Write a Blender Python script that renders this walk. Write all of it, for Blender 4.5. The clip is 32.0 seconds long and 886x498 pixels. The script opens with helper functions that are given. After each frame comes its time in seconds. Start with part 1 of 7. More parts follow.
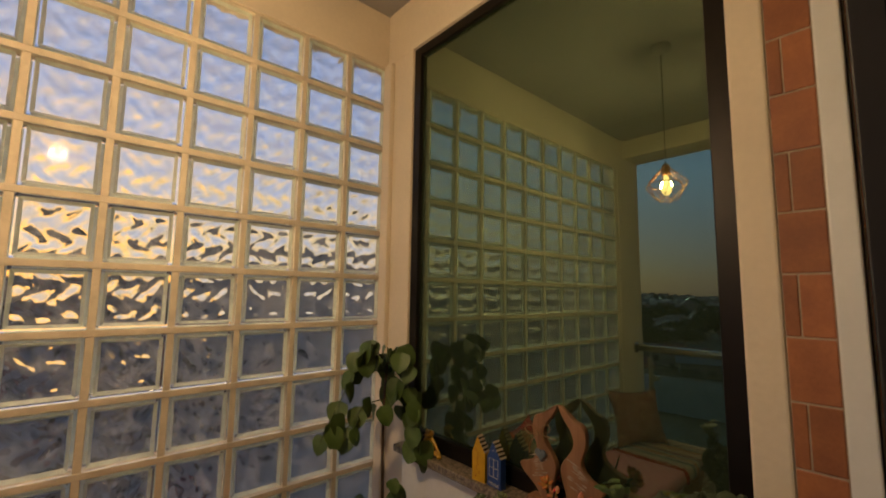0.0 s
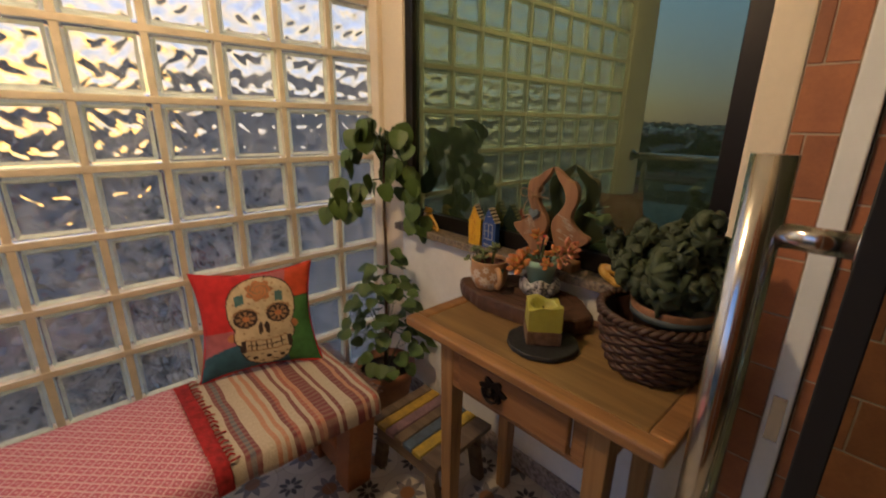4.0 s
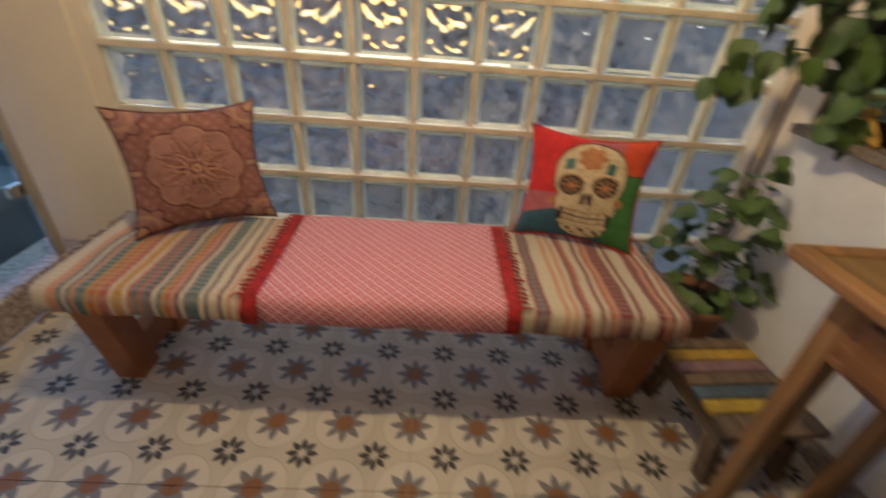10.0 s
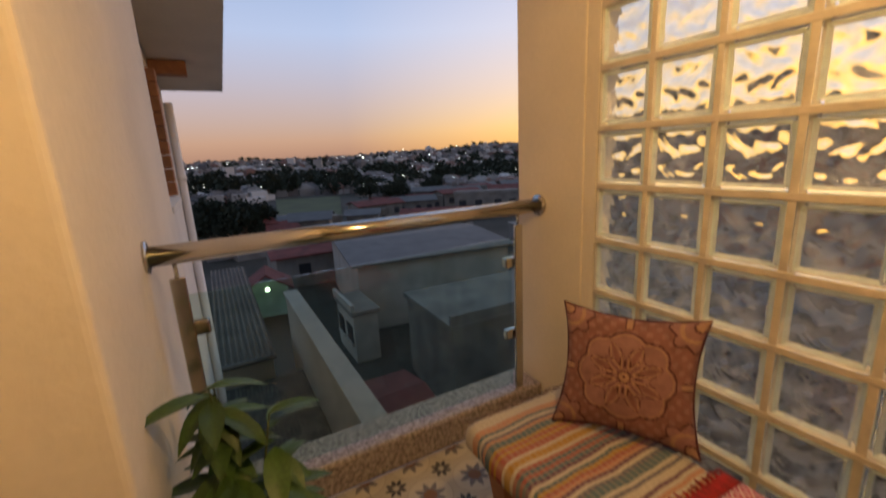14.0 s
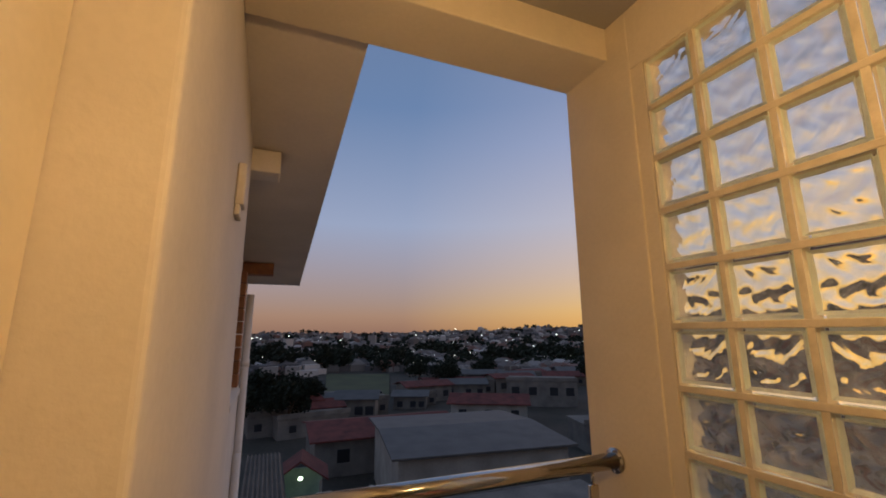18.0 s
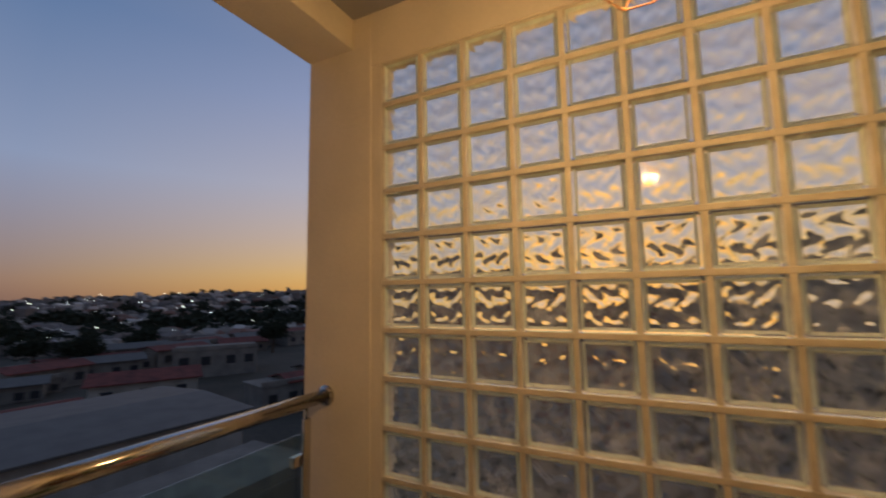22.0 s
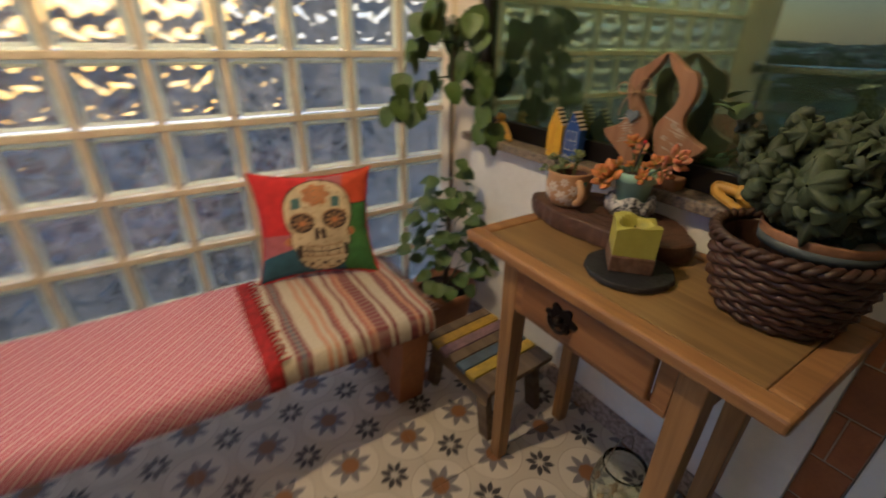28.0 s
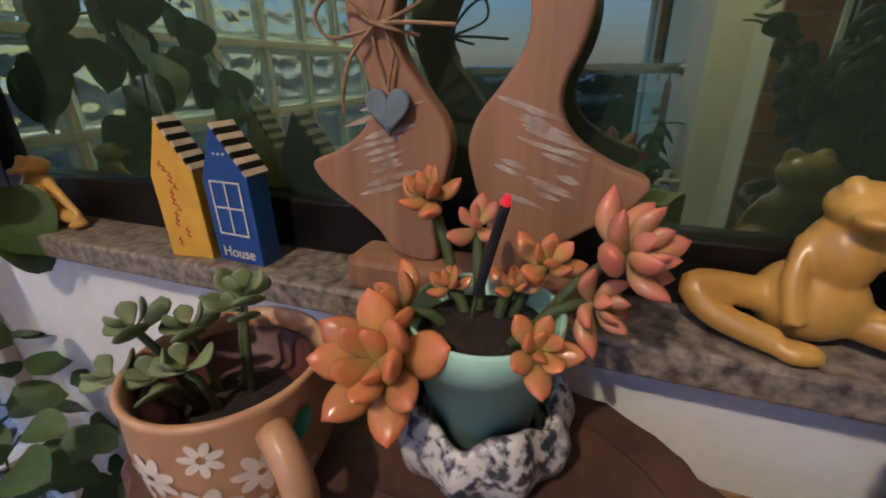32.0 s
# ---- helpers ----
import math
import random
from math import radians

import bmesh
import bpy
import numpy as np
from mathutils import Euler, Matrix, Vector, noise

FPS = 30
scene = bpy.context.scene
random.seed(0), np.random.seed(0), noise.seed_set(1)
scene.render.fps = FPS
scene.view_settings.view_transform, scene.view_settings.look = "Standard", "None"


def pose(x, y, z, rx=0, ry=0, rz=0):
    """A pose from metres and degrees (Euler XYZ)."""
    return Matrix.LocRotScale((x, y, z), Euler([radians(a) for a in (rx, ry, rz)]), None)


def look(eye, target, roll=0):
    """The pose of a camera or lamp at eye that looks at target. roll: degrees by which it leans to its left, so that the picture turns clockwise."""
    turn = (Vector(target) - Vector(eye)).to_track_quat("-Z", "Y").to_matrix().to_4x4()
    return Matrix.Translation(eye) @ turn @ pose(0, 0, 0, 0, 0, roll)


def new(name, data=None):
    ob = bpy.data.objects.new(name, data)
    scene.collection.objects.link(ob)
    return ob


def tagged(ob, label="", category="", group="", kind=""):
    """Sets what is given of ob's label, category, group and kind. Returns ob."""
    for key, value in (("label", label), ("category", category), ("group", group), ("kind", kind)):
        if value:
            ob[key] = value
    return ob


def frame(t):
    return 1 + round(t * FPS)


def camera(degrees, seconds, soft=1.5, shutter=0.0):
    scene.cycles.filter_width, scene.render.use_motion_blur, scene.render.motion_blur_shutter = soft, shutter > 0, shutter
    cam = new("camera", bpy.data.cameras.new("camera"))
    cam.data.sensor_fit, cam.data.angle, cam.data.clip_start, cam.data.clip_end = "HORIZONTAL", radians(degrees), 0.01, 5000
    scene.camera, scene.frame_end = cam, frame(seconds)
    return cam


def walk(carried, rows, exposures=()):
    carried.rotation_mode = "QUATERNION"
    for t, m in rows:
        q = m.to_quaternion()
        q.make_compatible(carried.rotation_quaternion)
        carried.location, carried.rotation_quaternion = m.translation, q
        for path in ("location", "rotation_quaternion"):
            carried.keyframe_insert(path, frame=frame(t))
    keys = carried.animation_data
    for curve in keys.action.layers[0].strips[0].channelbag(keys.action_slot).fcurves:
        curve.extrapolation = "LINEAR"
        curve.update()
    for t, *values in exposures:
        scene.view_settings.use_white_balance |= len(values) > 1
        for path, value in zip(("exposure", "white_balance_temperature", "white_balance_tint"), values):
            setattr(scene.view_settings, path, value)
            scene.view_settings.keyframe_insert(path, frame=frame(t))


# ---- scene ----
cam = camera(93.3, 32.0, soft=1.8, shutter=0.9)
# seconds, eye, target, roll
PATH = [
    (0, (1.145, -1.607, 1.390), (2.463, -0.118, 1.603), 0.8),
    (0.5, (1.174, -1.605, 1.370), (2.472, -0.091, 1.522), 0.4),
    (1, (1.185, -1.602, 1.346), (2.457, -0.059, 1.389), 0.1),
    (1.5, (1.193, -1.598, 1.315), (2.436, -0.032, 1.287), -0.2),
    (2, (1.184, -1.608, 1.291), (2.384, -0.014, 1.152), -0.4),
    (2.5, (1.159, -1.615, 1.276), (2.333, -0.017, 1.017), -0.7),
    (3, (1.150, -1.615, 1.257), (2.326, -0.046, 0.863), -0.9),
    (3.5, (1.134, -1.611, 1.227), (2.373, -0.122, 0.729), -0.2),
    (5.5, (1.151, -1.573, 1.145), (2.477, -0.302, 0.354), 3.8),
    (6, (1.139, -1.584, 1.110), (2.440, -0.334, 0.248), 5.5),
    (6.5, (1.135, -1.602, 1.096), (2.405, -0.353, 0.187), 6.6),
    (7, (1.117, -1.616, 1.096), (2.288, -0.319, 0.124), 6.6),
    (7.5, (1.102, -1.618, 1.092), (2.154, -0.257, 0.072), 6.5),
    (8, (1.100, -1.603, 1.076), (2.013, -0.165, 0.027), 6.4),
    (8.5, (1.104, -1.572, 1.064), (1.782, -0.014, 0.008), 5.5),
    (9, (1.116, -1.543, 1.065), (1.606, 0.072, -0.007), 6.2),
    (9.5, (1.140, -1.517, 1.046), (1.393, 0.151, -0.029), 5.2),
    (10, (1.07, -1.457, 1.065), (1.149, 0.246, 0.019), 4.5),
    (10.5, (0.996, -1.345, 1.05), (0.819, 0.388, 0.067), 3.4),
    (11, (1.014, -1.25, 1.037), (0.567, 0.469, 0.118), 3.5),
    (11.5, (1.015, -1.187, 1.048), (0.237, 0.409, 0.125), 3.2),
    (12, (1.053, -1.133, 1.092), (-0.041, 0.226, 0.114), 0.9),
    (12.5, (1.065, -1.164, 1.097), (-0.298, -0.024, 0.178), -1.7),
    (13, (1.08, -1.213, 1.127), (-0.454, -0.207, 0.328), -3.0),
    (13.5, (1.091, -1.235, 1.173), (-0.561, -0.29, 0.558), -3.0),
    (14, (1.08, -1.228, 1.208), (-0.634, -0.301, 0.756), -2.9),
    (14.5, (1.072, -1.211, 1.244), (-0.675, -0.276, 0.972), -2.2),
    (15, (1.074, -1.207, 1.286), (-0.698, -0.287, 1.165), -1.7),
    (15.5, (1.067, -1.216, 1.316), (-0.726, -0.329, 1.309), -1.4),
    (17.5, (1.04, -1.246, 1.43), (-0.779, -0.499, 1.792), -0.4),
    (18, (1.042, -1.251, 1.44), (-0.774, -0.512, 1.835), -0.3),
    (18.5, (1.041, -1.251, 1.443), (-0.768, -0.499, 1.846), -0.1),
    (19, (1.042, -1.242, 1.44), (-0.752, -0.444, 1.823), 0.1),
    (19.5, (1.053, -1.246, 1.436), (-0.708, -0.374, 1.811), 0.6),
    (20, (1.043, -1.258, 1.424), (-0.636, -0.232, 1.782), 0.8),
    (20.5, (1.043, -1.268, 1.413), (-0.488, -0.03, 1.763), 0.5),
    (21, (1.043, -1.339, 1.419), (-0.261, 0.143, 1.738), -0.4),
    (21.5, (1.049, -1.411, 1.421), (-0.063, 0.228, 1.697), -0.8),
    (22, (1.057, -1.488, 1.406), (0.156, 0.285, 1.623), -0.9),
    (22.5, (1.106, -1.566, 1.408), (0.352, 0.282, 1.547), -1.0),
    (23, (1.106, -1.677, 1.388), (0.53, 0.238, 1.439), -1.2),
    (23.5, (1.092, -1.754, 1.354), (0.661, 0.199, 1.321), -1.6),
    (24, (1.086, -1.837, 1.342), (0.814, 0.137, 1.168), -2.0),
    (24.5, (1.118, -1.782, 1.29), (0.993, 0.179, 0.916), -1.8),
    (26.5, (1.121, -1.736, 1.165), (1.298, 0.043, 0.269), 0.6),
    (27, (1.157, -1.705, 1.153), (1.526, 0.016, 0.203), 1.5),
    (27.5, (1.203, -1.641, 1.129), (1.843, 0.010, 0.198), 2.0),
    (28, (1.216, -1.515, 1.107), (2.188, -0.012, 0.214), 0.9),
    (28.5, (1.255, -1.369, 1.109), (2.478, -0.053, 0.23), -1.1),
    (29, (1.292, -1.305, 1.099), (2.742, -0.211, 0.262), -2.9),
    (29.5, (1.418, -1.25, 1.091), (3.003, -0.398, 0.219), -3.9),
    (30, (1.608, -1.171, 1.05), (3.265, -0.424, 0.214), -4.3),
    (30.5, (1.74, -1.116, 1.002), (3.401, -0.398, 0.15), -3.5),
    (31, (1.83, -1.065, 0.997), (3.496, -0.352, 0.152), -2.9),
    (31.5, (1.864, -1.041, 0.988), (3.556, -0.371, 0.157), -1.9),
    (32, (1.877, -1.029, 0.977), (3.597, -0.381, 0.19), -1.0),
]
walk(cam, [(t, look(e, g, r)) for t, e, g, r in PATH], exposures=[(0, 0.0, 6400, 6), (2.5, 0.3, 6500, 6), (5.5, 1.0, 5300, 2), (9.0, 1.18, 5400, -2), (11.0, 0.88, 5650, -3), (12.0, 0.9, 6300, 3), (13.0, 0.82, 7200, 5), (14.0, 0.55, 8500, 7), (15.0, 0.22, 10600, 11), (15.5, 0.15, 10400, 11), (17.5, -0.08, 8600, 9), (19.0, -0.15, 7900, 8), (22.0, -0.4, 7800, 8), (24.5, 0.2, 6000, 2), (26.5, 0.9, 5300, -2), (28.5, 1.05, 5400, -1), (31.0, 1.42, 4900, 13), (32.0, 1.34, 4500, 9)])

# ---- light: dusk sky and one pendant lamp ----
world = bpy.data.worlds.new("dusk_sky")
scene.world = world
world.use_nodes = True
wn, wl = world.node_tree.nodes, world.node_tree.links
sky = wn.new("ShaderNodeTexSky")
sky.sky_type = "NISHITA"
sky.sun_disc = False
sky.sun_elevation = radians(0.4)
sky.sun_rotation = radians(-4)
sky.altitude = 700
sky.air_density, sky.dust_density, sky.ozone_density = 1.0, 1.6, 3.0
# the hazy dusk gradient over it: a warm side towards the sunset, a cool side away from it
w_co, w_sep = wn.new("ShaderNodeTexCoord"), wn.new("ShaderNodeSeparateXYZ")
wl.new(w_co.outputs["Generated"], w_sep.inputs[0])


def sky_ramp(stops):
    r = wn.new("ShaderNodeValToRGB")
    for i, (pos, c) in enumerate(stops):
        e = r.color_ramp.elements[i] if i < 2 else r.color_ramp.elements.new(pos)
        e.position, e.color = pos, (*c, 1)
    wl.new(w_sep.outputs[2], r.inputs[0])
    return r.outputs[0]


SUNSET = sky_ramp([(0.0, (0.98, 0.55, 0.14)), (0.05, (0.98, 0.62, 0.20)), (0.13, (0.80, 0.57, 0.41)), (0.24, (0.60, 0.53, 0.60)), (0.42, (0.40, 0.44, 0.72)), (0.75, (0.18, 0.24, 0.44)), (1.0, (0.14, 0.18, 0.32))])
AWAY = sky_ramp([(0.0, (0.27, 0.175, 0.16)), (0.04, (0.33, 0.215, 0.205)), (0.11, (0.32, 0.26, 0.33)), (0.25, (0.28, 0.36, 0.62)), (0.5, (0.12, 0.22, 0.48)), (1.0, (0.12, 0.17, 0.31))])
dot = wn.new("ShaderNodeVectorMath")
dot.operation = "DOT_PRODUCT"
dot.inputs[1].default_value = (0.07, 1.0, 0.0)
wl.new(w_co.outputs["Generated"], dot.inputs[0])
side = wn.new("ShaderNodeMapRange")
side.inputs[1].default_value, side.inputs[2].default_value = 0.22, 1.0
wl.new(dot.outputs["Value"], side.inputs[0])
both = wn.new("ShaderNodeMixRGB")
wl.new(side.outputs[0], both.inputs[0]), wl.new(AWAY, both.inputs[1]), wl.new(SUNSET, both.inputs[2])
tint = wn.new("ShaderNodeMixRGB")
tint.inputs[0].default_value = 0.12
wl.new(both.outputs[0], tint.inputs[1]), wl.new(sky.outputs[0], tint.inputs[2])
wl.new(tint.outputs[0], wn["Background"].inputs[0])
wn["Background"].inputs[1].default_value = 1.15

LAMP = Vector((1.06, -0.79, 1.96))
bulb_light = bpy.data.lights.new("pendant_bulb_light", "POINT")
bulb_light.energy = 31
bulb_light.color = (1.0, 0.655, 0.33)
bulb_light.shadow_soft_size = 0.028
new("pendant_bulb_light", bulb_light).location = LAMP


# ---- materials ----
def material(name, colour, rough=0.6, metal=0.0, vary=0.12, scale=6.0, bump=0.1, grain=90.0, spec=0.5, second=None, random_vary=0.0):
    """A surface with stains at one scale and grain with relief at another."""
    m = bpy.data.materials.new(name)
    m.use_nodes = True
    n, l = m.node_tree.nodes, m.node_tree.links
    p = n["Principled BSDF"]
    p.inputs["Roughness"].default_value, p.inputs["Metallic"].default_value = rough, metal
    p.inputs["Specular IOR Level"].default_value = spec
    co = n.new("ShaderNodeTexCoord")
    big, fine = n.new("ShaderNodeTexNoise"), n.new("ShaderNodeTexNoise")
    big.inputs["Scale"].default_value, fine.inputs["Scale"].default_value = scale, grain
    big.inputs["Detail"].default_value, fine.inputs["Detail"].default_value = 5, 3
    for tex in (big, fine):
        l.new(co.outputs["Object"], tex.inputs["Vector"])
    mix = n.new("ShaderNodeMixRGB")
    c2 = second or tuple(c * (1 - 2.2 * vary) for c in colour)
    mix.inputs[1].default_value, mix.inputs[2].default_value = (*colour, 1), (*c2, 1)
    ramp = n.new("ShaderNodeMapRange")
    ramp.inputs[1].default_value, ramp.inputs[2].default_value = 0.35, 0.7
    l.new(big.outputs[0], ramp.inputs[0])
    l.new(ramp.outputs[0], mix.inputs[0])
    g = n.new("ShaderNodeMixRGB")
    g.blend_type = "MULTIPLY"
    g.inputs[0].default_value = min(1.0, vary * 2)
    l.new(mix.outputs[0], g.inputs[1])
    l.new(fine.outputs[0], g.inputs[2])
    out = g.outputs[0]
    if random_vary:
        info, hsv = n.new("ShaderNodeObjectInfo"), n.new("ShaderNodeHueSaturation")
        mr = n.new("ShaderNodeMapRange")
        mr.inputs[3].default_value, mr.inputs[4].default_value = 1 - random_vary, 1 + random_vary
        l.new(info.outputs["Random"], mr.inputs[0])
        l.new(mr.outputs[0], hsv.inputs["Value"])
        l.new(out, hsv.inputs["Color"])
        out = hsv.outputs[0]
    l.new(out, p.inputs["Base Color"])
    if bump:
        b = n.new("ShaderNodeBump")
        b.inputs["Strength"].default_value, b.inputs["Distance"].default_value = bump, 0.004
        l.new(fine.outputs[0], b.inputs["Height"])
        l.new(b.outputs[0], p.inputs["Normal"])
    return m


def node_of(m, kind):
    return next(x for x in m.node_tree.nodes if x.type == kind)


PLASTER = material("cream_plaster", (0.80, 0.70, 0.56), 0.85, vary=0.05, scale=2.5, bump=0.25, grain=60)
PLASTER_OUT = material("outer_plaster", (0.82, 0.74, 0.66), 0.9, vary=0.06, scale=1.8, bump=0.35, grain=45)
WHITE_WALL = material("white_plaster", (0.88, 0.87, 0.86), 0.8, vary=0.06, scale=5, bump=0.2, grain=50)
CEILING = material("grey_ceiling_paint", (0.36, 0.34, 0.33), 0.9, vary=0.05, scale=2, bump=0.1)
GROUT = material("cream_joint_mortar", (0.71, 0.61, 0.48), 0.8, vary=0.10, scale=14, bump=0.3)
BRICK = material("terracotta_brick", (0.42, 0.155, 0.06), 0.6, vary=0.14, scale=14, bump=0.12, grain=160, second=(0.31, 0.11, 0.05), random_vary=0.22)
MORTAR = material("brick_mortar", (0.56, 0.45, 0.34), 0.9, vary=0.15, scale=30, bump=0.5)
GRANITE = material("speckled_granite", (0.56, 0.47, 0.44), 0.35, vary=0.2, scale=70, bump=0.05, grain=240, second=(0.16, 0.12, 0.11))
GRANITE_BROWN = material("brown_granite", (0.42, 0.34, 0.26), 0.35, vary=0.25, scale=90, bump=0.05, grain=260, second=(0.06, 0.05, 0.045))
BRONZE = material("dark_bronze_aluminium", (0.018, 0.014, 0.011), 0.4, metal=0.6, vary=0.1, scale=20, bump=0)
WHITE_METAL = material("white_enamelled_metal", (0.78, 0.79, 0.80), 0.35, vary=0.03, scale=10, bump=0.02)
STEEL = material("polished_steel", (0.62, 0.60, 0.57), 0.16, metal=1.0, vary=0.04, scale=12, bump=0)
WOOD_BENCH = material("reddish_bench_wood", (0.40, 0.14, 0.045), 0.45, vary=0.2, scale=8, bump=0.15, second=(0.24, 0.075, 0.025))
RUBBER = material("black_gasket", (0.01, 0.01, 0.011), 0.6, vary=0.1)
SOIL = material("dark_soil", (0.035, 0.022, 0.014), 0.95, vary=0.3, scale=60, bump=0.8, grain=180)
TERRACOTTA = material("terracotta_pot", (0.40, 0.17, 0.09), 0.7, vary=0.15, scale=12, bump=0.2)
# kept pale so the unseen room bounces lamp light to the doorway
WALL_IN = material("room_paint", (0.78, 0.72, 0.64), 0.9, vary=0.05)


def bare(name):
    m = bpy.data.materials.new(name)
    m.use_nodes = True
    m.node_tree.nodes.remove(m.node_tree.nodes["Principled BSDF"])
    return m, m.node_tree.nodes, m.node_tree.links, m.node_tree.nodes["Material Output"]


def glass_material(name, colour, rough=0.0, ior=1.45, wave=0.0, wave_scale=20.0):
    m, n, l, out = bare(name)
    g = n.new("ShaderNodeBsdfGlass")
    g.inputs["Color"].default_value, g.inputs["Roughness"].default_value, g.inputs["IOR"].default_value = (*colour, 1), rough, ior
    if wave:
        co, tex, b = n.new("ShaderNodeTexCoord"), n.new("ShaderNodeTexNoise"), n.new("ShaderNodeBump")
        tex.inputs["Scale"].default_value = wave_scale
        b.inputs["Strength"].default_value, b.inputs["Distance"].default_value = wave, 0.01
        l.new(co.outputs["Object"], tex.inputs["Vector"])
        l.new(tex.outputs[0], b.inputs["Height"])
        l.new(b.outputs[0], g.inputs["Normal"])
    l.new(g.outputs[0], out.inputs[0])
    return m


BLOCK_GLASS = glass_material("pale_green_block_glass", (0.97, 0.975, 0.955), 0.02, 1.45)
# a little milkiness in the cast glass
bn, bl = BLOCK_GLASS.node_tree.nodes, BLOCK_GLASS.node_tree.links
b_mix, b_tl, b_add, b_df = bn.new("ShaderNodeMixShader"), bn.new("ShaderNodeBsdfTranslucent"), bn.new("ShaderNodeMixShader"), bn.new("ShaderNodeBsdfDiffuse")
b_co, b_info, b_off = bn.new("ShaderNodeTexCoord"), bn.new("ShaderNodeObjectInfo"), bn.new("ShaderNodeVectorMath")
b_tex, b_rng = bn.new("ShaderNodeTexNoise"), bn.new("ShaderNodeMapRange")
b_off.operation = "MULTIPLY_ADD"
b_off.inputs[1].default_value = (9, 5, 7)
b_tex.inputs["Scale"].default_value, b_tex.inputs["Detail"].default_value, b_tex.inputs["Distortion"].default_value = 20, 4, 0.8
bl.new(b_info.outputs["Random"], b_off.inputs[0]), bl.new(b_co.outputs["Object"], b_off.inputs[2]), bl.new(b_off.outputs[0], b_tex.inputs["Vector"])
b_rng.inputs[1].default_value, b_rng.inputs[2].default_value, b_rng.inputs[3].default_value, b_rng.inputs[4].default_value = 0.46, 0.64, 0.010, 0.13
bl.new(b_tex.outputs[0], b_rng.inputs[0]), bl.new(b_rng.outputs[0], b_mix.inputs[0])
b_tl.inputs[0].default_value = b_df.inputs[0].default_value = (0.95, 0.90, 0.83, 1)
bl.new(b_tl.outputs[0], b_add.inputs[1]), bl.new(b_df.outputs[0], b_add.inputs[2])
bl.new(bn["Glass BSDF"].outputs[0], b_mix.inputs[1]), bl.new(b_add.outputs[0], b_mix.inputs[2]), bl.new(b_mix.outputs[0], bn["Material Output"].inputs[0])
BLOCK_EDGE = material("pale_block_edge", (0.80, 0.90, 0.86), 0.5, vary=0.12, scale=30, bump=0.1)
# the pressed rims let the daylight through
en, el = BLOCK_EDGE.node_tree.nodes, BLOCK_EDGE.node_tree.links
e_mix, e_tl = en.new("ShaderNodeMixShader"), en.new("ShaderNodeBsdfTranslucent")
e_mix.inputs[0].default_value, e_tl.inputs[0].default_value = 0.55, (0.93, 0.97, 0.88, 1)
el.new(en["Principled BSDF"].outputs[0], e_mix.inputs[1]), el.new(e_tl.outputs[0], e_mix.inputs[2]), el.new(e_mix.outputs[0], en["Material Output"].inputs[0])
RAIL_GLASS, rn, rl, ro = bare("green_tinted_rail_glass")
r_mix, r_tr, r_gl, r_fr = rn.new("ShaderNodeMixShader"), rn.new("ShaderNodeBsdfTransparent"), rn.new("ShaderNodeBsdfGlossy"), rn.new("ShaderNodeLayerWeight")
r_pow, r_mul = rn.new("ShaderNodeMath"), rn.new("ShaderNodeMath")
r_pow.operation, r_mul.operation = "POWER", "MULTIPLY_ADD"
r_pow.inputs[1].default_value, r_mul.inputs[1].default_value, r_mul.inputs[2].default_value = 4.5, 0.8, 0.035
r_tr.inputs[0].default_value = (0.84, 0.93, 0.88, 1)
r_gl.inputs["Roughness"].default_value = 0.01
rl.new(r_fr.outputs["Facing"], r_pow.inputs[0]), rl.new(r_pow.outputs[0], r_mul.inputs[0]), rl.new(r_mul.outputs[0], r_mix.inputs[0])
rl.new(r_tr.outputs[0], r_mix.inputs[1]), rl.new(r_gl.outputs[0], r_mix.inputs[2]), rl.new(r_mix.outputs[0], ro.inputs[0])

WINDOW_GLASS, gn, gl_, go = bare("dark_green_reflective_window_glass")
g_mix, g_tr, g_gl = gn.new("ShaderNodeMixShader"), gn.new("ShaderNodeBsdfTransparent"), gn.new("ShaderNodeBsdfGlossy")
g_mix.inputs[0].default_value = 0.26
g_tr.inputs[0].default_value = (0.22, 0.30, 0.20, 1)
g_gl.inputs[0].default_value, g_gl.inputs["Roughness"].default_value = (0.74, 0.93, 0.64, 1), 0.01
gl_.new(g_tr.outputs[0], g_mix.inputs[1]), gl_.new(g_gl.outputs[0], g_mix.inputs[2])
g_veil, g_df = gn.new("ShaderNodeMixShader"), gn.new("ShaderNodeBsdfDiffuse")
g_veil.inputs[0].default_value, g_df.inputs[0].default_value = 0.06, (0.30, 0.42, 0.26, 1)   # olive haze mixed into the pane for its milky reflections
gl_.new(g_mix.outputs[0], g_veil.inputs[1]), gl_.new(g_df.outputs[0], g_veil.inputs[2]), gl_.new(g_veil.outputs[0], go.inputs[0])


# ---- mesh helpers ----
def mesh_object(name, bm, mat, parent=None, smooth=False, label=""):
    me = bpy.data.meshes.new(name)
    bm.normal_update()
    bm.to_mesh(me)
    bm.free()
    if smooth:
        me.shade_smooth()
    for m in (mat if isinstance(mat, (list, tuple)) else [mat]):
        me.materials.append(m)
    ob = new(name, me)
    if parent:
        ob.parent = parent
    if label:
        ob["label"] = label
    return ob


def part(name, bm, mat, parent, label="", smooth=False):
    return mesh_object(name, bm, mat, parent, smooth, label)


def empty(name, label, category, at=(0, 0, 0), rz=0.0, group="", kind=""):
    ob = new(name)
    ob.empty_display_size = 0.05
    ob.matrix_world = pose(*at, 0, 0, rz)
    return tagged(ob, label, category, group, kind)


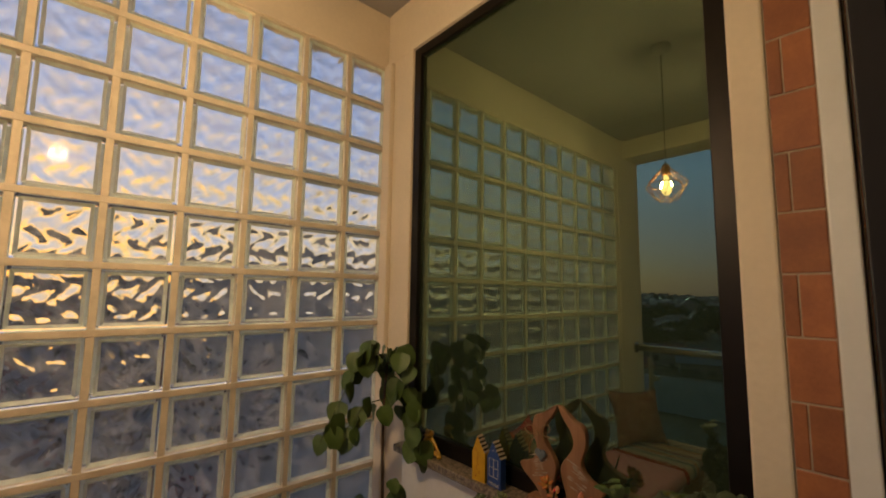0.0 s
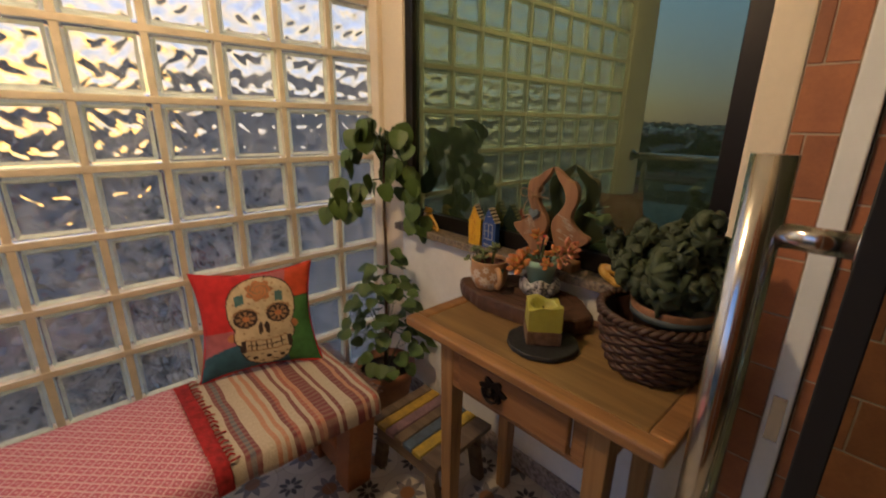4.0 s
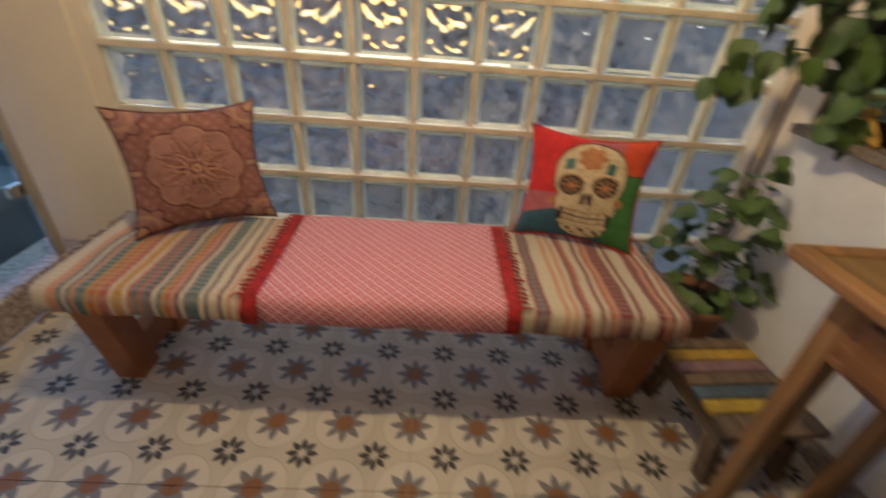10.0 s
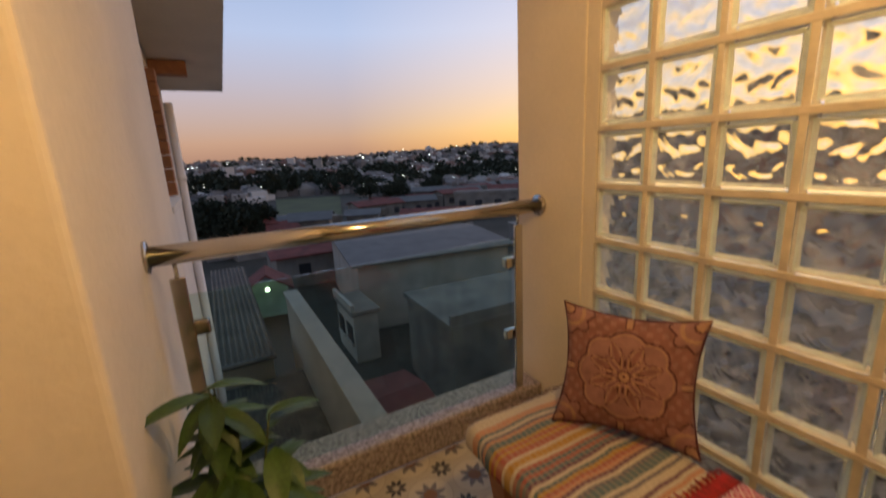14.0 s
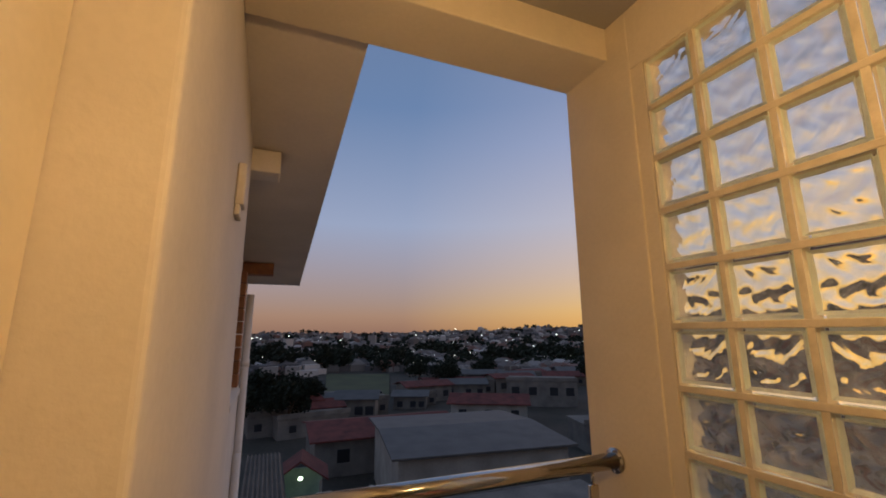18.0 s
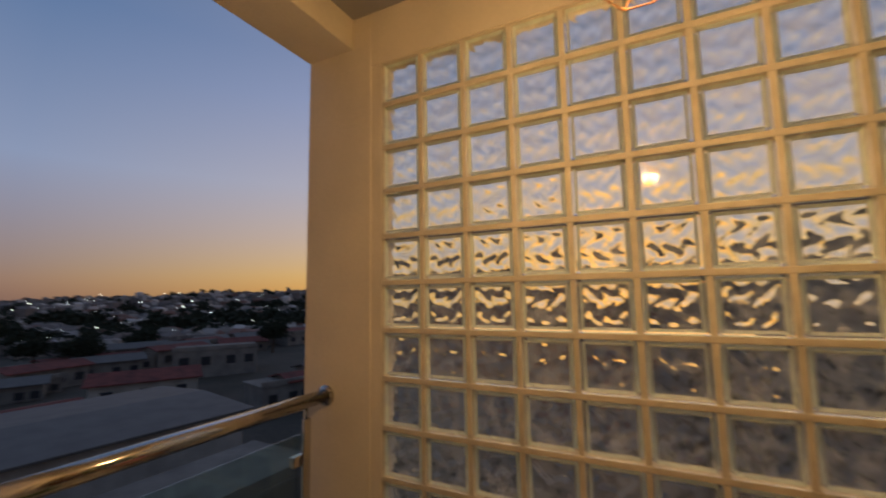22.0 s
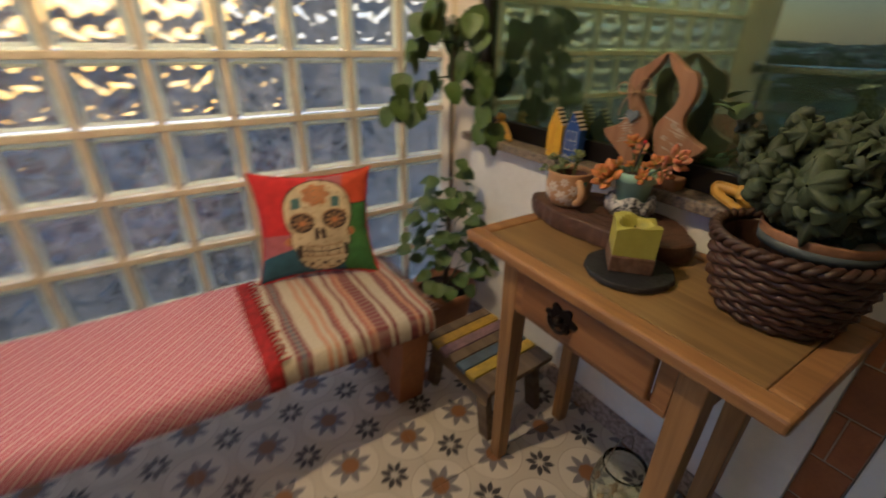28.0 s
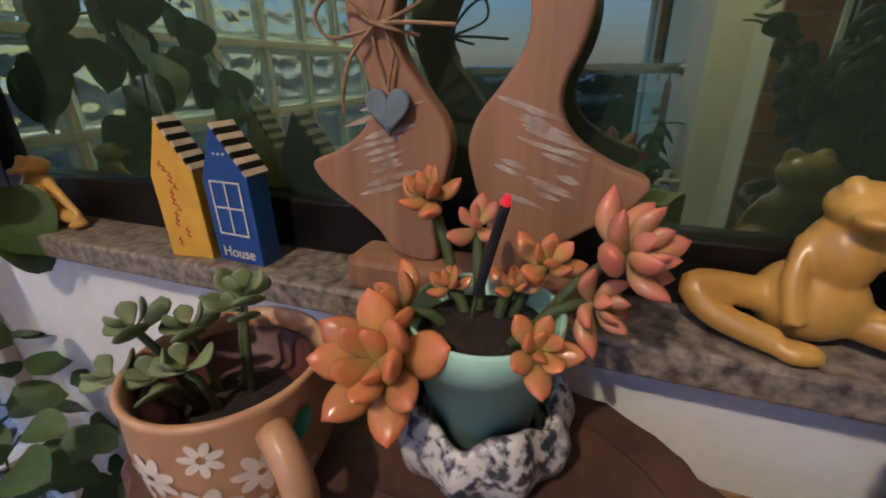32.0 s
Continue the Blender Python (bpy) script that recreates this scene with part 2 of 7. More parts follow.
def box(x0, x1, y0, y1, z0, z1, bevel=0.0, bm=None, seg=2):
    """A box with softened edges, added to bm or alone."""
    b = bmesh.new()
    bmesh.ops.create_cube(b, size=1)
    for v in b.verts:
        v.co = Vector(((x0 + x1) / 2 + v.co.x * (x1 - x0), (y0 + y1) / 2 + v.co.y * (y1 - y0), (z0 + z1) / 2 + v.co.z * (z1 - z0)))
    if bevel:
        bmesh.ops.bevel(b, geom=b.edges[:], offset=bevel, segments=seg, affect="EDGES", profile=0.5)
    return merge(b, bm)


def merge(b, bm):
    if bm is None:
        return b
    me = bpy.data.meshes.new("tmp")
    b.to_mesh(me)
    b.free()
    bm.from_mesh(me)
    bpy.data.meshes.remove(me)
    return bm


def moved(bm, m):
    bmesh.ops.transform(bm, matrix=m, verts=bm.verts[:])
    return bm


def lathe(profile, seg=32, bm=None, wob=0.0):
    """A turned body from (radius, height) pairs."""
    b = bm or bmesh.new()
    rings = []
    for r, z in profile:
        rings.append([b.verts.new((r * math.cos(a) * (1 + wob * math.sin(3 * a)), r * math.sin(a) * (1 + wob * math.cos(2 * a)), z)) for a in (2 * math.pi * i / seg for i in range(seg))])
    for lo, hi in zip(rings, rings[1:]):
        for i in range(seg):
            j = (i + 1) % seg
            b.faces.new((lo[i], lo[j], hi[j], hi[i]))
    for ring, flip in ((rings[0], True), (rings[-1], False)):
        b.faces.new(ring[::-1] if flip else ring)
    return b


def tube(points, radius, seg=10, bm=None, taper=None):
    """A round bar along points."""
    b = bm or bmesh.new()
    pts = [Vector(p) for p in points]
    rings, side = [], None
    for i, p in enumerate(pts):
        d = (pts[min(i + 1, len(pts) - 1)] - pts[max(i - 1, 0)]).normalized()
        if side is None:
            side = d.orthogonal().normalized()
        side = (side - d * side.dot(d)).normalized()
        up = d.cross(side)
        r = radius if taper is None else radius + (taper - radius) * i / max(1, len(pts) - 1)
        rings.append([b.verts.new(p + r * (math.cos(a) * side + math.sin(a) * up)) for a in (2 * math.pi * k / seg for k in range(seg))])
    for lo, hi in zip(rings, rings[1:]):
        for i in range(seg):
            j = (i + 1) % seg
            b.faces.new((lo[i], lo[j], hi[j], hi[i]))
    b.faces.new(rings[0][::-1]), b.faces.new(rings[-1])
    return b


def structure(name, bm, mat, label, category, smooth=False):
    return tagged(mesh_object(name, bm, mat, None, smooth), label, category, "", "structure")


def grid_sheet(nx, ny, fn, bm=None):
    """A sheet of nx by ny cells with corners fn(u, v)."""
    b = bm or bmesh.new()
    vs = [[b.verts.new(fn(i / nx, j / ny)) for i in range(nx + 1)] for j in range(ny + 1)]
    for j in range(ny):
        for i in range(nx):
            b.faces.new((vs[j][i], vs[j][i + 1], vs[j + 1][i + 1], vs[j + 1][i]))
    return b


# ---- the balcony shell ----
XW, YH, YP, ZC = 2.20, -1.57, -1.415, 2.72   # window wall, house wall, pier face, ceiling
PITCH, ROWS_N, COLS_N, ZT = 0.2, 12, 11, 2.46
KERB_X, KERB_Z = -0.268, 0.132   # front and top of the granite kerb


def tile_material():
    """Patterned cement tile: grey eight-pointed stars with ochre hearts in pale discs, dark petal rosettes between."""
    m = bpy.data.materials.new("patterned_floor_tile")
    m.use_nodes = True
    n, l = m.node_tree.nodes, m.node_tree.links
    p = n["Principled BSDF"]
    p.inputs["Roughness"].default_value = 0.42

    def val(x):
        v = n.new("ShaderNodeValue")
        v.outputs[0].default_value = x
        return v.outputs[0]

    def op(kind, a, b=None, c=None):
        o = n.new("ShaderNodeMath")
        o.operation = kind
        for i, x in enumerate((a, b, c)):
            if x is None:
                continue
            if isinstance(x, (int, float)):
                o.inputs[i].default_value = x
            else:
                l.new(x, o.inputs[i])
        return o.outputs[0]

    co = n.new("ShaderNodeTexCoord")
    sep = n.new("ShaderNodeSeparateXYZ")
    l.new(co.outputs["Object"], sep.inputs[0])
    T = 0.19
    noise_n = n.new("ShaderNodeTexNoise")
    noise_n.inputs["Scale"].default_value = 5
    noise_n.inputs["Detail"].default_value = 6
    l.new(co.outputs["Object"], noise_n.inputs["Vector"])

    def cell(x, off):
        return op("MULTIPLY", op("SUBTRACT", op("FRACT", op("DIVIDE", op("ADD", x, off), T)), 0.5), T)

    def polar(ox, oy):
        x, y = cell(sep.outputs[0], ox), cell(sep.outputs[1], oy)
        r = op("SQRT", op("ADD", op("MULTIPLY", x, x), op("MULTIPLY", y, y)))
        return r, op("ARCTAN2", y, x)

    edge = 0.0012

    def inside(d):
        return op("SMOOTH_MIN", op("MAXIMUM", op("DIVIDE", op("MULTIPLY", d, -1), edge), 0), 1, 0.1)

    # stars at cell centres
    r, a = polar(T * 50 - 0.105 + T / 2, T * 50 + 0.70 + T / 2)
    k = op("ABSOLUTE", op("SUBTRACT", op("FRACT", op("ADD", op("DIVIDE", a, math.pi / 4), 0.5)), 0.5))  # 0 on a point, 0.5 between
    star = inside(op("SUBTRACT", r, op("SUBTRACT", 0.063, op("MULTIPLY", k, 0.066))))
    heart = inside(op("SUBTRACT", r, op("SUBTRACT", 0.027, op("MULTIPLY", k, 0.006))))
    disc = inside(op("SUBTRACT", r, 0.082))
    ring = op("MULTIPLY", inside(op("SUBTRACT", r, 0.0845)), op("SUBTRACT", 1, disc))
    # rosettes at cell corners
    r2, a2 = polar(T * 50 - 0.105, T * 50 + 0.70)
    k2 = op("ABSOLUTE", op("SUBTRACT", op("FRACT", op("ADD", op("DIVIDE", a2, math.pi / 4), 0.5)), 0.5))
    petal_w = op("MULTIPLY", op("SINE", op("MULTIPLY", op("MINIMUM", op("MAXIMUM", op("DIVIDE", op("SUBTRACT", r2, 0.008), 0.036), 0), 1), math.pi)), 0.0088)
    petal = inside(op("SUBTRACT", op("MULTIPLY", r2, op("MULTIPLY", k2, math.pi / 4)), petal_w))

    def lay(base, fac, colour):
        mx = n.new("ShaderNodeMixRGB")
        l.new(fac, mx.inputs[0])
        if isinstance(base, tuple):
            mx.inputs[1].default_value = (*base, 1)
        else:
            l.new(base, mx.inputs[1])
        mx.inputs[2].default_value = (*colour, 1)
        return mx.outputs[0]

    c = lay((0.56, 0.50, 0.42), disc, (0.63, 0.57, 0.49))
    c = lay(c, ring, (0.44, 0.38, 0.32))
    c = lay(c, star, (0.20, 0.185, 0.20))
    c = lay(c, heart, (0.235, 0.105, 0.04))
    c = lay(c, petal, (0.045, 0.04, 0.045))
    mul = n.new("ShaderNodeMixRGB")
    mul.blend_type = "MULTIPLY"
    mul.inputs[0].default_value = 0.30
    l.new(c, mul.inputs[1])
    l.new(noise_n.outputs[0], mul.inputs[2])
    l.new(mul.outputs[0], p.inputs["Base Color"])
    rr = n.new("ShaderNodeMapRange")
    rr.inputs[3].default_value, rr.inputs[4].default_value = 0.3, 0.55
    l.new(noise_n.outputs[0], rr.inputs[0])
    l.new(rr.outputs[0], p.inputs["Roughness"])
    return m


TILE = tile_material()
TILE_JOINT = material("floor_joint", (0.34, 0.30, 0.26), 0.9, vary=0.1, scale=40)


def build_floor():
    base = structure("floor", box(-0.268, 2.36, -1.60, 0.05, -0.12, -0.004), TILE_JOINT, "pale floor of patterned star tiles", "floor")
    jx = [-0.267, 0.485, 1.055, 1.625, 2.195]
    jy = [-1.60, -1.453, -0.888, -0.323, 0.05]
    g = 0.0006
    for i in range(4):
        for j in range(4):
            part("tile", box(jx[i] + g, jx[i + 1] - g, jy[j] + g, jy[j + 1] - g, -0.0039, 0.0, 0.0008, seg=1), TILE, base)
    slab = box(-0.45, KERB_X, YP + 0.001, -0.0045, -0.004, KERB_Z, 0.014, seg=4)
    structure("kerb_sill", slab, GRANITE, "pink-grey speckled granite kerb with a rounded edge under the glass railing", "sill")


build_floor()


def glass_block_mesh(seed, turn=1):
    """A hollow pressed-glass block: rounded outer faces, cloud-rippled inner faces; turn mirrors the ripple."""
    rnd = random.Random(seed)
    ph = [rnd.uniform(0, 6.28) for _ in range(8)]
    w, d, t = 0.0895, 0.04, 0.009
    steps = [0.0, 0.010, 0.024, 0.042, 0.065]
    steps = steps + list(np.linspace(0.09, 0.91, 40)) + [1 - q for q in reversed(steps)]
    n = len(steps) - 1
    b = bmesh.new()

    def ripple(u, v):
        e = min(1.0, 7 * min(u, 1 - u, v, 1 - v))
        x, y = turn * (u - 0.5) * 0.19, v * 0.19
        yy = y + 0.011 * math.sin(44 * x + ph[0]) + 0.005 * math.sin(97 * x + ph[1])
        xx = x + 0.009 * math.sin(52 * y + ph[2])
        f = 0.60 * math.sin(74 * yy + ph[3]) + 0.52 * (1 - 2 * abs(math.sin(48 * xx + 36 * yy + ph[4]))) + 0.50 * (1 - 2 * abs(math.sin(44 * xx - 40 * yy + ph[5])))
        f += 0.10 * math.sin(205 * xx + 160 * yy + ph[6]) + 0.08 * math.sin(185 * xx - 230 * yy + ph[7])
        return 0.0017 * e * f

    def rounding(u, v):
        q = 0.0
        for c in (u, 1 - u, v, 1 - v):
            k = max(0.0, 1 - c * 0.179 / 0.009)
            q += 0.0055 * (1 - math.sqrt(max(0.0, 1 - k * k)))
        return q

    def shell(hw, hd, flip, wavy):
        vs = {}

        def v_at(p):
            key = tuple(round(c, 5) for c in p)
            if key not in vs:
                vs[key] = b.verts.new(p)
            return vs[key]
        for side in (-1, 1):
            grid = []
            for v in steps:
                row = []
                for u in steps:
                    off = ripple(u, v) * (1 if side > 0 else -0.6) if wavy else -side * rounding(u, v)
                    row.append(v_at(((2 * u - 1) * hw, side * hd + off, (2 * v - 1) * hw)))
                grid.append(row)
            for j in range(n):
                for i in range(n):
                    q = [grid[j][i], grid[j][i + 1], grid[j + 1][i + 1], grid[j + 1][i]]
                    if (side > 0) != flip:
                        q.reverse()
                    b.faces.new(q)
            if side < 0:
                first = grid
        rim_a = first[0] + [first[j][n] for j in range(1, n + 1)] + first[n][-2::-1] + [first[j][0] for j in range(n - 1, 0, -1)]
        rim_b = grid[0] + [grid[j][n] for j in range(1, n + 1)] + grid[n][-2::-1] + [grid[j][0] for j in range(n - 1, 0, -1)]
        m = len(rim_a)
        for i in range(m):
            j = (i + 1) % m
            if not flip:
                b.faces.new((rim_a[i], rim_b[i], rim_b[j], rim_a[j])).material_index = 1
                continue
            # the cavity narrows towards the seam of the two halves
            ma, mb = (v_at((rim_a[k].co.x * 0.89, 0.0, rim_a[k].co.z * 0.89)) for k in (i, j))
            b.faces.new((rim_a[j], mb, ma, rim_a[i])).material_index = 1
            b.faces.new((mb, rim_b[j], rim_b[i], ma)).material_index = 1
    shell(w, d, False, False)
    shell(w - t, d - t, True, True)
    bmesh.ops.recalc_face_normals(b, faces=b.faces[:])
    me = bpy.data.meshes.new("glass_block")
    b.to_mesh(me)
    b.free()
    me.shade_smooth()
    me.set_sharp_from_angle(angle=radians(55))
    me.materials.append(BLOCK_GLASS)
    me.materials.append(BLOCK_EDGE)
    return me


def build_glass_wall():
    wall = tagged(new("wall_north"), "wall of wavy square glass blocks in cream mortar", "wall", "", "structure")
    h = 0.0112   # half a joint
    for i in range(COLS_N + 1):
        x = i * PITCH
        part("mortar_joint", box(max(x - h, 0), min(x + h, COLS_N * PITCH), 0.004, 0.066, ZT - ROWS_N * PITCH, ZT, 0.003, seg=1), GROUT, wall)
    for j in range(ROWS_N + 1):
        z = ZT - j * PITCH
        part("mortar_joint", box(0.001, COLS_N * PITCH - 0.001, 0.0015, 0.069, max(z - h, ZT - ROWS_N * PITCH), min(z + h, ZT), 0.003, seg=1), GROUT, wall)
    kinds = [glass_block_mesh(3, 1), glass_block_mesh(3, -1), glass_block_mesh(8, 1), glass_block_mesh(8, -1)]
    pick = random.Random(40)
    for j in range(ROWS_N):
        for i in range(COLS_N):
            ob = new("glass_block", pick.choice(kinds))
            ob.parent = wall
            ob.visible_shadow = False
            ob.location = ((i + 0.5) * PITCH, 0.035, ZT - (j + 0.5) * PITCH)


build_glass_wall()

# masonry round the blocks
structure("wall_north_base", box(-0.003, 2.36, 0.0, 0.12, -0.12, ZT - ROWS_N * PITCH - 0.001), PLASTER, "cream plaster foot under the glass block wall", "wall")
structure("beam_north", box(-0.0555, 2.36, -0.0025, 0.14, ZT + 0.0, ZC + 0.1, 0.003), PLASTER, "cream plaster beam above the glass blocks", "beam")
pillar = box(-0.435, -0.0565, -0.003, 0.14, -0.12, ZC + 0.09, 0.006, seg=3)
box(-0.057, -0.001, 0.003, 0.14, -0.12, ZT - 0.001, 0.002, bm=pillar)
structure("pillar_corner_west", pillar, PLASTER, "cream plaster corner pillar beside the glass railing", "pillar")
structure("beam_west", box(-0.433, -0.160, YP + 0.001, -0.001, 2.57, ZC + 0.1, 0.006), PLASTER, "cream plaster beam over the open side", "beam")
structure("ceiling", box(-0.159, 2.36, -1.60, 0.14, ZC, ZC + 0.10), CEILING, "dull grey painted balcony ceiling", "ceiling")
structure("wall_east_corner", box(XW + 0.002, 2.36, -0.195, -0.003, -0.12, ZT + 0.09, 0.004), PLASTER, "cream plaster corner beside the dark window", "wall")
structure("corner_bead", box(XW - 0.022, XW + 0.004, -0.06, -0.002, -0.004, ZT, 0.006, seg=2), PLASTER, "stepped plaster edge in the corner", "trim")
structure("beam_east", box(XW + 0.0, 2.36, -1.60, -0.004, 2.47, ZC + 0.1, 0.004), PLASTER, "cream plaster beam above the dark window", "beam")
structure("wall_east_low", box(XW - 0.01, 2.36, -1.43, -0.196, -0.12, 0.772, 0.002), WHITE_WALL, "white plastered wall under the window sill", "wall")
structure("baseboard_east", box(XW - 0.024, XW - 0.011, -1.43, -0.06, 0.0, 0.075, 0.002), GRANITE, "grey stone baseboard under the window", "baseboard")
structure("window_sill_east", box(2.145, 2.35, -1.36, -0.196, 0.774, 0.802, 0.004), GRANITE_BROWN, "brown speckled granite window sill", "sill")
structure("wall_east_strip", box(XW - 0.004, 2.36, -1.43, -1.362, 0.774, 2.469, 0.006), PLASTER, "cream plaster strip between window and brickwork", "wall")
# house wall with its pier
structure("wall_south", box(0.302, 0.855, -1.95, YH, -0.12, ZC + 0.1, 0.004), PLASTER, "cream plaster house wall beside the doorway", "wall")
structure("pier_south_west", box(-0.44, 0.30, -1.95, YP, -0.12, ZC + 0.1, 0.014, seg=3), PLASTER_OUT, "cream plaster pier at the open side", "pillar")
structure("wall_over_door", box(0.30, 2.36, -1.95, -1.601, 2.30, ZC + 0.1), PLASTER, "cream plaster lintel wall above the doorway", "wall")


def build_window():
    w = tagged(new("window_1"), "large fixed window of dark reflective glass in a bronze frame", "window", "", "structure")
    y0, y1, z0, z1 = -1.362, -0.196, 0.803, 2.469
    f = 0.045
    part("window_frame", box(XW + 0.012, XW + 0.06, y0, y0 + f, z0, z1, 0.003), BRONZE, w)
    part("window_frame", box(XW + 0.012, XW + 0.06, y1 - f, y1, z0, z1, 0.003), BRONZE, w)
    part("window_frame", box(XW + 0.012, XW + 0.06, y0 + f, y1 - f, z0, z0 + 0.055, 0.003), BRONZE, w)
    part("window_frame", box(XW + 0.012, XW + 0.06, y0 + f, y1 - f, z1 - 0.04, z1, 0.003), BRONZE, w)
    part("pane", box(XW + 0.030, XW + 0.036, y0 + f - 0.003, y1 - f + 0.003, z0 + 0.05, z1 - 0.038), WINDOW_GLASS, w)


build_window()


def brick_face(name, label, x, y0, y1, z0, z1, sign, course=0.114, length=0.09):
    """Bricks on a wall that faces sign along x, with recessed joints."""
    depth = 0.02
    xa, xb = (x - sign * 0.05, x - sign * 0.0025)
    base = structure(name, box(min(xa, xb), max(xa, xb), y0, y1, z0, z1), MORTAR, label, "wall")
    k, z = 0, z0
    while z < z1 - 0.01:
        zt = min(z + course - 0.004, z1)
        cuts = [y0]
        y = y0 + (length * (0.55 if k % 2 else 1.0))
        while y < y1 - 0.015:
            cuts.append(y)
            y += length
        cuts.append(y1)
        for a, b_ in zip(cuts, cuts[1:]):
            xs = sorted((x, x - sign * 0.02))
            part("brick", box(xs[0], xs[1], a + 0.0015, b_ - 0.0015, z, zt, 0.0015, seg=1), BRICK, base)
        z += course
        k += 1


brick_face("wall_brick_door_east", "terracotta brick jamb beside the sliding door", XW - 0.003, -1.506, -1.431, -0.024, 2.30, -1, course=0.122)
brick_face("wall_brick_door_east_inner", "terracotta brick jamb inside the doorway", XW - 0.003, -1.95, -1.552, -0.024, 2.30, -1, course=0.122, length=0.2)
structure("jamb_pier_west", box(0.70, 0.855, -1.569, -1.487, -0.12, ZC + 0.09, 0.004), PLASTER, "narrow cream plaster pier beside the doorway", "pillar")
brick_face("wall_brick_door_west", "terracotta brick jamb beside the doorway", 0.902, -1.632, -1.487, -0.004, 2.30, 1, course=0.112, length=0.3)
brick_face("wall_brick_door_west_inner", "terracotta brick jamb inside the doorway", 0.893, -1.95, -1.672, -0.004, 2.30, 1, course=0.112, length=0.2)
structure("corner_bead_door", box(0.856, 0.893, -1.4865, -1.483, -0.004, 2.30, 0.001), PLASTER, "cream plaster edge of the doorway", "trim")
structure("door_frame_east", box(XW - 0.02, XW + 0.03, -1.549, -1.508, -0.004, 2.30, 0.004), WHITE_METAL, "white enamelled door frame post", "door frame")
structure("door_gasket_east", box(XW - 0.012, XW + 0.02, -1.5505, -1.5495, -0.004, 2.30), RUBBER, "black gasket line on the door frame", "gasket")
structure("door_gasket_west", box(0.888, 0.9075, -1.659, -1.650, -0.004, 2.30), RUBBER, "black brush seal in the door frame", "gasket")
# bright strip added where the frame edge catches a white reflection
structure("door_frame_glint", box(XW - 0.0225, XW - 0.0205, -1.541, -1.516, 0.55, 0.66, 0.001), STEEL, "small steel strip standing in for a white glint on the door frame", "door frame")
structure("door_frame_west", box(0.868, 0.906, -1.670, -1.634, -0.004, 2.30, 0.004), WHITE_METAL, "white enamelled door frame post", "door frame")


def build_door():
    d = tagged(new("door_1"), "slid-open frameless glass door with a long steel pull bar", "door", "", "structure")
    yl = -1.600
    part("pane", box(1.447, 2.175, yl - 0.004, yl + 0.004, 0.02, 2.28), RAIL_GLASS, d)
    part("edge_strip", box(1.440, 1.4465, yl - 0.0075, yl + 0.0075, 0.02, 2.28, 0.001), RUBBER, d, "black rubber edge strip")
    bx, by = 1.466, yl + 0.056
    for side in (1, -1):
        yb = yl + side * 0.056
        part("pull_bar", tube([(bx, yb, 0.81), (bx, yb, 1.189)], 0.0128, 20), STEEL, d, "long polished steel pull bar", True)
        for z in (0.862, 1.14):
            part("standoff", tube([(bx, yb - side * 0.010, z), (bx, yl + side * 0.0045, z)], 0.008, 14), STEEL, d, "", True)
            part("rosette", tube([(bx, yl + side * 0.0044, z), (bx, yl + side * 0.0085, z)], 0.014, 18), STEEL, d, "round steel rosette", True)


build_door()


def build_railing():
    r = tagged(new("railing"), "steel handrail over a green-tinted glass panel", "railing")
    x = -0.297
    part("handrail", tube([(x, YP + 0.008, 0.965), (x, -0.012, 0.965)], 0.029, 28), STEEL, r, "polished steel handrail", True)
    for y, s in ((YP + 0.004, 1), (-0.007, -1)):
        part("wall_flange", tube([(x, y - 0.004, 0.965), (x, y + 0.004, 0.965)], 0.045, 28), STEEL, r, "round steel wall flange", True)
    for a in range(3):
        q = 2.1 * a + 0.5
        part("bolt", tube([(x + 0.037 * math.cos(q), -0.0115, 0.965 + 0.037 * math.sin(q)), (x + 0.037 * math.cos(q), -0.014, 0.965 + 0.037 * math.sin(q))], 0.005, 6), STEEL, r, "hexagonal flange bolt")
    for y, inward in ((-1.35, 0.03), (-0.12, -0.03)):
        post = part("post", box(x - 0.006, x + 0.008, y - 0.020, y + 0.020, KERB_Z + 0.001, 0.895, 0.003), STEEL, r, "brushed steel post")
        part("pin", tube([(x, y, 0.894), (x, y, 0.940)], 0.006, 10), STEEL, r, "", True)
        for z in (0.40, 0.73):
            part("clamp", box(x - 0.036, x - 0.006, y - 0.03 + inward, y + 0.03 + inward, z - 0.022, z + 0.022, 0.006), STEEL, r, "rounded steel glass clamp")
    part("glass_panel", box(x - 0.024, x - 0.014, -1.335, -0.14, KERB_Z + 0.02, 0.835, 0.001, seg=1), RAIL_GLASS, r, "green-tinted clear glass panel")


build_railing()

# the room behind the camera and the dark room behind the window
# unseen floor, its colour guessed pale to bounce light onto the jambs
INDOOR_TILE = material("pale_indoor_tile", (0.62, 0.56, 0.48), 0.35, vary=0.06, scale=3, bump=0.03)
structure("floor_inside", box(-1.0, 4.2, -4.6, -1.601, -0.12, -0.002), INDOOR_TILE, "plain floor of the room behind the doorway", "floor")
structure("ceiling_inside", box(-1.0, 4.2, -4.6, -1.952, ZC, ZC + 0.1), WALL_IN, "plain ceiling of the room behind the doorway", "ceiling")
structure("wall_inside_back", box(-1.0, 4.2, -4.7, -4.601, -0.12, ZC + 0.1), WALL_IN, "plain wall at the back of the room", "wall")
structure("wall_inside_west", box(-1.1, -1.001, -4.6, -1.96, -0.12, ZC + 0.1), WALL_IN, "plain side wall of the room", "wall")
structure("wall_inside_front", box(-1.0, 0.30, -2.05, -1.951, -0.12, ZC + 0.1), WALL_IN, "plain front wall of the room", "wall")
structure("wall_dark_room_back", box(4.2, 4.3, -4.6, 0.2, -0.12, ZC + 0.1), WALL_IN, "plain wall of the dark room behind the window", "wall")
